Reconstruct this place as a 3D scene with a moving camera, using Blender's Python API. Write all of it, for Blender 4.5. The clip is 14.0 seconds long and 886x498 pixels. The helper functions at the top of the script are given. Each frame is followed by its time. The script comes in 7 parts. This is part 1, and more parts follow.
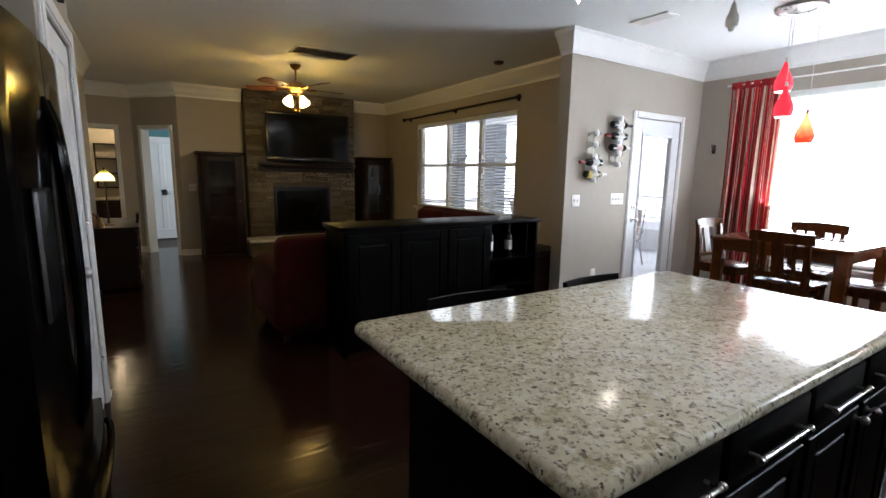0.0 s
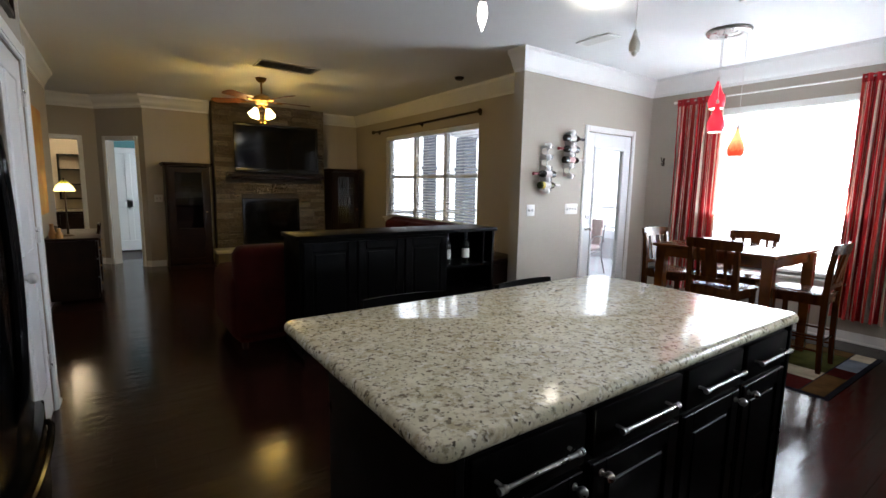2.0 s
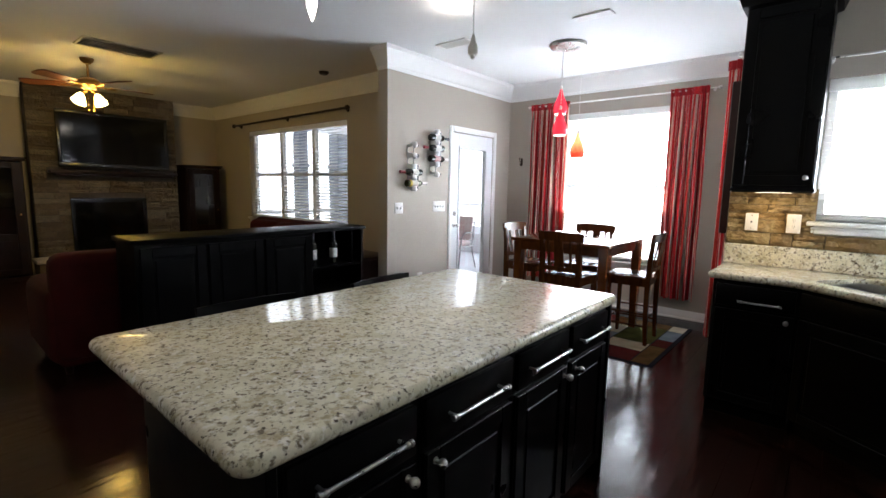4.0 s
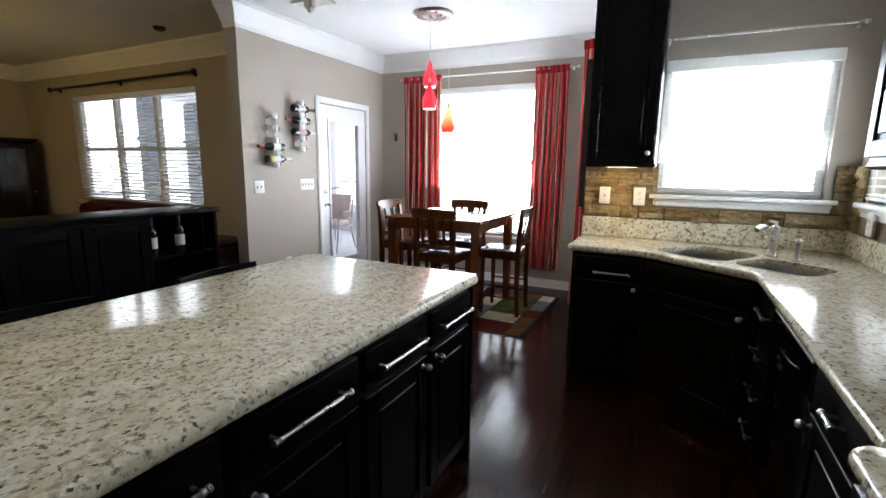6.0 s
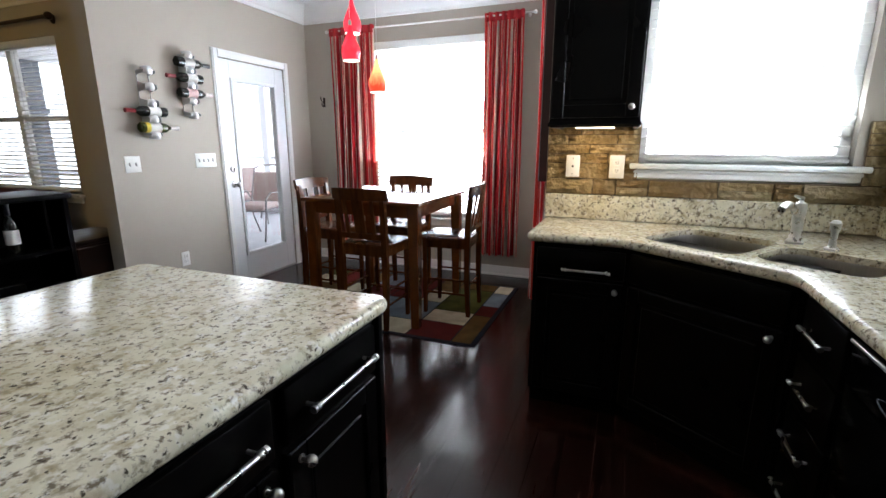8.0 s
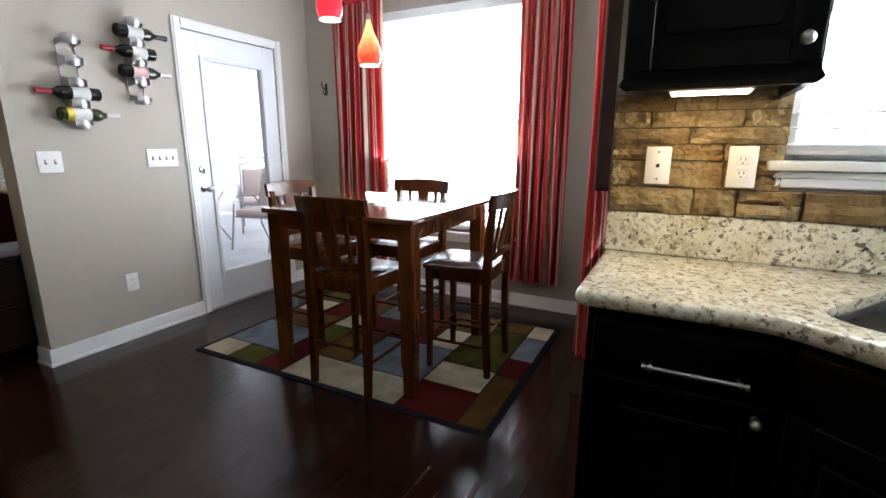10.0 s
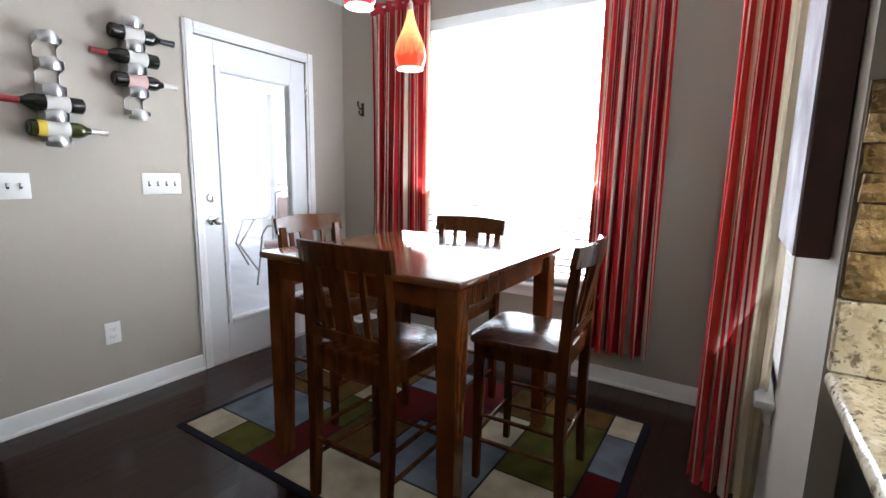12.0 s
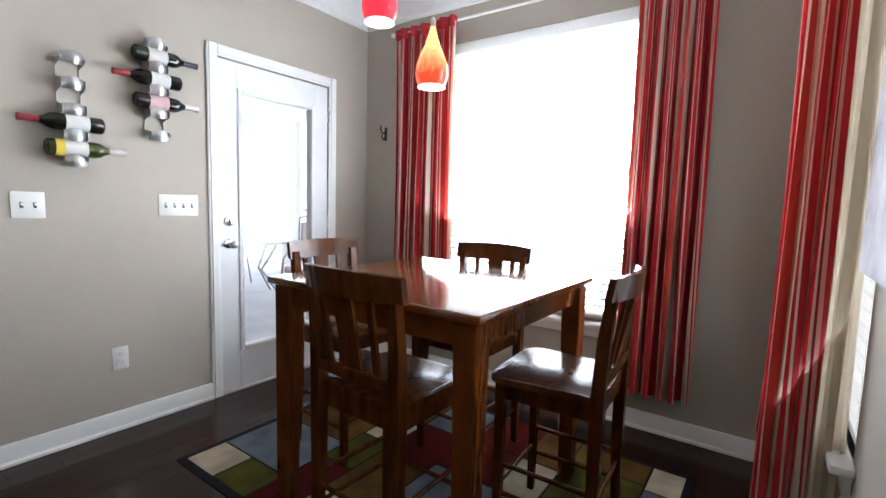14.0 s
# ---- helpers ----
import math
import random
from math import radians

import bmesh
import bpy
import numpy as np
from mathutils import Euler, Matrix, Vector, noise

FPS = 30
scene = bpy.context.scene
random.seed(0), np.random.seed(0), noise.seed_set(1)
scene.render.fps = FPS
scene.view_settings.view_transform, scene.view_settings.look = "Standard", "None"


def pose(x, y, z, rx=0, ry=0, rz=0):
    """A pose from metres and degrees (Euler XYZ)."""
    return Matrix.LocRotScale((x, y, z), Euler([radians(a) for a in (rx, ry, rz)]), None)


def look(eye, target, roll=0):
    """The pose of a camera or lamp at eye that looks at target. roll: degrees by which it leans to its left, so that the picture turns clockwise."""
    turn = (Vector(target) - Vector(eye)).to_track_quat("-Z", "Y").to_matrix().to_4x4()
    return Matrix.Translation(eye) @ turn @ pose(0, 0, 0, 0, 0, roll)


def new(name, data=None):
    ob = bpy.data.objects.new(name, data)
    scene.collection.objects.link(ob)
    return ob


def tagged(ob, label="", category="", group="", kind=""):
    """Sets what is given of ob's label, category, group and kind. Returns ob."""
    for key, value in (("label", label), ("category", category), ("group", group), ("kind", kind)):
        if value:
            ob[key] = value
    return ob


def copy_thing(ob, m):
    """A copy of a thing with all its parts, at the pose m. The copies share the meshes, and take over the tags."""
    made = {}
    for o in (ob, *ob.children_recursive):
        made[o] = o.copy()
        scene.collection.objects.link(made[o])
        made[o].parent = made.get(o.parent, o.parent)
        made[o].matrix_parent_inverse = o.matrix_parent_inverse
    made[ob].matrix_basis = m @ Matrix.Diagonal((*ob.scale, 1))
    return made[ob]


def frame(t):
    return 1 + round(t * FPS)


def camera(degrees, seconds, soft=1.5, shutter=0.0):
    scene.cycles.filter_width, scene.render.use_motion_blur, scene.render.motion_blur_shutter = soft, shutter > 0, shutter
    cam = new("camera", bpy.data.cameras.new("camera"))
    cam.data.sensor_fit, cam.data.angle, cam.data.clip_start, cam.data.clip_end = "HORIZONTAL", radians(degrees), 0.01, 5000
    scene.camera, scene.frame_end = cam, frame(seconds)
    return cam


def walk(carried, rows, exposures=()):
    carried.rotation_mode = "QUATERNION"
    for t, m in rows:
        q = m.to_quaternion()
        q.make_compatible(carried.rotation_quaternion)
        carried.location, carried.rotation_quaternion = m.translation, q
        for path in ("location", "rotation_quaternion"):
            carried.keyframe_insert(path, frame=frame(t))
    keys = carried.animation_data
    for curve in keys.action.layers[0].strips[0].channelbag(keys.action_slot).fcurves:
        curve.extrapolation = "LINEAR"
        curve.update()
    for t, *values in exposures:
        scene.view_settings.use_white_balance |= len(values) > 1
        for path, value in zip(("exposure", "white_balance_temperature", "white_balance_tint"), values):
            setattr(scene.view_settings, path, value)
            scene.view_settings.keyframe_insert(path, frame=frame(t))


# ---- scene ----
cam = camera(87.8, 14.0)
PATH = [
    (0, (-0.595, 0.517, 1.403), (0.469, 2.180, 1.082), 0.98),
    (0.5, (-0.587, 0.469, 1.407), (0.481, 2.131, 1.099), 1.05),
    (1, (-0.565, 0.406, 1.403), (0.514, 2.064, 1.110), 1.07),
    (1.5, (-0.535, 0.342, 1.402), (0.563, 1.989, 1.122), 1.07),
    (2, (-0.503, 0.288, 1.395), (0.637, 1.908, 1.126), 1.04),
    (2.5, (-0.470, 0.248, 1.391), (0.746, 1.815, 1.130), 1.06),
    (3, (-0.440, 0.220, 1.388), (0.872, 1.708, 1.132), 1.03),
    (3.5, (-0.409, 0.203, 1.386), (1.006, 1.593, 1.130), 1.07),
    (4, (-0.386, 0.204, 1.389), (1.125, 1.487, 1.124), 1.06),
    (4.2, (-0.379, 0.203, 1.393), (1.165, 1.445, 1.119), 1.06),
    (6.3, (-0.056, 0.188, 1.386), (1.729, 1.007, 1.008), 0.6),
    (6.5, (0.012, 0.203, 1.387), (1.809, 0.986, 0.992), 0.4),
    (7, (0.223, 0.246, 1.366), (2.042, 0.959, 0.939), 0.2),
    (7.2, (0.295, 0.272, 1.356), (2.122, 0.961, 0.92), 0.2),
    (9.3, (1.354, 0.461, 1.285), (3.12, 1.271, 0.812), 0.1),
    (9.5, (1.448, 0.483, 1.275), (3.207, 1.316, 0.815), 0.1),
    (10, (1.669, 0.562, 1.263), (3.407, 1.447, 0.821), 0.1),
    (10.5, (1.84, 0.667, 1.254), (3.569, 1.583, 0.839), 0.4),
    (11, (2.023, 0.747, 1.251), (3.73, 1.716, 0.866), 0.6),
    (11.5, (2.158, 0.834, 1.246), (3.846, 1.848, 0.899), 0.8),
    (12, (2.268, 0.944, 1.249), (3.939, 1.997, 0.933), 1.1),
    (12.5, (2.358, 1.009, 1.236), (4.012, 2.098, 0.957), 1.4),
    (13, (2.387, 1.022, 1.233), (4.029, 2.138, 0.988), 1.6),
    (13.5, (2.398, 1.009, 1.226), (4.027, 2.15, 1.011), 1.7),
    (14, (2.401, 1.007, 1.226), (4.024, 2.16, 1.029), 1.7),
]
walk(cam, [(t, look(eye, target, roll)) for t, eye, target, roll in PATH], exposures=((0.0, 0.06, 6350, 12.5), (4.2, 0.10, 6350, 12.5), (9.5, 0.08, 6350, 12.5), (14.0, 0.15, 6350, 12.5)))
# ---------------------------------------------------------------- world, sun, lights
world = bpy.data.worlds.new("sky")
scene.world = world
world.use_nodes = True
wn, wl = world.node_tree.nodes, world.node_tree.links
sky = wn.new("ShaderNodeTexSky")
sky.sky_type, sky.sun_disc = "NISHITA", False
sky.sun_elevation, sky.sun_rotation = radians(59), radians(-11)
wl.new(sky.outputs["Color"], wn["Background"].inputs["Color"])
wn["Background"].inputs["Strength"].default_value = 0.12


def lamp(name, kind, m, energy, color=(1, 1, 1), **more):
    data = bpy.data.lights.new(name, kind)
    data.energy, data.color = energy, color
    if kind == "AREA":
        data.shape = "RECTANGLE"
        data.size, data.size_y = more["size"]
    elif kind == "SUN":
        data.angle = radians(more["angle"])
    else:
        data.shadow_soft_size = more["radius"]
    ob = new(name, data)
    ob.matrix_basis = m
    return ob


DAY = (0.80, 0.905, 1.0)
WARM = (1.0, 0.62, 0.09)
lamp("sun", "SUN", look((0, 0, 0), (0.10, -0.50, -0.85)), 4.5, (1.0, 0.95, 0.88), angle=0.5)
# daylight in the openings: dining window, side window, sink window, kitchen window, porch
lamp("window_light", "AREA", look((5.26, 2.24, 1.43), (4.1, 2.24, 2.55)), 126, DAY, size=(1.24, 1.74))
lamp("window_light", "AREA", look((4.45, 0.58, 1.43), (4.45, 2.0, 2.1)), 4, DAY, size=(0.85, 1.74))
lamp("window_light", "AREA", look((3.52, -0.16, 1.64), (2.2, -0.16, 2.7)), 36, DAY, size=(0.86, 0.80))
lamp("window_light", "AREA", look((2.72, -0.96, 1.64), (2.72, 1.0, 2.1)), 22, DAY, size=(0.80, 0.80))
# added area light inside the open porch, in place of sky light
lamp("porch_daylight", "AREA", look((7.6, 6.2, 1.6), (3.0, 6.2, 1.3)), 14, DAY, size=(5.4, 2.4))
# the lit lamps of the rooms
lamp("fan_bulb", "POINT", pose(1.10, 6.72, 2.22), 16, WARM, radius=0.07)
lamp("desk_bulb", "POINT", pose(-1.0, 7.05, 1.31), 4, (1.0, 0.72, 0.35), radius=0.04)
lamp("hall_bulb", "POINT", pose(-1.3, 10.9, 2.25), 18, (1.0, 0.78, 0.5), radius=0.1)
# no room lamp: added area light for daylight from an unseen bedroom window
lamp("bedroom_daylight_fill", "AREA", look((2.1, 10.9, 1.5), (-0.4, 10.7, 1.0)), 85, DAY, size=(1.0, 1.3))
lamp("under_cabinet_bulb", "AREA", look((3.12, 0.515, 1.385), (3.17, 0.515, 0.9)), 1.0, (1.0, 0.68, 0.28), size=(0.18, 0.06))
lamp("downlight_bulb", "POINT", pose(2.423, 2.53, 2.66), 3, (1.0, 0.9, 0.75), radius=0.05)
lamp("island_bulb", "POINT", pose(0.52, 1.54, 1.94), 6, (1.0, 0.88, 0.7), radius=0.03)
for px, py, pz in ((3.95, 2.187, 1.78),):
    lamp("pendant_bulb", "POINT", pose(px, py, pz), 2.5, (1.0, 0.7, 0.4), radius=0.025)


# ---------------------------------------------------------------- materials
def mat(name, base, rough=0.5, metal=0.0, base2=None, scale=6.0, detail=4.0, bump=0.0, bump_scale=60.0, coat=0.0, emit=None,
        emit_strength=0.0, transmission=0.0, rough2=None, stretch=(1, 1, 1), spec=0.5, per_piece=0.0, island=0.0, sheen=0.0, ior=None):
    """A surface with two scales of variation: broad mottling of the colour and fine relief."""
    m = bpy.data.materials.new(name)
    m.use_nodes = True
    n, l = m.node_tree.nodes, m.node_tree.links
    b = n["Principled BSDF"]
    b.inputs["Base Color"].default_value = (*base, 1)
    b.inputs["Roughness"].default_value, b.inputs["Metallic"].default_value = rough, metal
    b.inputs["Specular IOR Level"].default_value = spec
    b.inputs["Coat Weight"].default_value = coat
    b.inputs["Coat Roughness"].default_value = 0.08
    b.inputs["Transmission Weight"].default_value = transmission
    b.inputs["Sheen Weight"].default_value = sheen
    if ior:
        b.inputs["IOR"].default_value = ior
    if emit:
        b.inputs["Emission Color"].default_value, b.inputs["Emission Strength"].default_value = (*emit, 1), emit_strength
    co = n.new("ShaderNodeTexCoord")
    mp = n.new("ShaderNodeMapping")
    mp.inputs["Scale"].default_value = stretch
    l.new(co.outputs["Object"], mp.inputs["Vector"])
    if base2 or rough2 is not None:
        t = n.new("ShaderNodeTexNoise")
        t.inputs["Scale"].default_value, t.inputs["Detail"].default_value = scale, detail
        l.new(mp.outputs["Vector"], t.inputs["Vector"])
        fac = t.outputs["Fac"]
        if per_piece or island:
            off = n.new("ShaderNodeNewGeometry" if island else "ShaderNodeObjectInfo")
            mul = n.new("ShaderNodeMath")
            mul.operation = "MULTIPLY_ADD"
            l.new(off.outputs["Random Per Island" if island else "Random"], mul.inputs[0])
            mul.inputs[1].default_value = island or per_piece
            sub = n.new("ShaderNodeMath")
            sub.operation = "SUBTRACT"
            l.new(fac, sub.inputs[0])
            sub.inputs[1].default_value = (island or per_piece) / 2
            l.new(sub.outputs[0], mul.inputs[2])
            fac = mul.outputs[0]
        r = n.new("ShaderNodeMapRange")
        r.inputs["From Min"].default_value, r.inputs["From Max"].default_value = 0.3, 0.7
        l.new(fac, r.inputs["Value"])
        if base2:
            mix = n.new("ShaderNodeMix")
            mix.data_type = "RGBA"
            mix.inputs[6].default_value, mix.inputs[7].default_value = (*base, 1), (*base2, 1)
            l.new(r.outputs["Result"], mix.inputs[0])
            l.new(mix.outputs[2], b.inputs["Base Color"])
        if rough2 is not None:
            rr = n.new("ShaderNodeMapRange")
            rr.inputs["To Min"].default_value, rr.inputs["To Max"].default_value = rough, rough2
            l.new(r.outputs["Result"], rr.inputs["Value"])
            l.new(rr.outputs["Result"], b.inputs["Roughness"])
    if bump:
        t2 = n.new("ShaderNodeTexNoise")
        t2.inputs["Scale"].default_value, t2.inputs["Detail"].default_value = bump_scale, 3
        l.new(mp.outputs["Vector"], t2.inputs["Vector"])
        bp = n.new("ShaderNodeBump")
        bp.inputs["Strength"].default_value, bp.inputs["Distance"].default_value = bump, 0.004
        l.new(t2.outputs["Fac"], bp.inputs["Height"])
        l.new(bp.outputs["Normal"], b.inputs["Normal"])
    return m


PAINT = mat("greige_wall_paint", (0.415, 0.372, 0.312), 0.75, base2=(0.44, 0.395, 0.332), scale=1.3, bump=0.12, bump_scale=220)
CEIL = mat("white_ceiling_paint", (0.76, 0.76, 0.75), 0.85, base2=(0.80, 0.80, 0.79), scale=1.0, bump=0.15, bump_scale=180)
TRIM = mat("white_trim_paint", (0.78, 0.78, 0.77), 0.38, base2=(0.82, 0.82, 0.80), scale=3, bump=0.04, bump_scale=90)
DOORWHITE = mat("white_door_paint", (0.74, 0.76, 0.78), 0.42, base2=(0.78, 0.79, 0.80), scale=2, bump=0.04, bump_scale=120)
BLACKCAB = mat("black_cabinet_lacquer", (0.0022, 0.0020, 0.0021), 0.26, base2=(0.0035, 0.0030, 0.0030), scale=4, rough2=0.40, bump=0.03, bump_scale=70, spec=0.12)
CHROME = mat("brushed_nickel", (0.72, 0.71, 0.69), 0.25, 1.0, base2=(0.62, 0.61, 0.59), scale=30, rough2=0.34)
STEEL = mat("stainless_steel", (0.55, 0.54, 0.52), 0.28, 1.0, base2=(0.48, 0.47, 0.46), scale=14, rough2=0.4, stretch=(1, 12, 1))
TABLEWOOD = mat("cherry_stained_wood", (0.080, 0.0215, 0.0046), 0.17, base2=(0.185, 0.052, 0.0100), scale=7, detail=6, stretch=(9, 1, 1), rough2=0.18, coat=0.4)
CHAIRWOOD = mat("walnut_stained_wood", (0.046, 0.0140, 0.0043), 0.24, base2=(0.110, 0.034, 0.0092), scale=5, detail=5, stretch=(6, 6, 1), coat=0.0, spec=0.13)
DARKWOOD = mat("dark_stained_wood", (0.009, 0.0033, 0.0022), 0.34, base2=(0.017, 0.006, 0.0032), scale=6, stretch=(1, 8, 1), rough2=0.45, bump=0.05, bump_scale=40, spec=0.2)
BLACKWOOD = mat("black_painted_wood", (0.0009, 0.0008, 0.0008), 0.34, base2=(0.0014, 0.0012, 0.0012), scale=6, rough2=0.46, bump=0.04, bump_scale=50, spec=0.05)
REDFAB = mat("dark_red_upholstery", (0.034, 0.0016, 0.0015), 0.9, base2=(0.052, 0.0028, 0.0021), scale=9, bump=0.25, bump_scale=260, spec=0.2)
GLASS = mat("clear_glass", (1, 1, 1), 0.02, transmission=1.0, ior=1.45)
BLACKPLASTIC = mat("glossy_black_plastic", (0.006, 0.006, 0.007), 0.16, base2=(0.010, 0.010, 0.011), scale=3, rough2=0.24)
FRIDGEBLACK = mat("black_appliance_enamel", (0.002, 0.002, 0.0022), 0.10, base2=(0.003, 0.003, 0.0033), scale=3, rough2=0.15, bump=0.01, bump_scale=160, spec=0.11)
WHITEPLASTIC = mat("white_plastic", (0.78, 0.77, 0.74), 0.35, base2=(0.81, 0.80, 0.77), scale=8)
DARKSLOT = mat("dark_slot", (0.02, 0.02, 0.02), 0.5)
PORCHWHITE = mat("porch_white_paint", (0.75, 0.76, 0.78), 0.6, base2=(0.7, 0.71, 0.74), scale=2)
# darker blue-grey copy of the porch paint; backlit shade is in the colour
PORCHBACKLIT = mat("backlit_porch_paint", (0.20, 0.22, 0.26), 0.7, base2=(0.26, 0.28, 0.32), scale=3, bump=0.1, bump_scale=60)
CONCRETE = mat("porch_concrete", (0.42, 0.44, 0.48), 0.7, base2=(0.5, 0.51, 0.54), scale=3, bump=0.2, bump_scale=90)
BRASS = mat("antique_brass", (0.45, 0.28, 0.10), 0.3, 1.0, base2=(0.35, 0.2, 0.07), scale=20)
SATIN = mat("satin_nickel", (0.66, 0.64, 0.60), 0.45, 0.35, base2=(0.58, 0.56, 0.52), scale=30)
BRONZE = mat("dark_bronze", (0.03, 0.02, 0.015), 0.4, 0.6, base2=(0.05, 0.03, 0.02), scale=20)
# outdoor ground: overexposed daylight is put into its pale colour
GLAREGROUND = mat("daylight_glare_ground", (0.58, 0.57, 0.54), 0.9, base2=(0.66, 0.65, 0.62), scale=0.6, bump=0.5, bump_scale=30)


def granite():
    m = bpy.data.materials.new("speckled_cream_granite")
    m.use_nodes = True
    n, l = m.node_tree.nodes, m.node_tree.links
    b = n["Principled BSDF"]
    co = n.new("ShaderNodeTexCoord")

    def noisy(scale, detail, lo, hi, rough=0.6):
        t = n.new("ShaderNodeTexNoise")
        t.inputs["Scale"].default_value, t.inputs["Detail"].default_value, t.inputs["Roughness"].default_value = scale, detail, rough
        l.new(co.outputs["Object"], t.inputs["Vector"])
        r = n.new("ShaderNodeMapRange")
        r.inputs["From Min"].default_value, r.inputs["From Max"].default_value = lo, hi
        l.new(t.outputs["Fac"], r.inputs["Value"])
        return r.outputs["Result"]

    def mixed(fac, a, c):
        x = n.new("ShaderNodeMix")
        x.data_type = "RGBA"
        l.new(fac, x.inputs[0])
        for k, v in ((6, a), (7, c)):
            if isinstance(v, tuple):
                x.inputs[k].default_value = (*v, 1)
            else:
                l.new(v, x.inputs[k])
        return x.outputs[2]

    c = mixed(noisy(11, 4, 0.35, 0.65), (0.66, 0.61, 0.44), (0.85, 0.81, 0.66))
    c = mixed(noisy(27, 5, 0.53, 0.68), c, (0.50, 0.42, 0.26))
    c = mixed(noisy(46, 5, 0.52, 0.66, 0.65), c, (0.40, 0.345, 0.225))
    c = mixed(noisy(38, 3, 0.58, 0.66), c, (0.84, 0.81, 0.72))
    c = mixed(noisy(44, 4, 0.560, 0.645, 0.60), c, (0.22, 0.18, 0.125))
    c = mixed(noisy(66, 3, 0.61, 0.68, 0.55), c, (0.085, 0.070, 0.052))
    l.new(c, b.inputs["Base Color"])
    b.inputs["Roughness"].default_value = 0.13
    b.inputs["Specular IOR Level"].default_value = 0.45
    return m


GRANITE = granite()


# ---------------------------------------------------------------- building helpers
def box(bm, lo, hi, bevel=0.0, seg=1):
    x0, y0, z0 = lo
    x1, y1, z1 = hi
    made = bmesh.ops.create_cube(bm, size=1.0)["verts"]
    for v in made:
        v.co = Vector(((x0 + x1) / 2 + v.co.x * (x1 - x0), (y0 + y1) / 2 + v.co.y * (y1 - y0), (z0 + z1) / 2 + v.co.z * (z1 - z0)))
    if bevel:
        edges = list({e for v in made for e in v.link_edges})
        out = bmesh.ops.bevel(bm, geom=edges, offset=bevel, segments=seg, affect="EDGES", profile=0.5)
        return list({v for f in out["faces"] for v in f.verts} | {v for v in made if v.is_valid})
    return made


def rod(bm, a, b, r, r2=None, seg=12, caps=True):
    """A round bar from a to b."""
    a, b = Vector(a), Vector(b)
    d = b - a
    m = Matrix.Translation((a + b) / 2) @ d.to_track_quat("Z", "Y").to_matrix().to_4x4()
    return bmesh.ops.create_cone(bm, cap_ends=caps, segments=seg, radius1=r, radius2=r if r2 is None else r2, depth=d.length, matrix=m)["verts"]


def ball(bm, c, r, u=14, v=8, squash=(1, 1, 1)):
    return bmesh.ops.create_uvsphere(bm, u_segments=u, v_segments=v, radius=r, matrix=Matrix.Translation(c) @ Matrix.Diagonal((*squash, 1)))["verts"]


def lathe(bm, profile, at=(0, 0, 0), seg=24, m=None):
    """Turns a profile of (radius, height) about the z axis."""
    m = m or Matrix.Translation(at)
    rings = []
    for r, z in profile:
        rings.append([bm.verts.new(m @ Vector((r * math.cos(2 * math.pi * k / seg), r * math.sin(2 * math.pi * k / seg), z))) for k in range(seg)])
    for a, b in zip(rings, rings[1:]):
        for k in range(seg):
            bm.faces.new((a[k], a[(k + 1) % seg], b[(k + 1) % seg], b[k]))
    for ring, flip in ((rings[0], True), (rings[-1], False)):
        if (ring[0].co - ring[1].co).length > 1e-5:
            bm.faces.new(ring[::-1] if flip else ring)


def sweep(bm, path, section, closed=False):
    """Carries a closed section of (across, up) along a path of points in plan."""
    pts = [Vector(p) for p in path]
    rings = []
    for i, p in enumerate(pts):
        before = pts[i] - pts[i - 1] if (i or closed) else pts[1] - pts[0]
        after = pts[(i + 1) % len(pts)] - p if (i < len(pts) - 1 or closed) else before
        a, b = before.normalized(), after.normalized()
        t = (a + b).normalized()
        side = Vector((t.y, -t.x, 0))
        k = 1 / max(0.35, t.dot(a))
        rings.append([bm.verts.new(p + side * (u * k) + Vector((0, 0, w))) for u, w in section])
    count = len(section)
    pairs = list(zip(rings, rings[1:])) + ([(rings[-1], rings[0])] if closed else [])
    for r0, r1 in pairs:
        for k in range(count):
            bm.faces.new((r0[k], r0[(k + 1) % count], r1[(k + 1) % count], r1[k]))
    if not closed:
        bm.faces.new(rings[0][::-1])
        bm.faces.new(rings[-1])


def tube(bm, pts, r, seg=8):
    """A bent round bar through points in space."""
    pts = [Vector(p) for p in pts]
    rings, up = [], Vector((0.13, 0.31, 0.94))
    for i, p in enumerate(pts):
        t = (pts[min(i + 1, len(pts) - 1)] - pts[max(i - 1, 0)]).normalized()
        s = t.cross(up).normalized()
        w = s.cross(t)
        rr = r[i] if isinstance(r, (list, tuple)) else r
        rings.append([bm.verts.new(p + (s * math.cos(2 * math.pi * k / seg) + w * math.sin(2 * math.pi * k / seg)) * rr) for k in range(seg)])
    for a, b in zip(rings, rings[1:]):
        for k in range(seg):
            bm.faces.new((a[k], a[(k + 1) % seg], b[(k + 1) % seg], b[k]))
    bm.faces.new(rings[0][::-1])
    bm.faces.new(rings[-1])


def prism(bm, outline, z0, z1, bevel=0.0, seg=3):
    """A slab with a flat outline."""
    low = [bm.verts.new((x, y, z0)) for x, y in outline]
    top = [bm.verts.new((x, y, z1)) for x, y in outline]
    k = len(outline)
    sides = [bm.faces.new((low[i], low[(i + 1) % k], top[(i + 1) % k], top[i])) for i in range(k)]
    lowf, topf = bm.faces.new(low[::-1]), bm.faces.new(top)
    if bevel:
        edges = list(lowf.edges) + list(topf.edges)
        bmesh.ops.bevel(bm, geom=edges, offset=bevel, segments=seg, affect="EDGES", profile=0.5)


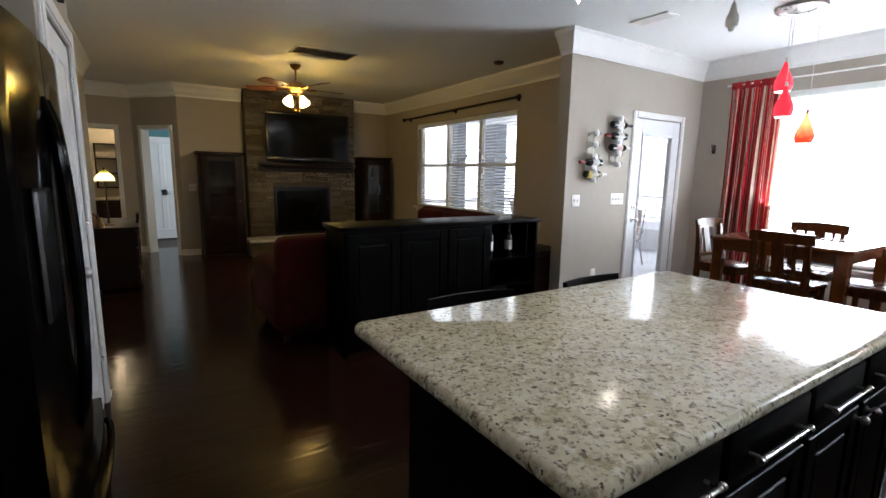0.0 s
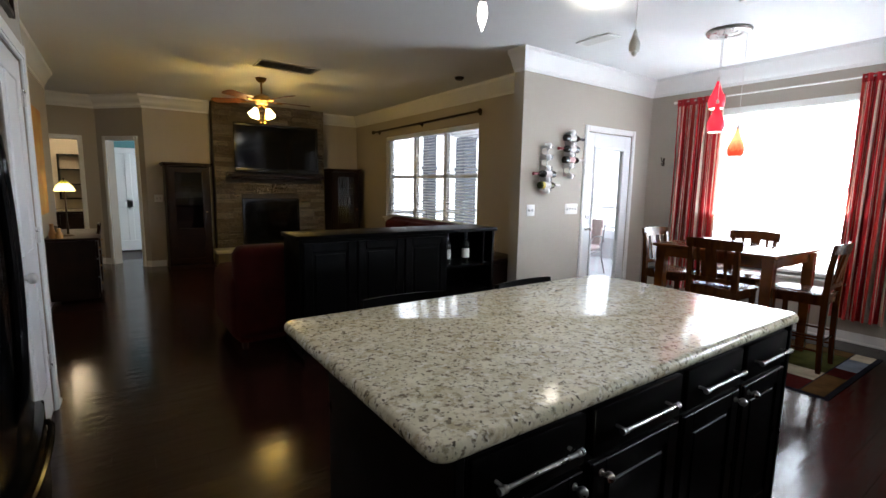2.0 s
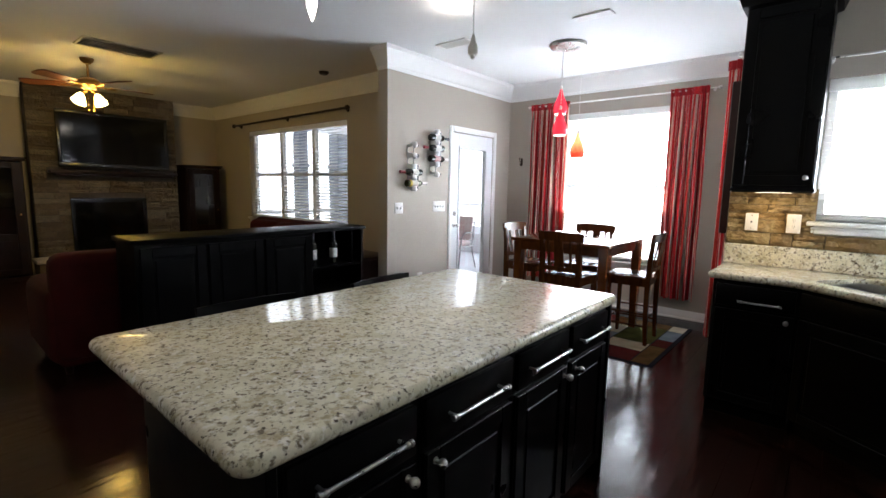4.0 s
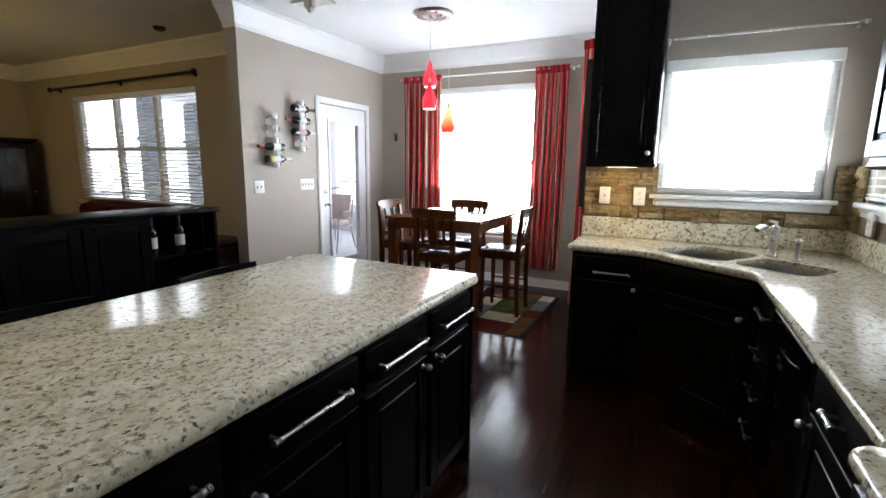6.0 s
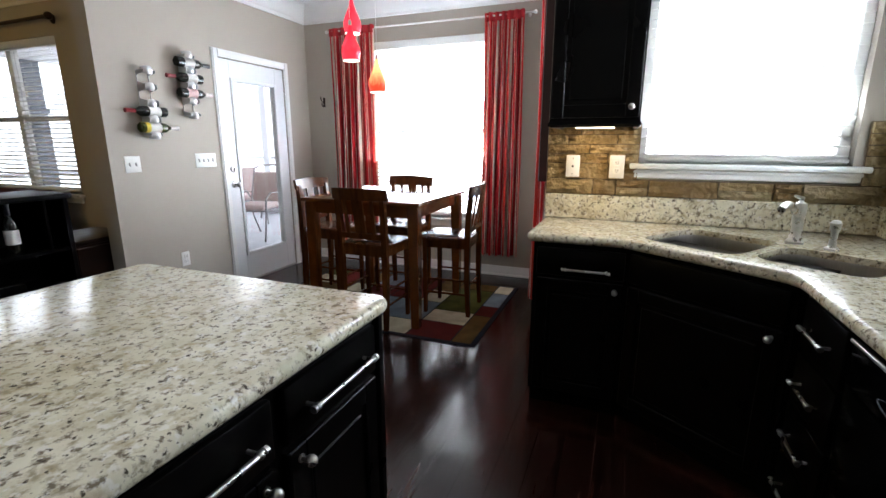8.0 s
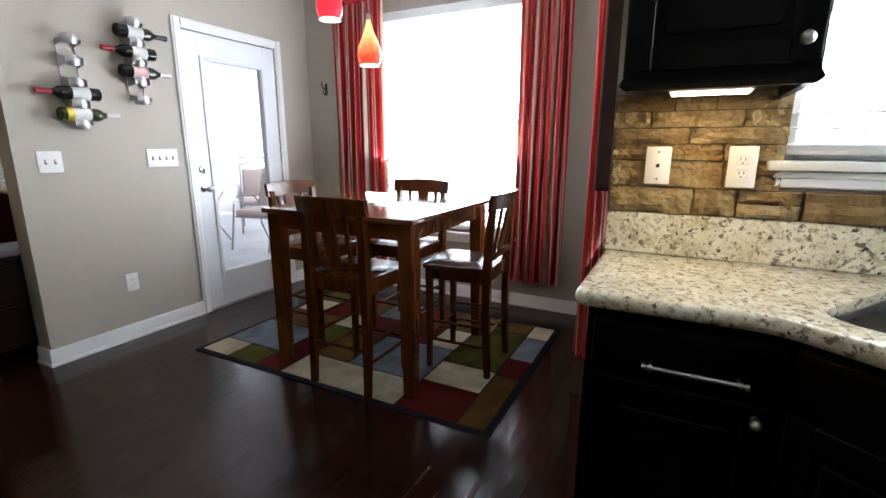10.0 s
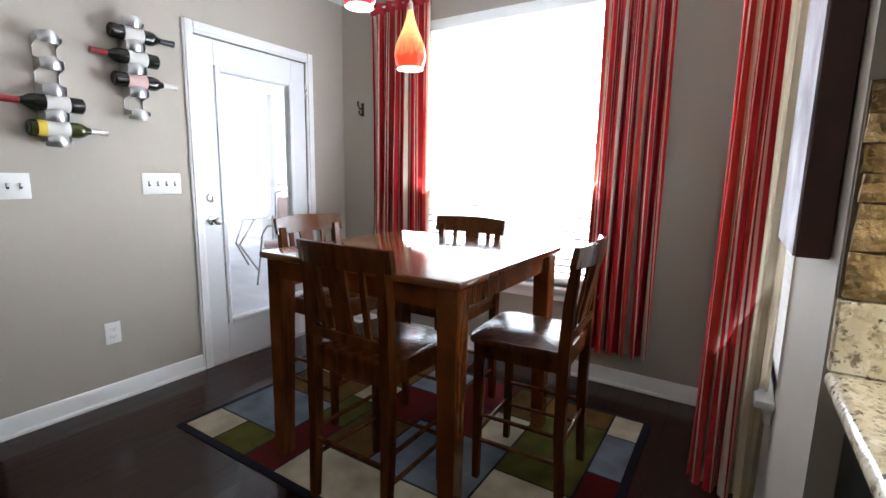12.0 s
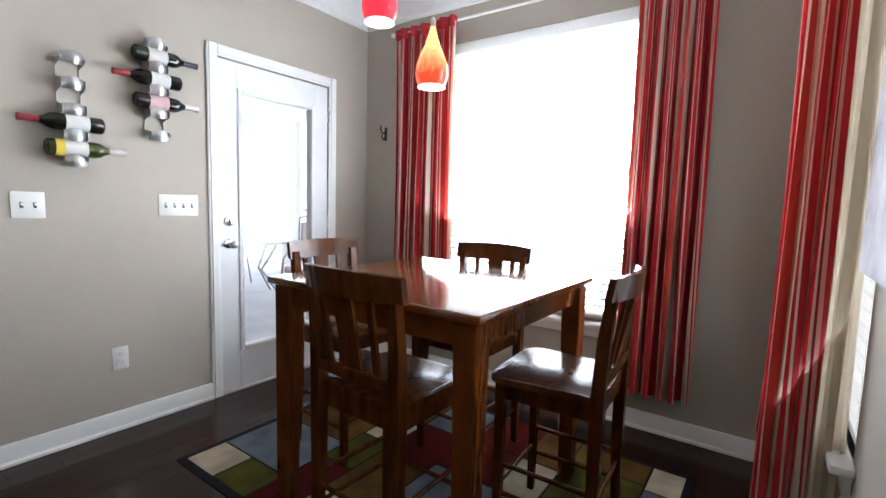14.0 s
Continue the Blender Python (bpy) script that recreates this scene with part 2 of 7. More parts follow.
def rounded(points, radius, seg=6):
    """A flat outline with its corners rounded."""
    out = []
    k = len(points)
    for i in range(k):
        p, a, b = Vector(points[i]), Vector(points[i - 1]), Vector(points[(i + 1) % k])
        r = radius[i] if isinstance(radius, (list, tuple)) else radius
        if r <= 0:
            out.append(tuple(p))
            continue
        u, v = (a - p).normalized(), (b - p).normalized()
        p0, p1 = p + u * r, p + v * r
        for s in range(seg + 1):
            t = s / seg
            out.append(tuple(p0 * (1 - t) ** 2 + p * 2 * t * (1 - t) + p1 * t * t))
    return out


def finish(bm, smooth=False):
    bmesh.ops.recalc_face_normals(bm, faces=bm.faces)
    me = bpy.data.meshes.new("mesh")
    bm.to_mesh(me)
    bm.free()
    if smooth:
        me.shade_smooth()
        me.set_sharp_from_angle(angle=radians(35))
    return me


def mesh(name, bm, material, smooth=False):
    me = finish(bm, smooth)
    me.name = name
    me.materials.append(material)
    return new(name, me)


def part(name, bm, material, parent, label="", smooth=True):
    ob = mesh(name, bm, material, smooth)
    ob.parent = parent
    return tagged(ob, label)


def thing(name, label, category, at=(0, 0, 0), turn=0, group=""):
    ob = new(name)
    ob.empty_display_size = 0.1
    ob.matrix_basis = pose(*at, 0, 0, turn)
    return tagged(ob, label, category, group)


def setting(name, bm, material, label, category, smooth=False):
    return tagged(mesh(name, bm, material, smooth), label, category, kind="structure")


def wall(name, a, b, thick, z0, z1, holes=(), material=None, label="painted plaster wall in warm grey", side=1):
    """A straight wall: its room face runs from a to b, the thickness lies to the left of that way (side 1) or right (-1). holes: (from, to, bottom, top) along it."""
    a, b = Vector(a), Vector(b)
    length = (b - a).length
    us = sorted({0.0, length, *(u for h in holes for u in h[:2])})
    zs = sorted({z0, z1, *(z for h in holes for z in h[2:])})
    bm = bmesh.new()
    ux = (b - a).normalized()
    nx = Vector((-ux.y, ux.x)) * side
    nu, nz, made = len(us) - 1, len(zs) - 1, {}

    def solid(i, j):
        return 0 <= i < nu and 0 <= j < nz and not any(h[0] <= us[i] and us[i + 1] <= h[1] and h[2] <= zs[j] and zs[j + 1] <= h[3] for h in holes)

    def corner(i, j, k):
        if (i, j, k) not in made:
            q = a + ux * us[i] + nx * (thick * k)
            made[i, j, k] = bm.verts.new((q.x, q.y, zs[j]))
        return made[i, j, k]

    for i in range(nu):
        for j in range(nz):
            if solid(i, j):
                for k in (0, 1):
                    bm.faces.new([corner(i, j, k), corner(i + 1, j, k), corner(i + 1, j + 1, k), corner(i, j + 1, k)])
                for di, dj, p, q in ((-1, 0, (i, j), (i, j + 1)), (1, 0, (i + 1, j), (i + 1, j + 1)), (0, -1, (i, j), (i + 1, j)), (0, 1, (i, j + 1), (i + 1, j + 1))):
                    if not solid(i + di, j + dj):
                        bm.faces.new([corner(*p, 0), corner(*q, 0), corner(*q, 1), corner(*p, 1)])
    return setting(name, bm, material or PAINT, label, "wall")


CROWN = [(0, 0), (0.012, 0), (0.016, 0.03), (0.03, 0.045), (0.045, 0.09), (0.085, 0.15), (0.10, 0.165), (0.105, 0.20), (0, 0.20)]
BASE = [(0, 0), (0.022, 0), (0.022, 0.014), (0.014, 0.022), (0.014, 0.085), (0.008, 0.10), (0, 0.10)]


def molding(name, path, section, z, label, category):
    bm = bmesh.new()
    sweep(bm, [(x, y, z) for x, y in path], section)
    return setting(name, bm, TRIM, label, category, True)


H = 2.74
# ---------------------------------------------------------------- the large structure
bm = bmesh.new()
for lo, hi in (((-1.70, -0.76), (3.34, 0.775)), ((-1.70, 0.775), (5.09, 3.70)), ((-1.70, 3.70), (3.53, 8.16)), ((-2.6, 8.16), (3.53, 12.0))):
    box(bm, (*lo, -0.10), (*hi, -0.012))
setting("floor", bm, DARKWOOD, "subfloor under the dark hardwood planks", "floor")
bm = bmesh.new()
for lo, hi in (((-1.84, -0.90), (3.48, 0.635)), ((-1.84, 0.635), (5.25, 3.84)), ((-1.84, 3.84), (3.66, 8.16)), ((-2.74, 8.16), (3.66, 12.14))):
    box(bm, (*lo, H), (*hi, H + 0.1))
setting("ceiling", bm, CEIL, "smooth white painted ceiling", "ceiling")
bm = bmesh.new()
box(bm, (-60, -60, -0.35), (80, 80, -0.25))
tagged(mesh("ground", bm, GLAREGROUND), "ground around the house, coloured pale for daylight glare", "ground", kind="structure")

wall("wall_dining_north", (2.84, 3.70), (5.09, 3.70), 0.14, 0, H, [(1.03, 1.86, 0.0, 2.04)])
wall("wall_east", (5.09, 3.84), (5.09, 0.635), 0.16, 0, H, [(0.90, 2.22, 0.56, 2.31)])
wall("wall_dining_south", (5.09, 0.775), (3.34, 0.775), 0.14, 0, H, [(0.22, 1.07, 0.56, 2.31)])
wall("wall_sink", (3.34, 0.635), (3.34, -0.90), 0.14, 0, H, [(0.325, 1.245, 1.22, 2.085)])
wall("wall_kitchen_south", (3.34, -0.76), (-1.70, -0.76), 0.14, 0, H, [(0.20, 1.05, 1.22, 2.06)])
wall("wall_kitchen_west", (-1.70, -0.90), (-1.70, 2.90), 0.14, 0, H)
wall("wall_pantry", (-0.90, 2.86), (-0.90, 3.93), 0.12, 0, H, [(0.14, 0.93, 0, 2.04)])
wall("wall_pantry_south", (-1.70, 2.86), (-1.02, 2.86), 0.12, 0, H)
wall("wall_pantry_north", (-1.02, 3.93), (-1.34, 3.93), 0.12, 0, H)
wall("wall_living_west", (-1.20, 3.93), (-1.20, 8.3), 0.14, 0, H)
wall("wall_living_east", (3.53, 9.27), (3.53, 3.84), 0.13, 0, H, [(1.41, 4.04, 0.83, 2.26)])
wall("wall_north", (-0.12, 9.13), (3.53, 9.13), 0.14, 0, H)
wall("wall_north_angled", (-0.74, 9.83), (-0.12, 9.13), 0.14, 0, H, [(0.185, 0.765, 0, 2.04)])
wall("wall_hall_north", (-2.6, 9.83), (-0.74, 9.83), 0.14, 0, H, [(0.89, 1.61, 0, 2.04)])
wall("wall_hall_west", (-2.6, 8.0), (-2.6, 12.2), 0.14, 0, H)
wall("wall_hall_south", (-1.34, 8.16), (-2.6, 8.16), 0.14, 0, H)
wall("wall_bath_north", (-2.6, 12.0), (3.53, 12.0), 0.14, 0, H)
wall("wall_bath_east", (-0.80, 12.0), (-0.80, 9.975), 0.08, 0, H)
wall("wall_bedroom_east", (2.2, 12.0), (2.2, 9.27), 0.1, 0, H)


# ---------------------------------------------------------------- outdoors and the porch
# glowing backdrop panels stand in for bright daylight; HAZE is the weaker glow
GLOW = mat("bright_hazy_sky", (0.9, 0.95, 1.0), 1.0, emit=(0.95, 0.98, 1.0), emit_strength=6.0)
HAZE = mat("dimmer_hazy_backdrop", (0.7, 0.75, 0.8), 1.0, emit=(0.93, 0.97, 1.0), emit_strength=2.3)
bm = bmesh.new()
box(bm, (8.3, -9.0, -0.25), (8.4, 5.6, 9.0))
tagged(mesh("backdrop_east", bm, GLOW), "bright hazy daylight beyond the windows", "sky", kind="structure")
bm = bmesh.new()
box(bm, (-6.0, -9.1, -0.25), (12.0, -9.0, 9.0))
tagged(mesh("backdrop_south", bm, GLOW), "bright hazy daylight beyond the kitchen windows", "sky", kind="structure")
bm = bmesh.new()
box(bm, (-6.0, 16.0, -0.25), (12.0, 16.1, 9.0))
box(bm, (8.3, 5.601, -0.25), (8.4, 15.99, 9.0))
tagged(mesh("backdrop_north", bm, HAZE), "bright hazy daylight beyond the porch", "sky", kind="structure")
bm = bmesh.new()
box(bm, (3.66, 3.84, -0.20), (7.9, 9.6, -0.03))
setting("porch_floor", bm, CONCRETE, "pale blue-grey porch floor slab", "floor")
bm = bmesh.new()
box(bm, (3.66, 3.84, 2.60), (7.9, 9.6, 2.70))
setting("porch_ceiling", bm, PORCHWHITE, "white boarded porch ceiling", "ceiling")
wall("wall_porch_south", (5.25, 3.70), (7.9, 3.70), 0.14, -0.2, 2.7, (), PORCHWHITE, "white outside wall of the porch")
bm = bmesh.new()
box(bm, (7.78, 3.84, -0.03), (7.9, 9.6, 0.55))
setting("wall_porch_east", bm, PORCHWHITE, "low white porch wall under the screens", "wall")
for k in range(5):
    bm = bmesh.new()
    box(bm, (7.76, 4.0 + 1.35 * k, 0.55), (7.92, 4.16 + 1.35 * k, 2.60), 0.01)
    box(bm, (7.74, 3.98 + 1.35 * k, 0.55), (7.94, 4.18 + 1.35 * k, 0.65), 0.01)
    setting("trim", bm, PORCHWHITE, "white porch post", "post")
for x, half in ((4.20, 0.11), (5.58, 0.12), (6.66, 0.19)):
    bm = bmesh.new()
    box(bm, (x - half, 9.54 - half, -0.03), (x + half, 9.54 + half, 2.60), 0.01)
    box(bm, (x - half - 0.03, 9.51 - half, 1.78), (x + half + 0.03, 9.57 + half, 1.86), 0.01)
    setting("trim", bm, PORCHBACKLIT, "porch column with a collar, coloured blue-grey as backlit", "post")
bm = bmesh.new()
box(bm, (3.66, 9.50, 0.75), (7.9, 9.56, 0.83))
setting("trim", bm, PORCHWHITE, "white porch rail", "rail")
for z in (0.60, 1.0):
    bm = bmesh.new()
    box(bm, (7.80, 3.84, z), (7.86, 9.6, z + 0.05))
    setting("trim", bm, PORCHWHITE, "white porch rail", "rail")


# ---------------------------------------------------------------- trim: crown, skirting
def run(name, section, z, label, category, *paths):
    for p in paths:
        molding(name, p, section, z, label, category)


run("trim", CROWN, H - 0.20, "white crown moulding along the ceiling", "crown moulding",
    [(2.84, 3.84), (2.84, 3.70), (5.09, 3.70), (5.09, 0.775), (3.34, 0.775), (3.34, -0.76), (-1.70, -0.76), (-1.70, 2.86)],
    [(-0.90, 2.86), (-0.90, 3.93), (-1.20, 3.93), (-1.20, 8.16)],
    [(-2.6, 9.83), (-0.74, 9.83), (-0.12, 9.13), (0.835, 9.13)], [(2.745, 9.13), (3.53, 9.13), (3.53, 3.84), (2.95, 3.84)])
run("baseboard", BASE, 0.0, "white moulded skirting board", "skirting",
    [(2.84, 3.84), (2.84, 3.70), (3.805, 3.70)], [(4.765, 3.70), (5.09, 3.70), (5.09, 0.775), (3.36, 0.775)],
    [(-0.90, 3.876), (-0.90, 3.93), (-1.20, 3.93), (-1.20, 8.16)], [(-0.175, 9.192), (-0.12, 9.13), (0.09, 9.13)], [(3.53, 8.4), (3.53, 3.84), (2.98, 3.84)],
    [(-0.925, 9.83), (-0.74, 9.83), (-0.665, 9.745)])


def casing(name, a, b, z0, z1, width=0.065, proud=0.02, sill=False, side=-1, label="white moulded door casing", category="casing"):
    """A moulded surround about an opening that runs from a to b on a wall; side: which side of that way the room lies."""
    a, b = Vector(a), Vector(b)
    ux = (b - a).normalized()
    nx = Vector((-ux.y, ux.x)) * side
    bm = bmesh.new()
    spans = [(-width, 0, z0, z1 + width), ((b - a).length, (b - a).length + width, z0, z1 + width), (0, (b - a).length, z1, z1 + width)]
    for u0, u1, w0, w1 in spans:
        for inset, lift in ((0.0, proud * 0.65), (0.012, proud)):
            horizontal = u0 == 0
            p0, p1 = (u0, u1) if horizontal else (u0 + inset, u1 - inset)
            q0, q1 = (w0 + inset, w1 - inset) if horizontal else (w0, w1)
            vs = box(bm, (p0, 0.0, q0), (p1, lift, q1), 0.003)
            for v in vs:
                q = a + ux * v.co.x + nx * v.co.y
                v.co = Vector((q.x, q.y, v.co.z))
    return setting(name, bm, TRIM, label, category, True)


casing("trim", (3.87, 3.70), (4.70, 3.70), 0, 2.04, label="white moulded casing round the porch door")
casing("trim", (-0.90, 3.00), (-0.90, 3.79), 0, 2.04, 0.085, label="white moulded casing round the pantry door")
ax = Vector((0.62, -0.70)).normalized()
p0 = Vector((-0.74, 9.83)) + ax * 0.185
p1 = Vector((-0.74, 9.83)) + ax * 0.765
casing("trim", tuple(p0), tuple(p1), 0, 2.04, label="white casing round the bedroom doorway")
casing("trim", (-1.71, 9.83), (-0.99, 9.83), 0, 2.04, label="white casing round the hall doorway")


# ---------------------------------------------------------------- doors
def glass_door():
    d = tagged(new("door_1"), "white porch door with a full-length glass pane", "door", kind="structure")
    d.matrix_basis = pose(3.875, 3.704, 0.012)
    w, h = 0.82, 2.02
    bm = bmesh.new()
    for lo, hi in (((0, 0, 0), (0.12, 0.045, h)), ((w - 0.12, 0, 0), (w, 0.045, h)), ((0.12, 0, 0), (w - 0.12, 0.045, 0.24)), ((0.12, 0, h - 0.15), (w - 0.12, 0.045, h))):
        box(bm, lo, hi, 0.002)
    part("door_leaf", bm, DOORWHITE, d)
    bm = bmesh.new()
    for lo, hi in (((0.12, -0.012, 0.24), (0.15, 0.057, h - 0.15)), ((w - 0.15, -0.012, 0.24), (w - 0.12, 0.057, h - 0.15)), ((0.15, -0.012, 0.24), (w - 0.15, 0.057, 0.27)), ((0.15, -0.012, h - 0.18), (w - 0.15, 0.057, h - 0.15))):
        box(bm, lo, hi, 0.005, 2)
    part("glazing_bead", bm, DOORWHITE, d)
    bm = bmesh.new()
    box(bm, (0.15, 0.016, 0.27), (w - 0.15, 0.028, h - 0.18))
    pane = part("pane", bm, GLASS, d, "clear glass pane")
    pane.visible_shadow = False
    bm = bmesh.new()
    rod(bm, (0.055, -0.002, 0.93), (0.055, -0.05, 0.93), 0.011)
    lathe(bm, [(0.0, -0.004), (0.030, -0.004), (0.030, 0.006), (0.012, 0.012)], m=pose(0.055, 0, 0.93, 90))
    ball(bm, (0.055, -0.062, 0.93), 0.026, squash=(1, 0.75, 1))
    part("door_knob", bm, CHROME, d, "brushed nickel knob")
    bm = bmesh.new()
    lathe(bm, [(0.0, -0.004), (0.030, -0.004), (0.028, 0.012), (0.014, 0.016), (0, 0.018)], m=pose(0.055, 0, 1.07, 90))
    box(bm, (0.05, -0.034, 1.055), (0.06, -0.015, 1.085), 0.002)
    part("deadbolt", bm, CHROME, d, "brushed nickel deadbolt")
    for z in (0.22, 1.0, 1.78):
        bm = bmesh.new()
        rod(bm, (w + 0.004, -0.008, z), (w + 0.004, -0.008, z + 0.10), 0.007)
        box(bm, (w - 0.002, -0.004, z), (w + 0.01, 0.004, z + 0.10))
        part("hinge", bm, CHROME, d)
    bm = bmesh.new()
    box(bm, (3.86, 3.69, 0.0), (4.71, 3.86, 0.012), 0.004)
    setting("trim", bm, STEEL, "metal door threshold", "threshold")
    bm = bmesh.new()
    box(bm, (3.855, 3.72, 0), (3.872, 3.84, 2.04))
    box(bm, (4.698, 3.72, 0), (4.715, 3.84, 2.04))
    setting("trim", bm, TRIM, "white door jamb", "jamb")


glass_door()


def panel_door(name, at, turn, w, label, hinges=True, knob_u=0.06):
    d = tagged(new(name), label, "door", kind="structure")
    d.matrix_basis = pose(*at, 0, 0, turn)
    h = 2.02
    bm = bmesh.new()
    box(bm, (0, 0.008, 0), (w, 0.036, h))
    for lo, hi in (((0, 0), (0.11, h)), ((w - 0.11, 0), (w, h)), ((w / 2 - 0.05, 0.2), (w / 2 + 0.05, h - 0.12)), ((0.11, 0), (w - 0.11, 0.2)), ((0.11, 0.86), (w - 0.11, 1.0)), ((0.11, h - 0.12), (w - 0.11, h))):
        box(bm, (lo[0], 0.0, lo[1]), (hi[0], 0.044, hi[1]), 0.004)
    part("door_leaf", bm, DOORWHITE, d)
    if not hinges:
        return d
    bm = bmesh.new()
    rod(bm, (knob_u, 0.0, 0.93), (knob_u, -0.045, 0.93), 0.011)
    lathe(bm, [(0.0, -0.004), (0.032, -0.004), (0.030, 0.006), (0.012, 0.012)], m=pose(knob_u, 0, 0.93, 90))
    ball(bm, (knob_u, -0.055, 0.93), 0.027, squash=(1, 0.8, 1))
    part("door_knob", bm, CHROME, d, "brushed nickel knob")
    if hinges:
        for z in (0.26, 1.02, 1.78):
            bm = bmesh.new()
            rod(bm, (w + 0.004, -0.009, z), (w + 0.004, -0.009, z + 0.09), 0.008)
            box(bm, (w - 0.03, -0.003, z), (w + 0.035, 0.003, z + 0.09))
            part("hinge", bm, CHROME, d, "brushed nickel hinge")
    return d


panel_door("door_2", (-0.905, 3.005, 0.012), 90, 0.775, "white panelled pantry door, shut")
panel_door("door_3", (-0.72, 11.40, 0.012), 0, 0.80, "white panelled closet door in the bedroom", False, 0.74)


# ---------------------------------------------------------------- windows and blinds
SLAT = mat("white_blind_slat", (0.80, 0.80, 0.78), 0.5, base2=(0.84, 0.84, 0.82), scale=5)
st = SLAT.node_tree
tl = st.nodes.new("ShaderNodeBsdfTranslucent")
tl.inputs["Color"].default_value = (0.86, 0.86, 0.84, 1)
mx = st.nodes.new("ShaderNodeMixShader")
mx.inputs["Fac"].default_value = 0.4
st.links.new(st.nodes["Principled BSDF"].outputs["BSDF"], mx.inputs[1])
st.links.new(tl.outputs["BSDF"], mx.inputs[2])
st.links.new(mx.outputs["Shader"], st.nodes["Material Output"].inputs["Surface"])


def window(name, at, turn, w, h, lights=1, sash=True, label="white window"):
    """A window in the plane x along, y outward, z up, set in its opening. lights: how many panes side by side."""
    g = tagged(new(name), label, "window", kind="structure")
    g.matrix_basis = pose(*at, 0, 0, turn)
    f = 0.045
    bm = bmesh.new()
    for lo, hi in (((0, 0, 0), (f, 0.07, h)), ((w - f, 0, 0), (w, 0.07, h)), ((f, 0, 0), (w - f, 0.07, f)), ((f, 0, h - f), (w - f, 0.07, h))):
        box(bm, lo, hi, 0.004)
    for k in range(1, lights):
        x = w * k / lights
        box(bm, (x - 0.04, 0.0, f), (x + 0.04, 0.07, h - f), 0.004)
    part("window_frame", bm, TRIM, g)
    for k in range(lights):
        x0, x1 = w * k / lights + 0.04, w * (k + 1) / lights - 0.04
        if sash:
            bm = bmesh.new()
            box(bm, (x0, 0.015, h / 2 - 0.025), (x1, 0.055, h / 2 + 0.025), 0.004)
            part("meeting_rail", bm, TRIM, g)
        for z0, z1 in ((f, h / 2 - 0.025), (h / 2 + 0.025, h - f)) if sash else ((f, h - f),):
            bm = bmesh.new()
            box(bm, (x0, 0.030, z0), (x1, 0.036, z1))
            p = part("pane", bm, GLASS, g)
            p.visible_shadow = False
    return g


def sill(at, turn, w, apron=0.06):
    g = tagged(new("trim"), "white moulded window sill with apron", "window sill", kind="structure")
    g.matrix_basis = pose(*at, 0, 0, turn)
    bm = bmesh.new()
    box(bm, (-0.05, -0.055, -0.028), (w + 0.05, 0.085, 0.0), 0.008, 2)
    part("sill_board", bm, TRIM, g)
    bm = bmesh.new()
    box(bm, (-0.025, -0.022, -0.028 - apron), (w + 0.025, 0.0, -0.03), 0.005)
    box(bm, (-0.03, -0.030, -0.05), (w + 0.03, 0.0, -0.03), 0.006, 2)
    part("apron", bm, TRIM, g)


def blind(at, turn, w, h, pitch=0.044, tilt=8, depth=0.045, label="white horizontal slatted blind, lowered", valance=0.07):
    g = thing("window_blind", label, "blind", at, turn)
    bm = bmesh.new()
    box(bm, (-0.01, -0.035, h - valance), (w + 0.01, 0.03, h), 0.006, 2)
    part("head_rail", bm, SLAT, g, "white moulded valance")
    bm = bmesh.new()
    c, s = math.cos(radians(tilt)) * depth / 2, math.sin(radians(tilt)) * depth / 2
    box(bm, (0.005, -c, -0.0012), (w - 0.005, c, 0.0012))
    for v in bm.verts:
        v.co.z += s * v.co.y / c
    slat = finish(bm)
    slat.materials.append(SLAT)
    z = 0.03
    while z < h - valance - 0.01:
        o = new("slat", slat)
        o.parent = g
        o.location = (0, 0, z)
        z += pitch
    bm = bmesh.new()
    box(bm, (0.003, -0.022, 0.0), (w - 0.003, 0.022, 0.016), 0.003)
    part("bottom_rail", bm, SLAT, g)
    for u in (0.12, 0.5, 0.88):
        bm = bmesh.new()
        rod(bm, (u * w, -0.02, 0.01), (u * w, -0.02, h - valance), 0.0012, seg=5)
        part("cord", bm, SLAT, g)
    return g


window("window_1", (5.15, 2.94, 0.56), -90, 1.32, 1.75, 1, True, "large white dining room window")
sill((5.09, 2.94, 0.56), -90, 1.32)
blind((5.125, 2.93, 0.575), -90, 1.30, 1.735, tilt=8)
window("window_2", (4.87, 0.715, 0.56), 180, 0.85, 1.75, 1, True, "white window beside the dining table")
sill((4.87, 0.775, 0.56), 180, 0.85)
blind((4.86, 0.742, 0.575), 180, 0.83, 1.735, tilt=8)
window("window_3", (3.40, 0.31, 1.22), -90, 0.92, 0.865, 1, True, "white window above the kitchen sink")
sill((3.34, 0.29, 1.22), -90, 0.91, 0.05)
blind((3.365, 0.30, 1.235), -90, 0.90, 0.845)
window("window_4", (3.14, -0.82, 1.22), 180, 0.85, 0.84, 1, True, "white kitchen window on the side wall")
sill((3.14, -0.76, 1.22), 180, 0.85, 0.05)
blind((3.15, -0.765, 1.24), 180, 0.87, 0.86)
window("window_5", (3.60, 7.86, 0.83), -90, 2.63, 1.43, 3, True, "triple white living room window to the porch")
sill((3.53, 7.86, 0.83), -90, 2.63)
for k in range(3):
    blind((3.565, 7.845 - 0.877 * k, 0.845), -90, 0.855, 1.41, tilt=16)


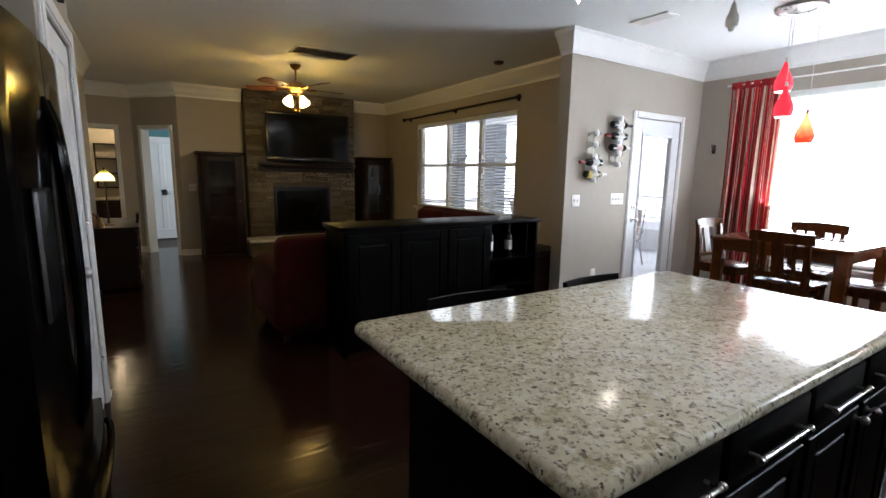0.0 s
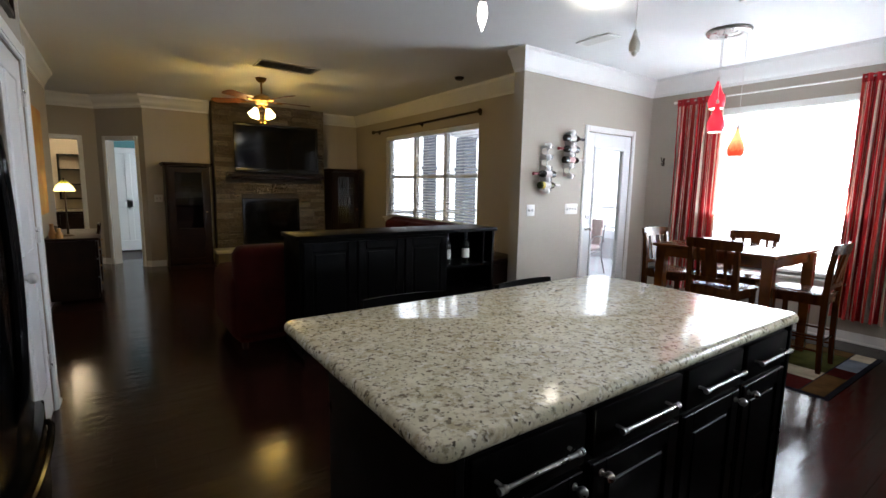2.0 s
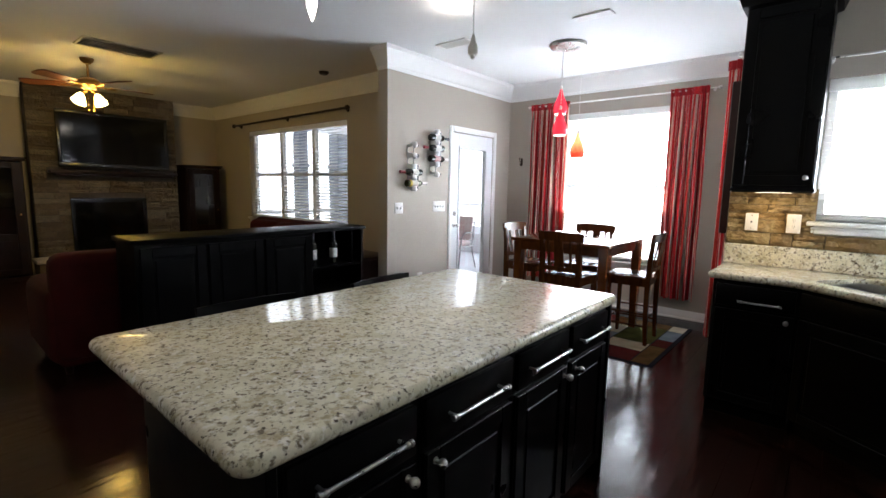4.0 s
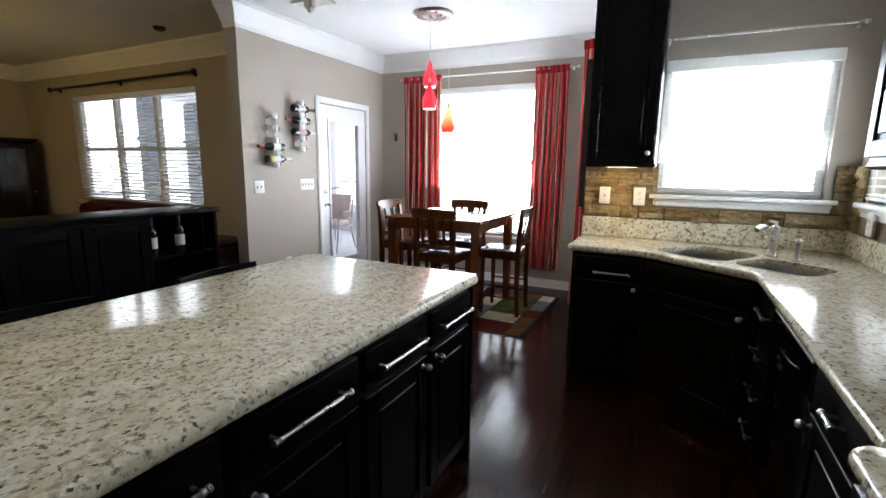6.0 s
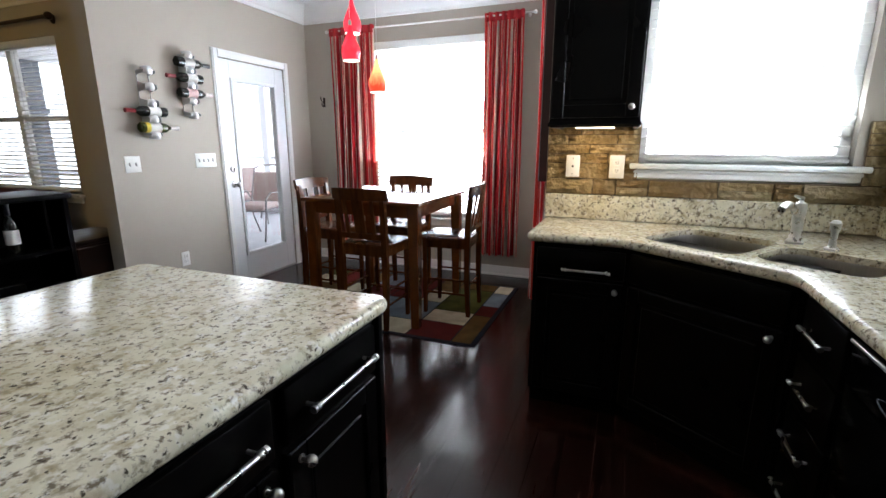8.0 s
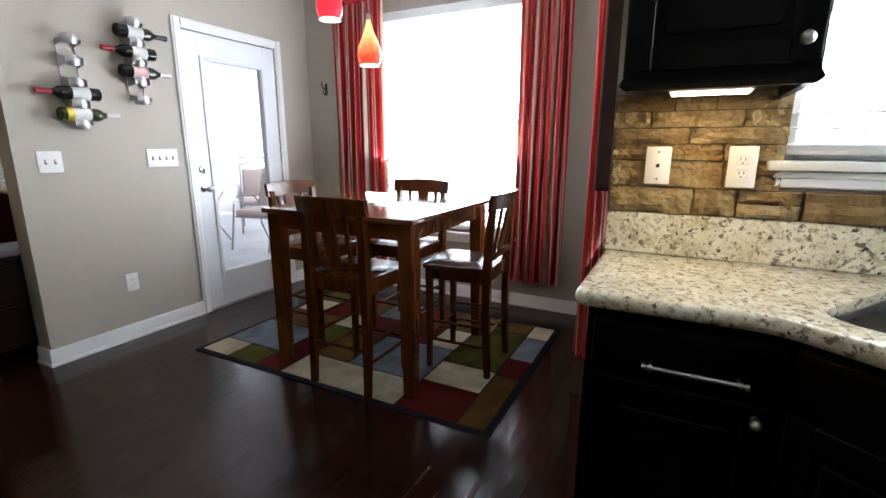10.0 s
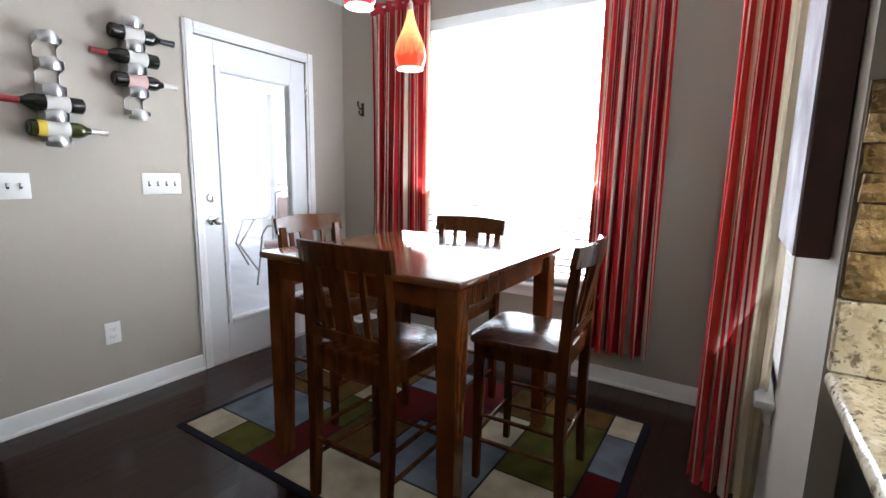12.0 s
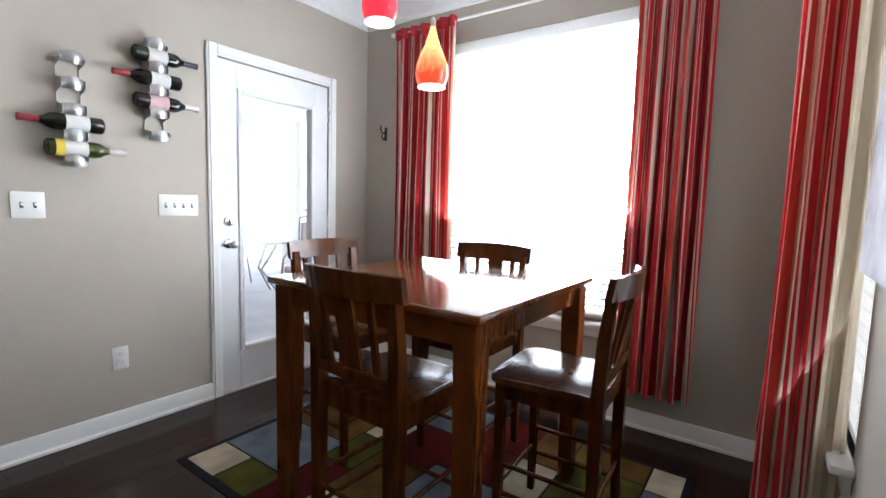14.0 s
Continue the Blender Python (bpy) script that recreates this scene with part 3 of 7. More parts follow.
# ---------------------------------------------------------------- curtains
def stripes():
    m = bpy.data.materials.new("striped_curtain_cloth")
    m.use_nodes = True
    n, l = m.node_tree.nodes, m.node_tree.links
    b = n["Principled BSDF"]
    b.inputs["Roughness"].default_value = 0.8
    b.inputs["Sheen Weight"].default_value = 0.2
    uv = n.new("ShaderNodeUVMap")
    sep = n.new("ShaderNodeSeparateXYZ")
    fr = n.new("ShaderNodeMath")
    fr.operation = "FRACT"
    l.new(uv.outputs["UV"], sep.inputs["Vector"])
    l.new(sep.outputs["X"], fr.inputs[0])
    ramp = n.new("ShaderNodeValToRGB")
    ramp.color_ramp.interpolation = "CONSTANT"
    red, rust, cream, pink, wine = (0.66, 0.020, 0.030), (0.62, 0.045, 0.034), (0.90, 0.81, 0.71), (0.84, 0.40, 0.34), (0.40, 0.010, 0.018)
    bands = ((0, red), (0.12, cream), (0.17, wine), (0.18, pink), (0.20, red), (0.27, cream), (0.285, rust), (0.31, cream), (0.335, red), (0.395, cream), (0.405, wine), (0.42, pink),
             (0.435, red), (0.52, cream), (0.58, wine), (0.605, cream), (0.615, rust), (0.68, pink), (0.70, cream), (0.77, red), (0.82, wine), (0.835, cream), (0.85, red), (0.905, cream), (0.915, red), (0.955, pink), (0.97, wine))
    e = ramp.color_ramp.elements
    e[0].position, e[0].color = 0, (*red, 1)
    e[1].position, e[1].color = bands[1][0], (*bands[1][1], 1)
    for p, c in bands[2:]:
        e.new(p).color = (*c, 1)
    l.new(fr.outputs[0], ramp.inputs["Fac"])
    t = n.new("ShaderNodeTexNoise")
    t.inputs["Scale"].default_value = 420
    bp = n.new("ShaderNodeBump")
    bp.inputs["Strength"].default_value, bp.inputs["Distance"].default_value = 0.15, 0.002
    l.new(t.outputs["Fac"], bp.inputs["Height"])
    l.new(bp.outputs["Normal"], b.inputs["Normal"])
    l.new(ramp.outputs["Color"], b.inputs["Base Color"])
    tr = n.new("ShaderNodeBsdfTranslucent")
    l.new(ramp.outputs["Color"], tr.inputs["Color"])
    mx = n.new("ShaderNodeMixShader")
    mx.inputs["Fac"].default_value = 0.52
    l.new(b.outputs["BSDF"], mx.inputs[1])
    l.new(tr.outputs["BSDF"], mx.inputs[2])
    l.new(mx.outputs["Shader"], n["Material Output"].inputs["Surface"])
    return m


STRIPES = stripes()
LINING = mat("tan_curtain_lining", (0.38, 0.31, 0.21), 0.85, base2=(0.42, 0.35, 0.24), scale=6, bump=0.2, bump_scale=300, transmission=0.0)
ln = LINING.node_tree
tl = ln.nodes.new("ShaderNodeBsdfTranslucent")
tl.inputs["Color"].default_value = (0.80, 0.70, 0.55, 1)
mx = ln.nodes.new("ShaderNodeMixShader")
mx.inputs["Fac"].default_value = 0.3
ln.links.new(ln.nodes["Principled BSDF"].outputs["BSDF"], mx.inputs[1])
ln.links.new(tl.outputs["BSDF"], mx.inputs[2])
ln.links.new(mx.outputs["Shader"], ln.nodes["Material Output"].inputs["Surface"])
REDBAND = mat("dark_red_curtain_heading", (0.36, 0.008, 0.014), 0.8, base2=(0.42, 0.012, 0.020), scale=8, bump=0.2, bump_scale=300)


def curtain(at, turn, w, z0, z1, folds, amp, shift, label, flare=1.15, lean=0.0, hem=0.0):
    """Cloth hung along local x, folded in y, from z1 down to z0."""
    g = thing("curtain", label, "curtain", at, turn)
    rng = random.Random(int(shift * 100))
    nu, nv = folds * 12, 22
    wob = [(rng.uniform(0.7, 1.3), rng.uniform(-0.5, 0.5)) for _ in range(folds + 5)]

    def place(u, v, off=0.0):
        k = u * folds
        i = int(k)
        a = wob[i][0] * (1 - (k - i)) + wob[i + 1][0] * (k - i)
        y = math.sin(2 * math.pi * k + wob[0][1]) * amp * a * (0.35 + 0.65 * v ** 0.6) + 0.25 * amp * math.sin(5.1 * u + 3 * v)
        x = (u - 0.5) * w * (1 + (flare - 1) * v) + 0.012 * math.sin(2 * math.pi * k * 2 + 4 * v) * v + w * 0.5
        z = z1 + (z0 - z1) * v
        return Vector((x, y + off + lean * v, z))

    def sheet(off, name, material, reach=1.0):
        bm = bmesh.new()
        uv = bm.loops.layers.uv.new("UVMap")
        grid = [[bm.verts.new(place(i / nu * reach, j / nv, off)) for j in range(nv + 1)] for i in range(nu + 1)]
        for i in range(nu):
            for j in range(nv):
                f = bm.faces.new((grid[i][j], grid[i + 1][j], grid[i + 1][j + 1], grid[i][j + 1]))
                for loop, (a, c) in zip(f.loops, ((i, j), (i + 1, j), (i + 1, j + 1), (i, j + 1))):
                    loop[uv].uv = (a / nu * folds * 0.27 + shift, c / nv)
        return part(name, bm, material, g)

    sheet(0.0, "cloth", STRIPES)
    sheet(0.006, "lining", LINING, 1.0 + hem)
    bm = bmesh.new()
    nu2 = folds * 8
    for side in (-0.014, 0.014):
        a = [bm.verts.new(place(i / nu2, 0.0, side) + Vector((0, 0, 0.035))) for i in range(nu2 + 1)]
        b = [bm.verts.new(place(i / nu2, 0.0, side) + Vector((0, 0, -0.04))) for i in range(nu2 + 1)]
        for i in range(nu2):
            bm.faces.new((a[i], a[i + 1], b[i + 1], b[i]))
    part("heading", bm, REDBAND, g, "dark red rod pocket")
    return g


def curtain_rod(a, b, r, material, label, brackets=()):
    g = thing("curtain_rod", label, "curtain rod", a)
    a, b = Vector(a), Vector(b)
    bm = bmesh.new()
    rod(bm, (0, 0, 0), b - a, r)
    part("rod", bm, material, g)
    for p in ((0, 0, 0), b - a):
        bm = bmesh.new()
        ball(bm, p, r * 2.1)
        part("finial", bm, material, g)
    for u, wallward in brackets:
        bm = bmesh.new()
        p = (b - a) * u
        rod(bm, p, p + Vector(wallward), r * 0.8)
        ball(bm, p + Vector(wallward), r * 1.8, squash=(1, 1, 1.4))
        part("bracket", bm, material, g)
    return g


curtain_rod((5.01, 3.36, 2.43), (5.01, 1.20, 2.43), 0.008, WHITEPLASTIC, "thin white curtain rod above the dining window", ((0.03, (0.08, 0, 0)), (0.97, (0.08, 0, 0))))
curtain((5.0, 3.315, 0), -90, 0.52, 0.24, 2.42, 6, 0.042, 0.10, "red, rust and cream striped curtain beside the dining window", 1.0)
curtain((5.0, 1.65, 0), -90, 0.36, 0.23, 2.42, 6, 0.045, 0.62, "red and cream striped curtain gathered at the window edge", 1.05)
curtain_rod((4.98, 0.875, 2.43), (3.86, 0.875, 2.43), 0.008, WHITEPLASTIC, "thin white curtain rod above the side window", ((0.03, (0, -0.10, 0)), (0.97, (0, -0.10, 0))))
curtain((4.95, 0.885, 0), 180, 0.24, 0.23, 2.42, 4, 0.050, 0.20, "red striped curtain bunched in the corner", 1.1, -0.04)
curtain((4.135, 0.99, 0), 247, 0.135, 0.13, 2.42, 3, 0.030, 0.43, "red and cream striped curtain with a tan lining", 1.05, 0.0, 0.5)
curtain_rod((3.26, 0.33, 2.19), (3.26, -0.66, 2.19), 0.007, CHROME, "thin metal curtain rod over the sink window", ((0.02, (0.08, 0, 0)), (0.98, (0.08, 0, 0))))
curtain_rod((3.44, 8.20, 2.36), (3.44, 5.11, 2.385), 0.016, BRONZE, "dark bronze curtain rod over the living room window", ((0.03, (0.09, 0, 0)), (0.5, (0.09, 0, 0)), (0.97, (0.09, 0, 0))))


# ---------------------------------------------------------------- kitchen fittings
def bar_pull(parent, a, b, out, r=0.006):
    """A bar handle between a and b, held off the face by out."""
    a, b, out = Vector(a), Vector(b), Vector(out)
    bm = bmesh.new()
    d = (b - a).normalized()
    rod(bm, a + out - d * 0.012, b + out + d * 0.012, r)
    for p in (a, b):
        rod(bm, p, p + out, r * 0.8)
        ball(bm, p + out, r * 1.55)
    for p, k in ((a, -1), (b, 1)):
        rod(bm, p + out + d * k * 0.010, p + out + d * k * 0.018, r * 1.5)
    return part("handle", bm, CHROME, parent, "brushed nickel bar handle")


def knob(parent, p, out):
    p, out = Vector(p), Vector(out)
    bm = bmesh.new()
    rod(bm, p, p + out * 0.7, 0.0055)
    ball(bm, p + out, 0.0145, squash=(1, 1, 1))
    rod(bm, p, p + out * 0.12, 0.010)
    return part("handle", bm, CHROME, parent, "round brushed nickel knob")


def front(bm, u0, u1, z0, z1, t=0.02):
    """A flat drawer front in the plane y = 0 facing -y."""
    box(bm, (u0, -t, z0), (u1, 0, z1), 0.006, 2)


def framed(parent, material, u0, u1, z0, z1, t=0.02, stile=0.055, name="door"):
    """A framed front with a raised panel: door > stile, rail, panel."""
    bm = bmesh.new()
    box(bm, (u0, -t * 0.45, z0), (u1, 0, z1))
    d = part(name, bm, material, parent, smooth=False)
    for piece, lo, hi in (("stile", (u0, z0), (u0 + stile, z1)), ("stile", (u1 - stile, z0), (u1, z1)), ("rail", (u0 + stile, z0), (u1 - stile, z0 + stile)), ("rail", (u0 + stile, z1 - stile), (u1 - stile, z1))):
        bm = bmesh.new()
        box(bm, (lo[0], -t, lo[1]), (hi[0], -t * 0.45, hi[1]), 0.003)
        part(piece, bm, material, d)
    m = stile + 0.02
    bm = bmesh.new()
    box(bm, (u0 + m, -t * 0.85, z0 + m), (u1 - m, -t * 0.45, z1 - m), 0.004)
    part("raised_panel", bm, material, d)
    return d


def base_unit(at, turn, w, depth, label, doors=1, drawer=True, knobs="r", group="kitchen base cabinets", drawers=0, pull=None):
    """A base cabinet, front facing local -y at y = 0, 0.87 high."""
    g = thing("base_cabinet", label, "cabinet", at, turn, group)
    bm = bmesh.new()
    box(bm, (0, 0.0, 0.10), (w, depth, 0.865))
    part("body", bm, BLACKCAB, g, smooth=False)
    bm = bmesh.new()
    box(bm, (0.0, 0.06, 0), (w, depth, 0.10))
    part("toe_kick", bm, BLACKCAB, g, smooth=False)
    if drawers:
        hs = [0.105 + k * (0.745 / drawers) for k in range(drawers + 1)]
        for z0, z1 in zip(hs, hs[1:]):
            bm = bmesh.new()
            front(bm, 0.012, w - 0.012, z0 + 0.008, z1 - 0.008)
            d = part("drawer", bm, BLACKCAB, g)
            bar_pull(d, (w * 0.28, -0.02, (z0 + z1) / 2), (w * 0.72, -0.02, (z0 + z1) / 2), (0, -0.028, 0))
        return g
    top = 0.845
    if drawer:
        bm = bmesh.new()
        front(bm, 0.018, w - 0.018, 0.712, top)
        d = part("drawer", bm, BLACKCAB, g)
        p0, p1, pz = pull or (w / 2 - min(0.12, w * 0.29), w / 2 + min(0.12, w * 0.29), 0.778)
        if pull is not False:
            bar_pull(d, (p0, -0.02, pz), (p1, -0.02, pz), (0, -0.03, 0))
        top = 0.694
    for k in range(doors):
        u0, u1 = 0.018 + k * (w - 0.036) / doors, 0.018 + (k + 1) * (w - 0.036) / doors
        d = framed(g, BLACKCAB, u0 + 0.002, u1 - 0.002, 0.115, top)
        right = (knobs[k] if k < len(knobs) else "r") == "r"
        knob(d, (u1 - 0.035 if right else u0 + 0.035, -0.02, top - 0.03), (0, -0.026, 0))
    return g


# island: four units in a row under one slab
for k, (x0, x1, side) in enumerate(((0.03, 0.43, "r"), (0.43, 0.885, "l"), (0.885, 1.30, "r"), (1.30, 1.70, "l"))):
    g = base_unit((x0, 0.975, 0), 0, x1 - x0, 0.62, "black lacquered island cabinet with a drawer over a door", knobs=side, group="island cabinets")
    if k in (0, 3):
        bm = bmesh.new()
        box(bm, (-0.025, -0.02, 0.0), (0.0, 0.65, 0.868), 0.003) if k == 0 else box(bm, (x1 - x0, -0.02, 0.0), (x1 - x0 + 0.025, 0.65, 0.868), 0.003)
        part("end_panel", bm, BLACKCAB, g)
    bm = bmesh.new()
    box(bm, (0.001, 0.6205, 0.0), (x1 - x0 - 0.001, 0.65, 0.868), 0.003)
    part("back_panel", bm, BLACKCAB, g)


def inset(outline, d):
    """The outline, anticlockwise or clockwise, drawn in by d."""
    k = len(outline)
    area = sum(outline[i - 1][0] * outline[i][1] - outline[i][0] * outline[i - 1][1] for i in range(k))
    s = 1 if area > 0 else -1
    out = []
    for i in range(k):
        p, a, b = Vector(outline[i]), Vector(outline[i - 1]), Vector(outline[(i + 1) % k])
        u, v = (p - a).normalized(), (b - p).normalized()
        n = (Vector((-u.y, u.x)) + Vector((-v.y, v.x))).normalized() * s
        c = max(0.5, n.dot(Vector((-u.y, u.x)) * s))
        out.append(tuple(p + n * (d / c)))
    return out


def bullnose(bm, outline, z0, z1):
    """A slab whose edge is rounded over its whole thickness."""
    r = (z1 - z0) / 2
    rings = []
    for k in range(9):
        a = -math.pi / 2 + math.pi * k / 8
        ring = inset(outline, r * (1 - math.cos(a)) * 0.85)
        rings.append([bm.verts.new((x, y, (z0 + z1) / 2 + r * math.sin(a))) for x, y in ring])
    n = len(outline)
    for r0, r1 in zip(rings, rings[1:]):
        for k in range(n):
            bm.faces.new((r0[k], r0[(k + 1) % n], r1[(k + 1) % n], r1[k]))
    bm.faces.new(rings[0][::-1])
    bm.faces.new(rings[-1])


def arc_corners(points, radius, seg=9):
    """A flat outline whose corners are true arcs."""
    out, k = [], len(points)
    for i in range(k):
        p, a, b = Vector(points[i]), Vector(points[i - 1]), Vector(points[(i + 1) % k])
        r = radius[i] if isinstance(radius, (list, tuple)) else radius
        u, v = (a - p).normalized(), (b - p).normalized()
        half = u.angle(v) / 2
        if r <= 0 or half > 1.5:
            out.append(tuple(p))
            continue
        reach = r / math.tan(half)
        c = p + (u + v).normalized() * (r / math.sin(half))
        s, e = p + u * reach - c, p + v * reach - c
        turn = math.atan2(s.x * e.y - s.y * e.x, s.dot(e))
        for q in range(seg + 1):
            t = turn * q / seg
            out.append((c.x + s.x * math.cos(t) - s.y * math.sin(t), c.y + s.x * math.sin(t) + s.y * math.cos(t)))
    return out


def slab(name, outline, radius, label):
    bm = bmesh.new()
    bullnose(bm, arc_corners(outline, radius), 0.868, 0.91)
    return tagged(mesh(name, bm, GRANITE, True), label, "worktop")


slab("island_worktop", [(-0.055, 0.935), (1.752, 0.935), (1.752, 1.93), (-0.055, 1.93)], 0.045, "polished speckled cream granite island top with rounded edges")

# sink run, angled sink base, side run with dishwasher
base_unit((2.825, 0.735, 0), -90, 0.43, 0.49, "black lacquered cabinet with a drawer, beside the sink", knobs="r", pull=(0.155, 0.335, 0.752))
a, b = Vector((2.83, 0.31)), Vector((2.45, -0.218))
ang = math.degrees(math.atan2(b.y - a.y, b.x - a.x))
L = (b - a).length
g = base_unit((a.x, a.y, 0), ang, L, 0.34, "black lacquered angled sink cabinet with one wide door", knobs="r", pull=False)
base_unit((2.42, -0.245, 0), 180, 0.33, 0.50, "narrow black cabinet with four drawers", drawers=4)


def dishwasher():
    g = thing("dishwasher", "black dishwasher with a bowed handle, under the granite worktop", "dishwasher", (2.085, -0.262, 0), 180)
    w = 0.60
    bm = bmesh.new()
    box(bm, (0, 0, 0.10), (w, 0.49, 0.862))
    box(bm, (0.01, 0.05, 0), (w - 0.01, 0.45, 0.10))
    part("body", bm, BLACKCAB, g, smooth=False)
    bm = bmesh.new()
    box(bm, (0.005, -0.03, 0.12), (w - 0.005, 0, 0.70), 0.008, 2)
    part("door", bm, FRIDGEBLACK, g)
    bm = bmesh.new()
    box(bm, (0.005, -0.034, 0.706), (w - 0.005, 0, 0.858), 0.01, 2)
    part("control_panel", bm, FRIDGEBLACK, g)
    bm = bmesh.new()
    box(bm, (0.008, -0.040, 0.826), (w - 0.008, -0.034, 0.836), 0.002)
    part("trim_strip", bm, STEEL, g, "thin steel trim strip")
    bm = bmesh.new()
    tube(bm, [(0.17 + 0.27 * k / 10, -0.034 - 0.018 * math.sin(math.pi * k / 10) ** 0.6, 0.75) for k in range(11)], 0.0035)
    part("handle", bm, FRIDGEBLACK, g, "bowed black handle")


dishwasher()
base_unit((1.475, -0.245, 0), 180, 0.50, 0.50, "black lacquered cabinet with a drawer, beside the dishwasher", knobs="l", pull=(0.235, 0.295, 0.785))
base_unit((0.86, -0.16, 0), 180, 0.60, 0.60, "black lacquered cabinet with a drawer, near the stove wall", knobs="r")
base_unit((0.26, -0.16, 0), 180, 0.58, 0.60, "black lacquered cabinet with a drawer, near the stove wall", knobs="l")
slab("worktop", [(0.88, -0.128), (-0.32, -0.128), (-0.32, -0.757), (0.88, -0.757)], [0.05, 0.0, 0.0, 0.0], "polished speckled cream granite worktop")


def sink_worktop():
    """The angled granite top with two rounded basins cut through it."""
    g = thing("sink_worktop", "polished speckled cream granite worktop cut for the double sink", "worktop", (2.9, -0.1, 0.868))
    outer = arc_corners([(2.795, 0.772), (2.795, 0.345), (2.42, -0.192), (0.905, -0.192), (0.905, -0.757), (3.337, -0.757), (3.337, 0.772)], [0.04, 0.16, 0.12, 0.0, 0.0, 0.0, 0.0])
    bm = bmesh.new()
    bullnose(bm, outer, 0.868, 0.91)
    bmesh.ops.recalc_face_normals(bm, faces=bm.faces)
    ob = part("slab", bm, GRANITE, g)
    ob.location = -Vector(g.location)
    return g, ob


def basin_outline(cx, cy, hu, hv, turn, r):
    c, s = math.cos(turn), math.sin(turn)
    pts = [(-hu, -hv), (hu, -hv), (hu, hv), (-hu, hv)]
    return [(cx + u * c - v * s, cy + u * s + v * c) for u, v in rounded(pts, r, 6)]


turn = math.atan2(b.y - a.y, b.x - a.x)
ux, vx = Vector((math.cos(turn), math.sin(turn))), Vector((-math.sin(turn), math.cos(turn)))
centre = Vector((2.815, -0.155))
BASINS = [(Vector((2.92, -0.01)), 0.20, 0.215), (Vector((2.665, -0.345)), 0.18, 0.165)]
top, slab_ob = sink_worktop()
cut = bmesh.new()
for c, hu, hv in BASINS:
    prism(cut, basin_outline(c.x, c.y, hu, hv, turn, 0.09), 0.80, 1.0)
bmesh.ops.recalc_face_normals(cut, faces=cut.faces)
cutter = bpy.data.objects.new("cutter", bpy.data.meshes.new("cutter"))
cut.to_mesh(cutter.data)
cut.free()
scene.collection.objects.link(cutter)
cutter.location = slab_ob.location + top.location
mod = slab_ob.modifiers.new("basins", "BOOLEAN")
mod.operation, mod.object, mod.solver = "DIFFERENCE", cutter, "EXACT"
bpy.context.view_layer.update()
done = bpy.data.meshes.new_from_object(slab_ob.evaluated_get(bpy.context.evaluated_depsgraph_get()))
slab_ob.modifiers.clear()
slab_ob.data = done
slab_ob.data.shade_smooth()
slab_ob.data.set_sharp_from_angle(angle=radians(35))
bpy.data.objects.remove(cutter)

g = thing("sink", "double stainless steel sink set under the granite", "sink", (centre.x, centre.y, 0.70))
for c, hu, hv in BASINS:
    bm = bmesh.new()
    rings = []
    for scale, z in ((1.03, 0.885), (1.0, 0.884), (0.97, 0.74), (0.86, 0.715), (0.12, 0.705)):
        rings.append([bm.verts.new((x - centre.x, y - centre.y, z - 0.70)) for x, y in basin_outline(c.x, c.y, hu * scale, hv * scale, turn, 0.09 * scale)])
    for r0, r1 in zip(rings, rings[1:]):
        for k in range(len(r0)):
            bm.faces.new((r0[k], r0[(k + 1) % len(r0)], r1[(k + 1) % len(r0)], r1[k]))
    bm.faces.new(rings[-1])
    part("basin", bm, STEEL, g)
    bm = bmesh.new()
    lathe(bm, [(0.0, 0.012), (0.03, 0.012), (0.042, 0.016), (0.045, 0.010)], at=(c.x - centre.x, c.y - centre.y, 0.0))
    part("drain", bm, CHROME, g)

g = thing("faucet", "chrome single-lever kitchen faucet", "faucet", (2.985, -0.335, 0.91))
way = Vector((-0.83, 0.56, 0)).normalized()
bm = bmesh.new()
lathe(bm, [(0.033, 0), (0.033, 0.008), (0.024, 0.02), (0.021, 0.05), (0.023, 0.12), (0.026, 0.15), (0.022, 0.17), (0.008, 0.178), (0, 0.178)])
part("body", bm, CHROME, g)
bm = bmesh.new()
tube(bm, [way * (0.02 + 0.17 * k / 8) + Vector((0, 0, 0.12 + 0.055 * math.sin(math.pi * 0.75 * k / 8))) for k in range(9)], [0.014] * 7 + [0.015, 0.015])
part("spout", bm, CHROME, g)
bm = bmesh.new()
tube(bm, [Vector((0, 0, 0.168)), Vector((0.0, 0, 0.19)) - way * 0.01, Vector((0, 0, 0.205)) + way * 0.07], [0.012, 0.009, 0.006])
part("lever", bm, CHROME, g)
g = thing("side_sprayer", "chrome side sprayer beside the faucet", "sprayer", (2.88, -0.43, 0.91))
bm = bmesh.new()
lathe(bm, [(0.024, 0), (0.024, 0.008), (0.014, 0.016), (0.012, 0.07), (0.018, 0.085), (0.019, 0.11), (0.012, 0.12), (0, 0.12)])
part("body", bm, CHROME, g)

# granite upstand behind the worktops
bm = bmesh.new()
box(bm, (3.312, -0.757, 0.9105), (3.337, 0.772, 1.045), 0.004)
tagged(mesh("upstand", bm, GRANITE), "speckled granite upstand behind the sink worktop", "upstand")
bm = bmesh.new()
box(bm, (0.955, -0.757, 0.9105), (3.311, -0.733, 1.045), 0.004)
tagged(mesh("upstand", bm, GRANITE), "speckled granite upstand along the side wall", "upstand")


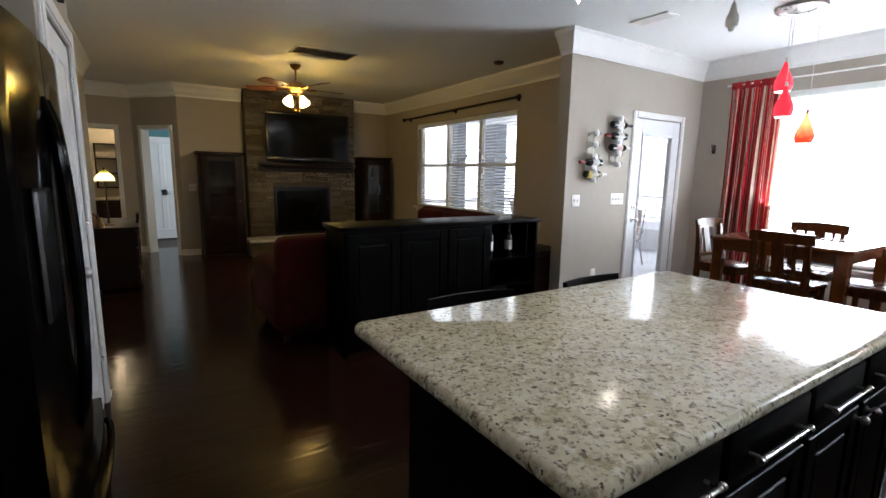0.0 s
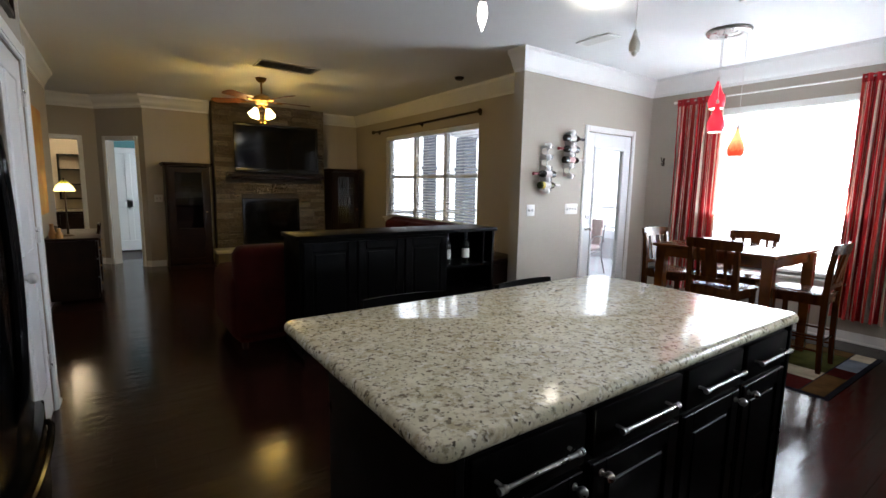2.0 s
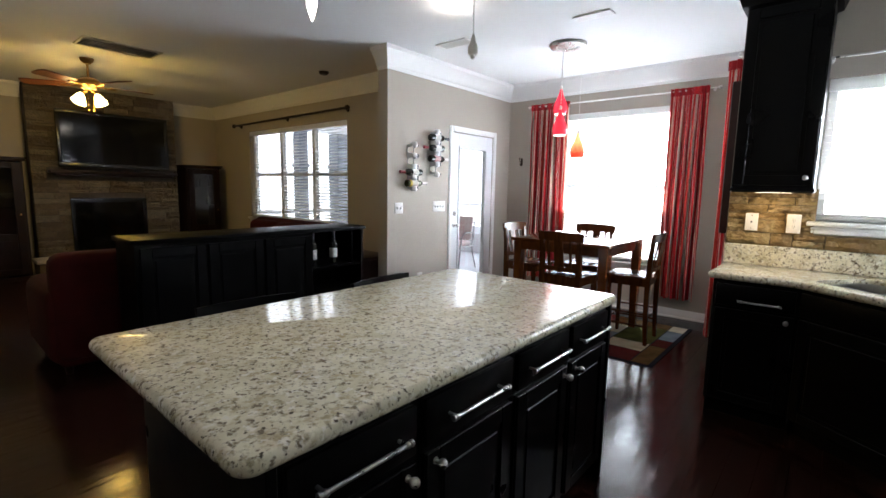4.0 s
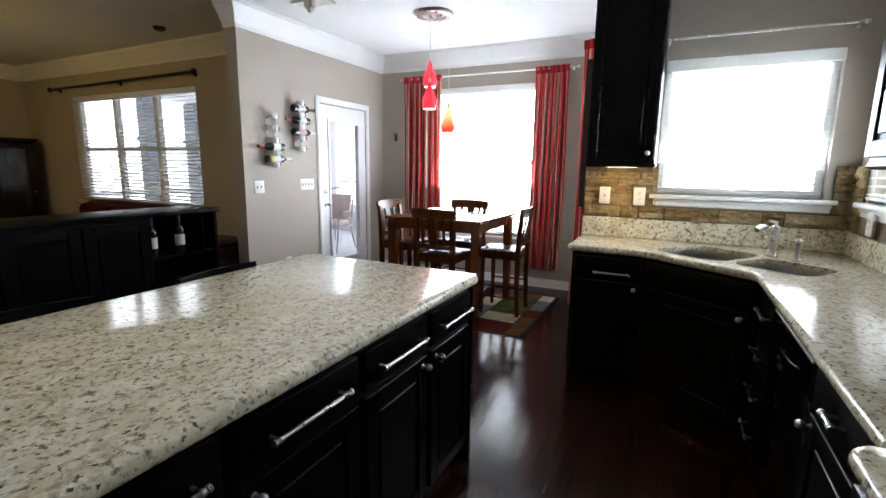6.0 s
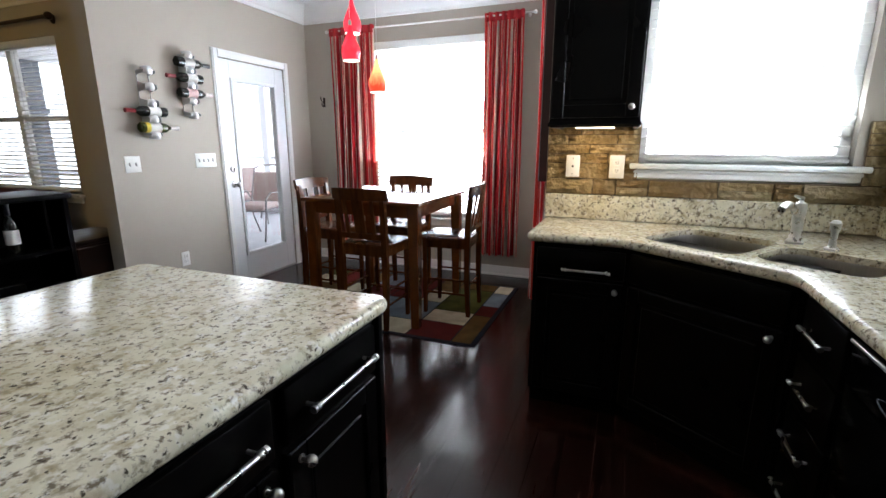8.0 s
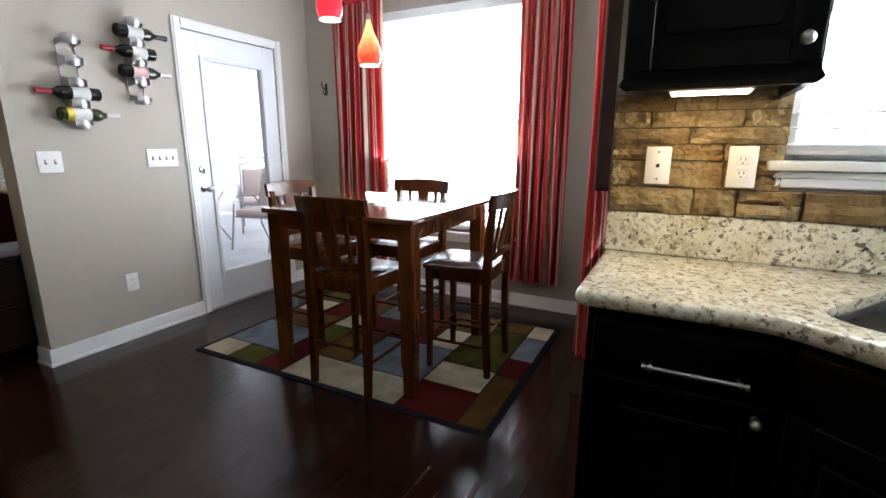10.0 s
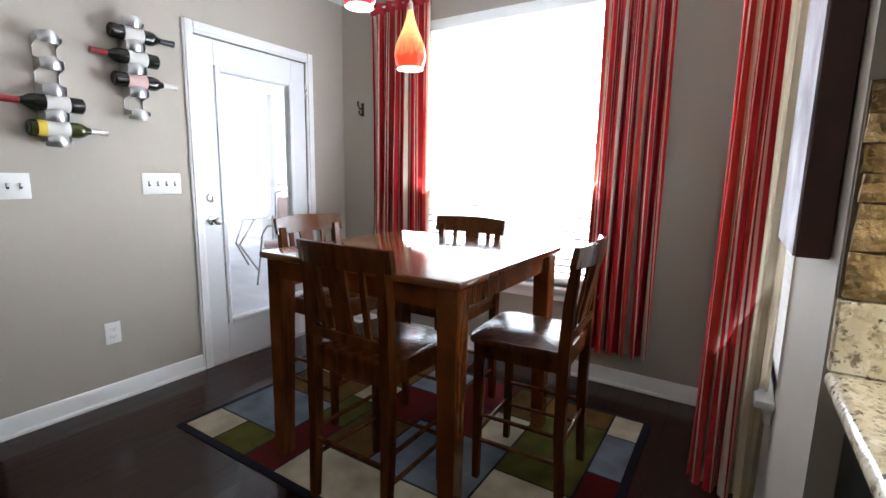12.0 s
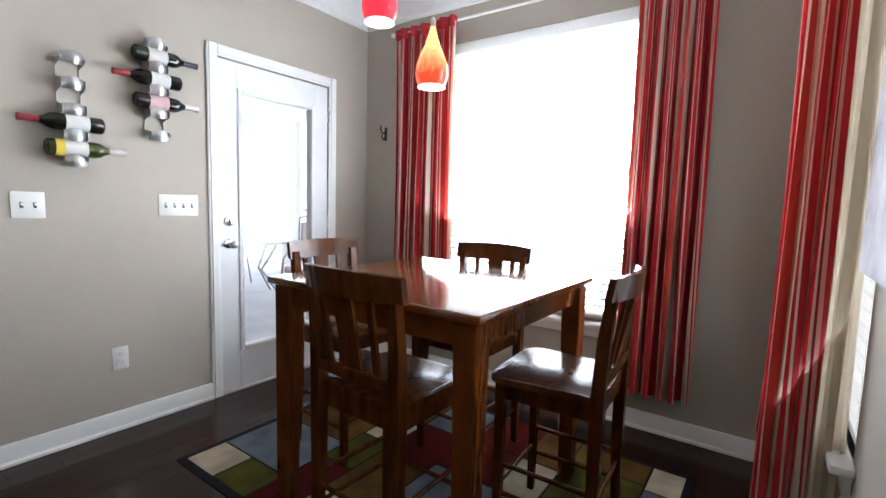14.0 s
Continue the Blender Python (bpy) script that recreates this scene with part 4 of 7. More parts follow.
def wall_unit(at, turn, w, depth, z0, z1, label, doors=1, knobs="r"):
    g = thing("wall_cabinet", label, "cabinet", at, turn, "kitchen wall cabinets")
    bm = bmesh.new()
    box(bm, (0, 0, z0), (w, depth, z1))
    part("body", bm, BLACKCAB, g, smooth=False)
    for k in range(doors):
        u0, u1 = 0.006 + k * (w - 0.012) / doors, 0.006 + (k + 1) * (w - 0.012) / doors
        d = framed(g, BLACKCAB, u0, u1, z0 + 0.012, z1 - 0.05, stile=0.058)
        right = knobs[k] == "r"
        knob(d, (u1 - 0.035 if right else u0 + 0.035, -0.02, z0 + 0.055), (0, -0.028, 0))
    bm = bmesh.new()
    sweep(bm, [(-0.0, depth, z1 - 0.04), (0.0, 0, z1 - 0.04), (w, 0, z1 - 0.04), (w, depth, z1 - 0.04)], [(0, 0), (0.03, 0.01), (0.05, 0.07), (0.055, 0.085), (0, 0.085)])
    part("cornice", bm, BLACKCAB, g)
    bm = bmesh.new()
    sweep(bm, [(0.004, depth, z0 - 0.03), (0.004, 0.004, z0 - 0.03), (w - 0.004, 0.004, z0 - 0.03), (w - 0.004, depth, z0 - 0.03)], [(-0.02, 0), (0.0, 0), (0.012, 0.012), (0.004, 0.03), (-0.02, 0.03)])
    part("light_rail", bm, BLACKCAB, g)
    return g


wall_unit((2.965, 0.715, 0), -90, 0.40, 0.37, 1.425, 2.50, "tall black wall cabinet with one raised panel door")
wall_unit((2.06, -0.43, 0), 180, 0.80, 0.325, 1.425, 2.50, "black wall cabinet with two raised panel doors", 2, "rl")
g = thing("under_cabinet_light", "slim white under-cabinet strip light, lit", "light", (3.12, 0.485, 1.40))
bm = bmesh.new()
box(bm, (-0.04, -0.07, 0.0), (0.04, 0.13, 0.022), 0.004)
part("housing", bm, WHITEPLASTIC, g)
LIT = mat("lit_diffuser", (0.9, 0.9, 0.85), 0.5, emit=(1.0, 0.88, 0.68), emit_strength=6.0)
bm = bmesh.new()
box(bm, (-0.034, -0.06, -0.006), (0.034, 0.12, -0.001))
part("diffuser", bm, LIT, g, "glowing white diffuser")


def fridge():
    g = thing("refrigerator", "black refrigerator with two bowed doors over a freezer drawer", "refrigerator", (-1.602, 1.915, 0), 0)
    w = 0.94
    bm = bmesh.new()
    box(bm, (0, 0, 0.02), (0.66, w, 1.76), 0.006)
    part("body", bm, FRIDGEBLACK, g)
    for y0, y1 in ((0.004, 0.40), (0.408, w - 0.004)):
        bm = bmesh.new()
        n = 10
        prof = []
        for k in range(n + 1):
            y = y0 + (y1 - y0) * k / n
            t = (y - w / 2) / (w / 2)
            prof.append((0.745 + 0.03 * (1 - t * t), y))
        prism(bm, [(0.664, y0), *prof, (0.664, y1)], 0.455, 1.765, 0.008, 2)
        part("door", bm, FRIDGEBLACK, g)
    bm = bmesh.new()
    prism(bm, [(0.664, 0.004), *[(0.775 + 0.03 * (1 - (k / 5 - 1) ** 2), 0.004 + (w - 0.008) * k / 10) for k in range(11)], (0.664, w - 0.004)], 0.09, 0.44, 0.012, 3)
    d = part("freezer_drawer", bm, FRIDGEBLACK, g)
    bm = bmesh.new()
    tube(bm, [(0.795 + 0.03 * math.sin(math.pi * k / 14) ** 0.45, 0.12 + 0.70 * k / 14, 0.385) for k in range(15)], [0.010] + [0.013] * 13 + [0.010])
    part("handle", bm, FRIDGEBLACK, d, "bowed black drawer handle")
    bm = bmesh.new()
    box(bm, (0.02, 0.01, 0.0), (0.70, w - 0.01, 0.085), 0.004)
    part("kick_grille", bm, BLACKPLASTIC, g)
    for y in (0.365, 0.445):
        bm = bmesh.new()
        tube(bm, [(0.768 + 0.036 * math.sin(math.pi * k / 14) ** 0.45, y, 0.58 + 1.02 * k / 14) for k in range(15)], [0.012] + [0.015] * 13 + [0.012])
        part("handle", bm, FRIDGEBLACK, g, "long bowed black handle")
    bm = bmesh.new()
    box(bm, (0.758, 0.10, 1.00), (0.776, 0.30, 1.35), 0.008)
    part("dispenser", bm, BLACKPLASTIC, g, "recessed black water dispenser")


fridge()
g = thing("framed_picture", "small dark-framed beige picture hung over the pantry door", "picture", (-0.897, 3.20, 2.20), 90)
bm = bmesh.new()
for lo, hi in (((0, 0, 0), (0.36, 0.02, 0.03)), ((0, 0, 0.25), (0.36, 0.02, 0.28)), ((0, 0, 0.03), (0.03, 0.02, 0.25)), ((0.33, 0, 0.03), (0.36, 0.02, 0.25))):
    box(bm, lo, (hi[0], -0.02, hi[2]), 0.003)
part("frame", bm, DARKWOOD, g)
CANVAS = mat("beige_print", (0.42, 0.34, 0.22), 0.7, base2=(0.30, 0.20, 0.11), scale=9)
bm = bmesh.new()
box(bm, (0.03, -0.008, 0.03), (0.33, -0.001, 0.25))
part("print", bm, CANVAS, g)


# ---------------------------------------------------------------- plates and outlets
def plate(at, turn, w, h, kind, label):
    """A wall plate facing local -y, centred."""
    g = thing("light_switch" if kind == "switch" else "wall_outlet", label, "switch" if kind == "switch" else "outlet", at, turn)
    bm = bmesh.new()
    box(bm, (-w / 2, -0.006, -h / 2), (w / 2, 0, h / 2), 0.003, 2)
    part("plate", bm, WHITEPLASTIC, g)
    if kind == "switch":
        n = round((w - 0.025) / 0.046)
        for k in range(n):
            x = (k - (n - 1) / 2) * 0.046
            bm = bmesh.new()
            box(bm, (x - 0.004, -0.017, -0.004), (x + 0.004, -0.006, 0.012), 0.002)
            part("toggle", bm, WHITEPLASTIC, g)
            bm = bmesh.new()
            box(bm, (x - 0.006, -0.0068, -0.013), (x + 0.006, -0.006, 0.013))
            part("slot", bm, DARKSLOT, g)
    elif kind == "outlet":
        for z in (-0.02, 0.02):
            bm = bmesh.new()
            box(bm, (-0.016, -0.009, z - 0.014), (0.016, -0.006, z + 0.014), 0.003)
            part("socket", bm, WHITEPLASTIC, g)
            bm = bmesh.new()
            for x in (-0.007, 0.005):
                box(bm, (x, -0.0096, z - 0.002), (x + 0.002, -0.009, z + 0.008))
            rod(bm, (0, -0.0096, z - 0.008), (0, -0.009, z - 0.008), 0.0022, seg=8)
            part("slot", bm, DARKSLOT, g)
    else:
        bm = bmesh.new()
        box(bm, (-0.005, -0.0075, -0.006), (0.005, -0.006, 0.005))
        for z in (-0.042, 0.042):
            rod(bm, (0, -0.0075, z), (0, -0.006, z), 0.003, seg=8)
        part("socket", bm, DARKSLOT, g, "small dark phone socket")
    return g


plate((3.0, 3.70, 1.165), 0, 0.118, 0.118, "switch", "white double toggle switch plate on the dining wall")
plate((3.64, 3.70, 1.172), 0, 0.21, 0.118, "switch", "white four-gang toggle switch plate beside the porch door")
plate((3.33, 3.70, 0.38), 0, 0.075, 0.118, "outlet", "white power outlet low on the dining wall")
plate((3.298, 0.628, 1.20), -90, 0.072, 0.116, "phone", "white phone wall plate on the stone splashback")
plate((3.298, 0.402, 1.20), -90, 0.074, 0.120, "outlet", "white power outlet on the stone splashback")
plate((2.93, -0.722, 1.12), 180, 0.075, 0.118, "outlet", "white power outlet on the side splashback")
plate((0.03, 9.13, 1.12), 0, 0.118, 0.118, "switch", "white switch plate on the living room wall")


# ---------------------------------------------------------------- dining table, chairs
def dining_table():
    g = thing("dining_table", "square counter-height dining table in cherry-stained wood", "table", (3.935, 2.108, 0.012))
    h = 0.484
    bm = bmesh.new()
    box(bm, (-h, -h, 0.885), (h, h, 0.913), 0.006, 3)
    part("tabletop", bm, TABLEWOOD, g, "polished cherry-stained top")
    for x, y, dx, dy in ((0, -1, 1, 0), (0, 1, 1, 0), (-1, 0, 0, 1), (1, 0, 0, 1)):
        bm = bmesh.new()
        c = Vector((x, y)) * (h - 0.055)
        l = h - 0.09
        box(bm, (c.x - dx * l - (0.011 if dy else 0), c.y - dy * l - (0.011 if dx else 0), 0.80), (c.x + dx * l + (0.011 if dy else 0), c.y + dy * l + (0.011 if dx else 0), 0.885), 0.002)
        part("apron", bm, TABLEWOOD, g)
    for sx in (-1, 1):
        for sy in (-1, 1):
            bm = bmesh.new()
            vs = box(bm, (-0.041, -0.041, 0.0), (0.041, 0.041, 0.884), 0.004)
            for v in vs:
                if v.co.z < 0.4:
                    v.co.x = v.co.x * 0.74 + sx * 0.008
                    v.co.y = v.co.y * 0.74 + sy * 0.008
                v.co.x += sx * (h - 0.062)
                v.co.y += sy * (h - 0.062)
            part("leg", bm, TABLEWOOD, g)
    return g


dining_table()


def dining_chair(at, turn, label):
    """A counter-height chair that faces local +y, its back at -y."""
    g = thing("dining_chair", label, "chair", at, turn, "chairs round the dining table")
    w, sz = 0.40, 0.615
    # seat, dished and rounded at the front
    bm = bmesh.new()
    out = rounded([(-w / 2 - 0.01, 0.20), (-w / 2 + 0.012, -0.19), (w / 2 - 0.012, -0.19), (w / 2 + 0.01, 0.20)], [0.06, 0.02, 0.02, 0.06], 5)
    prism(bm, out, sz - 0.028, sz, 0.008, 2)
    part("seat", bm, CHAIRWOOD, g, "scooped polished wooden seat")
    for lo, hi in (((-0.17, 0.150, 0.53), (0.17, 0.170, 0.587)), ((-0.17, -0.185, 0.53), (0.17, -0.165, 0.587)), ((-0.185, -0.16, 0.53), (-0.165, 0.15, 0.587)), ((0.165, -0.16, 0.53), (0.185, 0.15, 0.587))):
        bm = bmesh.new()
        box(bm, lo, hi, 0.002)
        part("seat_rail", bm, CHAIRWOOD, g)
    for sx in (-1, 1):
        bm = bmesh.new()
        vs = box(bm, (-0.019, -0.019, 0.0), (0.019, 0.019, 0.587), 0.003)
        for v in vs:
            if v.co.z < 0.3:
                v.co.x, v.co.y = v.co.x * 0.72, v.co.y * 0.72
            v.co.x += sx * 0.172
            v.co.y += 0.155
        part("leg", bm, CHAIRWOOD, g)
        # back post: straight below the seat, raked above it
        bm = bmesh.new()
        prev = None
        path = [(0.0, -0.195, 0.015), (0.30, -0.182, 0.019), (0.60, -0.182, 0.021), (0.80, -0.190, 0.019), (0.96, -0.207, 0.016)]
        for z, y, r in path:
            ring = [bm.verts.new((sx * 0.178 + a * r, y + c * r, z)) for a, c in ((-1, -1), (1, -1), (1, 1), (-1, 1))]
            if prev:
                for k in range(4):
                    bm.faces.new((prev[k], prev[(k + 1) % 4], ring[(k + 1) % 4], ring[k]))
            else:
                bm.faces.new(ring[::-1])
            prev = ring
        bm.faces.new(prev)
        part("leg", bm, CHAIRWOOD, g, "raked back post")
    # curved crest rail
    bm = bmesh.new()
    n, rows = 12, []
    for k in range(n + 1):
        x = -0.215 + 0.43 * k / n
        bow = -0.045 * (1 - (x / 0.215) ** 2)
        crown = 0.008 * (1 - (x / 0.215) ** 2)
        rows.append([bm.verts.new((x, y + bow, z)) for y, z in ((-0.186, 0.925), (-0.210, 0.93), (-0.222, 1.005 + crown), (-0.200, 1.005 + crown))])
    for r0, r1 in zip(rows, rows[1:]):
        for k in range(4):
            bm.faces.new((r0[k], r0[(k + 1) % 4], r1[(k + 1) % 4], r1[k]))
    bm.faces.new(rows[0][::-1])
    bm.faces.new(rows[-1])
    part("crest_rail", bm, CHAIRWOOD, g, "curved top rail")
    bm = bmesh.new()
    box(bm, (-0.165, -0.205, 0.655), (0.165, -0.183, 0.695), 0.003)
    part("lower_rail", bm, CHAIRWOOD, g)
    for x, hw in ((-0.105, 0.012), (0.0, 0.042), (0.105, 0.012)):
        bm = bmesh.new()
        bow = -0.045 * (1 - (x / 0.215) ** 2)
        prev = None
        for s in range(6):
            t = s / 5
            z = 0.675 + 0.265 * t
            y = -0.190 - 0.008 * t + bow * t
            ring = [bm.verts.new((x + a * hw, y + c * 0.006, z)) for a, c in ((-1, -1), (1, -1), (1, 1), (-1, 1))]
            if prev:
                for k in range(4):
                    bm.faces.new((prev[k], prev[(k + 1) % 4], ring[(k + 1) % 4], ring[k]))
            prev = ring
        bm.faces.new(prev)
        part("splat", bm, CHAIRWOOD, g)
    for a, c in (((-0.17, 0.155, 0.20), (0.17, 0.155, 0.20)), ((-0.17, 0.15, 0.28), (-0.175, -0.185, 0.28)), ((0.17, 0.15, 0.28), (0.175, -0.185, 0.28)),
                 ((-0.17, 0.15, 0.17), (-0.175, -0.185, 0.17)), ((0.17, 0.15, 0.17), (0.175, -0.185, 0.17)), ((-0.175, -0.185, 0.24), (0.175, -0.185, 0.24))):
        bm = bmesh.new()
        rod(bm, a, c, 0.0085)
        part("stretcher", bm, CHAIRWOOD, g)
    return g


first = dining_chair((3.575, 2.03, 0.012), -91, "walnut-stained slat-back dining chair pushed against the table")
copy_thing(first, pose(4.01, 1.60, 0.012, 0, 0, 3))
copy_thing(first, pose(4.30, 2.18, 0.012, 0, 0, 90))
copy_thing(first, pose(3.97, 2.67, 0.012, 0, 0, 178))


# ---------------------------------------------------------------- bar stools behind the island
def stool(at, turn, label):
    g = thing("bar_stool", label, "stool", at, turn, "stools behind the island")
    bm = bmesh.new()
    prism(bm, rounded([(-0.20, -0.19), (0.20, -0.19), (0.19, 0.19), (-0.19, 0.19)], 0.04, 4), 0.60, 0.635, 0.008, 2)
    part("seat", bm, BLACKWOOD, g)
    for sx in (-1, 1):
        for sy in (-1, 1):
            bm = bmesh.new()
            rod(bm, (sx * 0.185, sy * 0.175, 0), (sx * 0.16, sy * 0.15, 0.60), 0.016, 0.019, 10)
            part("leg", bm, BLACKWOOD, g)
        bm = bmesh.new()
        rod(bm, (sx * 0.175, 0.17, 0.60), (sx * 0.18, 0.215, 0.87), 0.017, 0.014, 10)
        part("back_post", bm, BLACKWOOD, g)
    bm = bmesh.new()
    rows = []
    for k in range(11):
        x = -0.205 + 0.41 * k / 10
        bow = 0.03 * (1 - (x / 0.205) ** 2)
        rows.append([bm.verts.new((x, y + bow, z)) for y, z in ((0.193, 0.81), (0.215, 0.81), (0.232, 0.91), (0.205, 0.915))])
    for r0, r1 in zip(rows, rows[1:]):
        for k in range(4):
            bm.faces.new((r0[k], r0[(k + 1) % 4], r1[(k + 1) % 4], r1[k]))
    bm.faces.new(rows[0][::-1])
    bm.faces.new(rows[-1])
    part("crest_rail", bm, BLACKWOOD, g, "curved glossy black top rail")
    for a, c in (((-0.18, -0.17, 0.2), (0.18, -0.17, 0.2)), ((-0.18, 0.17, 0.2), (0.18, 0.17, 0.2)), ((-0.178, -0.165, 0.27), (-0.178, 0.165, 0.27)), ((0.178, -0.165, 0.27), (0.178, 0.165, 0.27))):
        bm = bmesh.new()
        rod(bm, a, c, 0.010)
        part("stretcher", bm, BLACKWOOD, g)
    return g


one = stool((0.50, 1.80, 0), -4, "black wooden bar stool with a curved back")
copy_thing(one, pose(1.235, 1.77, 0, 0, 0, 4))


# ---------------------------------------------------------------- pendants
def pendant_glass(name, low, high, strength):
    m = bpy.data.materials.new(name)
    m.use_nodes = True
    n, l = m.node_tree.nodes, m.node_tree.links
    b = n["Principled BSDF"]
    co = n.new("ShaderNodeTexCoord")
    sep = n.new("ShaderNodeSeparateXYZ")
    l.new(co.outputs["Generated"], sep.inputs["Vector"])
    t = n.new("ShaderNodeTexNoise")
    t.inputs["Scale"].default_value = 7
    l.new(co.outputs["Generated"], t.inputs["Vector"])
    add = n.new("ShaderNodeMath")
    add.operation = "MULTIPLY_ADD"
    l.new(t.outputs["Fac"], add.inputs[0])
    add.inputs[1].default_value = 0.35
    l.new(sep.outputs["Z"], add.inputs[2])
    ramp = n.new("ShaderNodeValToRGB")
    ramp.color_ramp.elements[0].position, ramp.color_ramp.elements[0].color = 0.35, (*low, 1)
    ramp.color_ramp.elements[1].position, ramp.color_ramp.elements[1].color = 0.95, (*high, 1)
    l.new(add.outputs[0], ramp.inputs["Fac"])
    l.new(ramp.outputs["Color"], b.inputs["Base Color"])
    l.new(ramp.outputs["Color"], b.inputs["Emission Color"])
    b.inputs["Emission Strength"].default_value = strength
    b.inputs["Roughness"].default_value = 0.12
    return m


AMBER = pendant_glass("amber_red_art_glass", (0.82, 0.075, 0.03), (1.0, 0.68, 0.24), 1.0)
RUBY = pendant_glass("ruby_art_glass", (0.85, 0.035, 0.06), (0.70, 0.02, 0.04), 1.0)
MOUTH = mat("frosted_lamp_mouth", (0.9, 0.85, 0.8), 0.4, emit=(1.0, 0.85, 0.72), emit_strength=2.0)
g = thing("pendant_canopy", "round brushed nickel ceiling canopy for three pendants", "ceiling canopy", (3.80, 2.27, H))
bm = bmesh.new()
lathe(bm, [(0.10, -0.002), (0.17, -0.002), (0.175, -0.012), (0.165, -0.028), (0.125, -0.034), (0.10, -0.028), (0.095, -0.012)], seg=32)
part("ring", bm, CHROME, g)
bm = bmesh.new()
lathe(bm, [(0.0, -0.02), (0.096, -0.02), (0.096, -0.006), (0.0, -0.006)], seg=28)
part("plate", bm, CHROME, g)
for x, y, z, m, top in ((3.725, 2.273, 1.90, RUBY, "red glass"), (3.93, 2.38, 2.13, RUBY, "red glass"), (3.946, 2.187, 1.70, AMBER, "amber and red glass")):
    g = thing("pendant_lamp", f"teardrop pendant lamp in {top}, lit", "pendant lamp", (x, y, z), 0, "dining pendants")
    bm = bmesh.new()
    lathe(bm, [(0.052, 0.0), (0.062, 0.020), (0.068, 0.050), (0.064, 0.085), (0.049, 0.125), (0.033, 0.160), (0.021, 0.195), (0.013, 0.225), (0.011, 0.235)], seg=28)
    part("shade", bm, m, g)
    bm = bmesh.new()
    lathe(bm, [(0.0, 0.006), (0.048, 0.006), (0.054, 0.001), (0.057, -0.004), (0.052, -0.004)], seg=28)
    part("mouth", bm, MOUTH, g, "bright frosted opening")
    bm = bmesh.new()
    lathe(bm, [(0.010, 0.232), (0.012, 0.24), (0.011, 0.262), (0.003, 0.275)], seg=14)
    part("cap", bm, SATIN, g)
    bm = bmesh.new()
    rod(bm, (0, 0, 0.285), (0, 0, H - z - 0.028), 0.0022, seg=6)
    part("cord", bm, WHITEPLASTIC, g)

BULB = mat("lit_bulb", (1, 1, 1), 0.3, emit=(1.0, 0.93, 0.82), emit_strength=14.0)
CLEARBULB = mat("unlit_bulb_glass", (0.75, 0.74, 0.70), 0.15, base2=(0.6, 0.6, 0.58), scale=10)
for x, y, zb, lit in ((0.52, 1.54, 1.905, True), (1.34, 1.515, 1.96, False)):
    g = thing("island_pendant", "bare candle bulb pendant over the island, " + ("lit" if lit else "unlit with a nickel socket"), "pendant lamp", (x, y, zb), 0, "island pendants")
    bm = bmesh.new()
    lathe(bm, [(0.0, 0.0), (0.005, 0.012), (0.013, 0.035), (0.017, 0.055), (0.014, 0.08), (0.010, 0.095)] if lit else [(0.0, 0.0), (0.008, 0.004), (0.011, 0.014), (0.010, 0.03)], seg=16)
    part("bulb", bm, BULB if lit else CLEARBULB, g)
    bm = bmesh.new()
    lathe(bm, [(0.012, 0.09), (0.014, 0.12), (0.010, 0.15), (0.004, 0.17)] if lit else [(0.020, 0.020), (0.023, 0.035), (0.022, 0.055), (0.013, 0.075), (0.008, 0.10), (0.003, 0.11)], seg=16)
    part("socket", bm, SATIN, g)
    bm = bmesh.new()
    rod(bm, (0, 0, 0.105), (0, 0, H - zb - 0.01), 0.002, seg=6)
    part("cord", bm, WHITEPLASTIC, g)
    bm = bmesh.new()
    lathe(bm, [(0.0, -0.03), (0.02, -0.03), (0.05, -0.012), (0.055, -0.001), (0, -0.001)], at=(0, 0, H - zb))
    part("canopy", bm, CHROME, g)


# ---------------------------------------------------------------- ceiling fittings
def downlight(x, y, lit=True):
    g = thing("downlight", "recessed round ceiling downlight, " + ("lit" if lit else "off"), "downlight", (x, y, H))
    bm = bmesh.new()
    lathe(bm, [(0.060, -0.001), (0.085, -0.001), (0.085, -0.006), (0.066, -0.010), (0.058, -0.004)], seg=28)
    part("trim_ring", bm, WHITEPLASTIC, g)
    bm = bmesh.new()
    lathe(bm, [(0.0, -0.003), (0.061, -0.003), (0.061, -0.001), (0, -0.001)], seg=28)
    part("lens", bm, LIT if lit else WHITEPLASTIC, g)


downlight(2.423, 2.53)


def vent(at, turn, w, d, slats, label, material=None):
    g = thing("ceiling_vent", label, "vent", at, turn)
    m = material or WHITEPLASTIC
    bm = bmesh.new()
    f = 0.025
    for lo, hi in (((-w / 2, -d / 2), (w / 2, -d / 2 + f)), ((-w / 2, d / 2 - f), (w / 2, d / 2)), ((-w / 2, -d / 2 + f), (-w / 2 + f, d / 2 - f)), ((w / 2 - f, -d / 2 + f), (w / 2, d / 2 - f))):
        box(bm, (*lo, -0.014), (*hi, -0.001), 0.003)
    part("frame", bm, m, g)
    bm = bmesh.new()
    box(bm, (-w / 2 + f, -d / 2 + f, -0.004), (w / 2 - f, d / 2 - f, -0.002))
    part("backing", bm, DARKSLOT, g)
    for k in range(slats):
        y = -d / 2 + f + (d - 2 * f) * (k + 0.5) / slats
        bm = bmesh.new()
        vs = box(bm, (-w / 2 + f, y - 0.42 * d / slats, -0.012), (w / 2 - f, y + 0.24 * d / slats, -0.009))
        for v in vs:
            v.co.z += (v.co.y - y) * 0.25
        part("slat", bm, m, g)


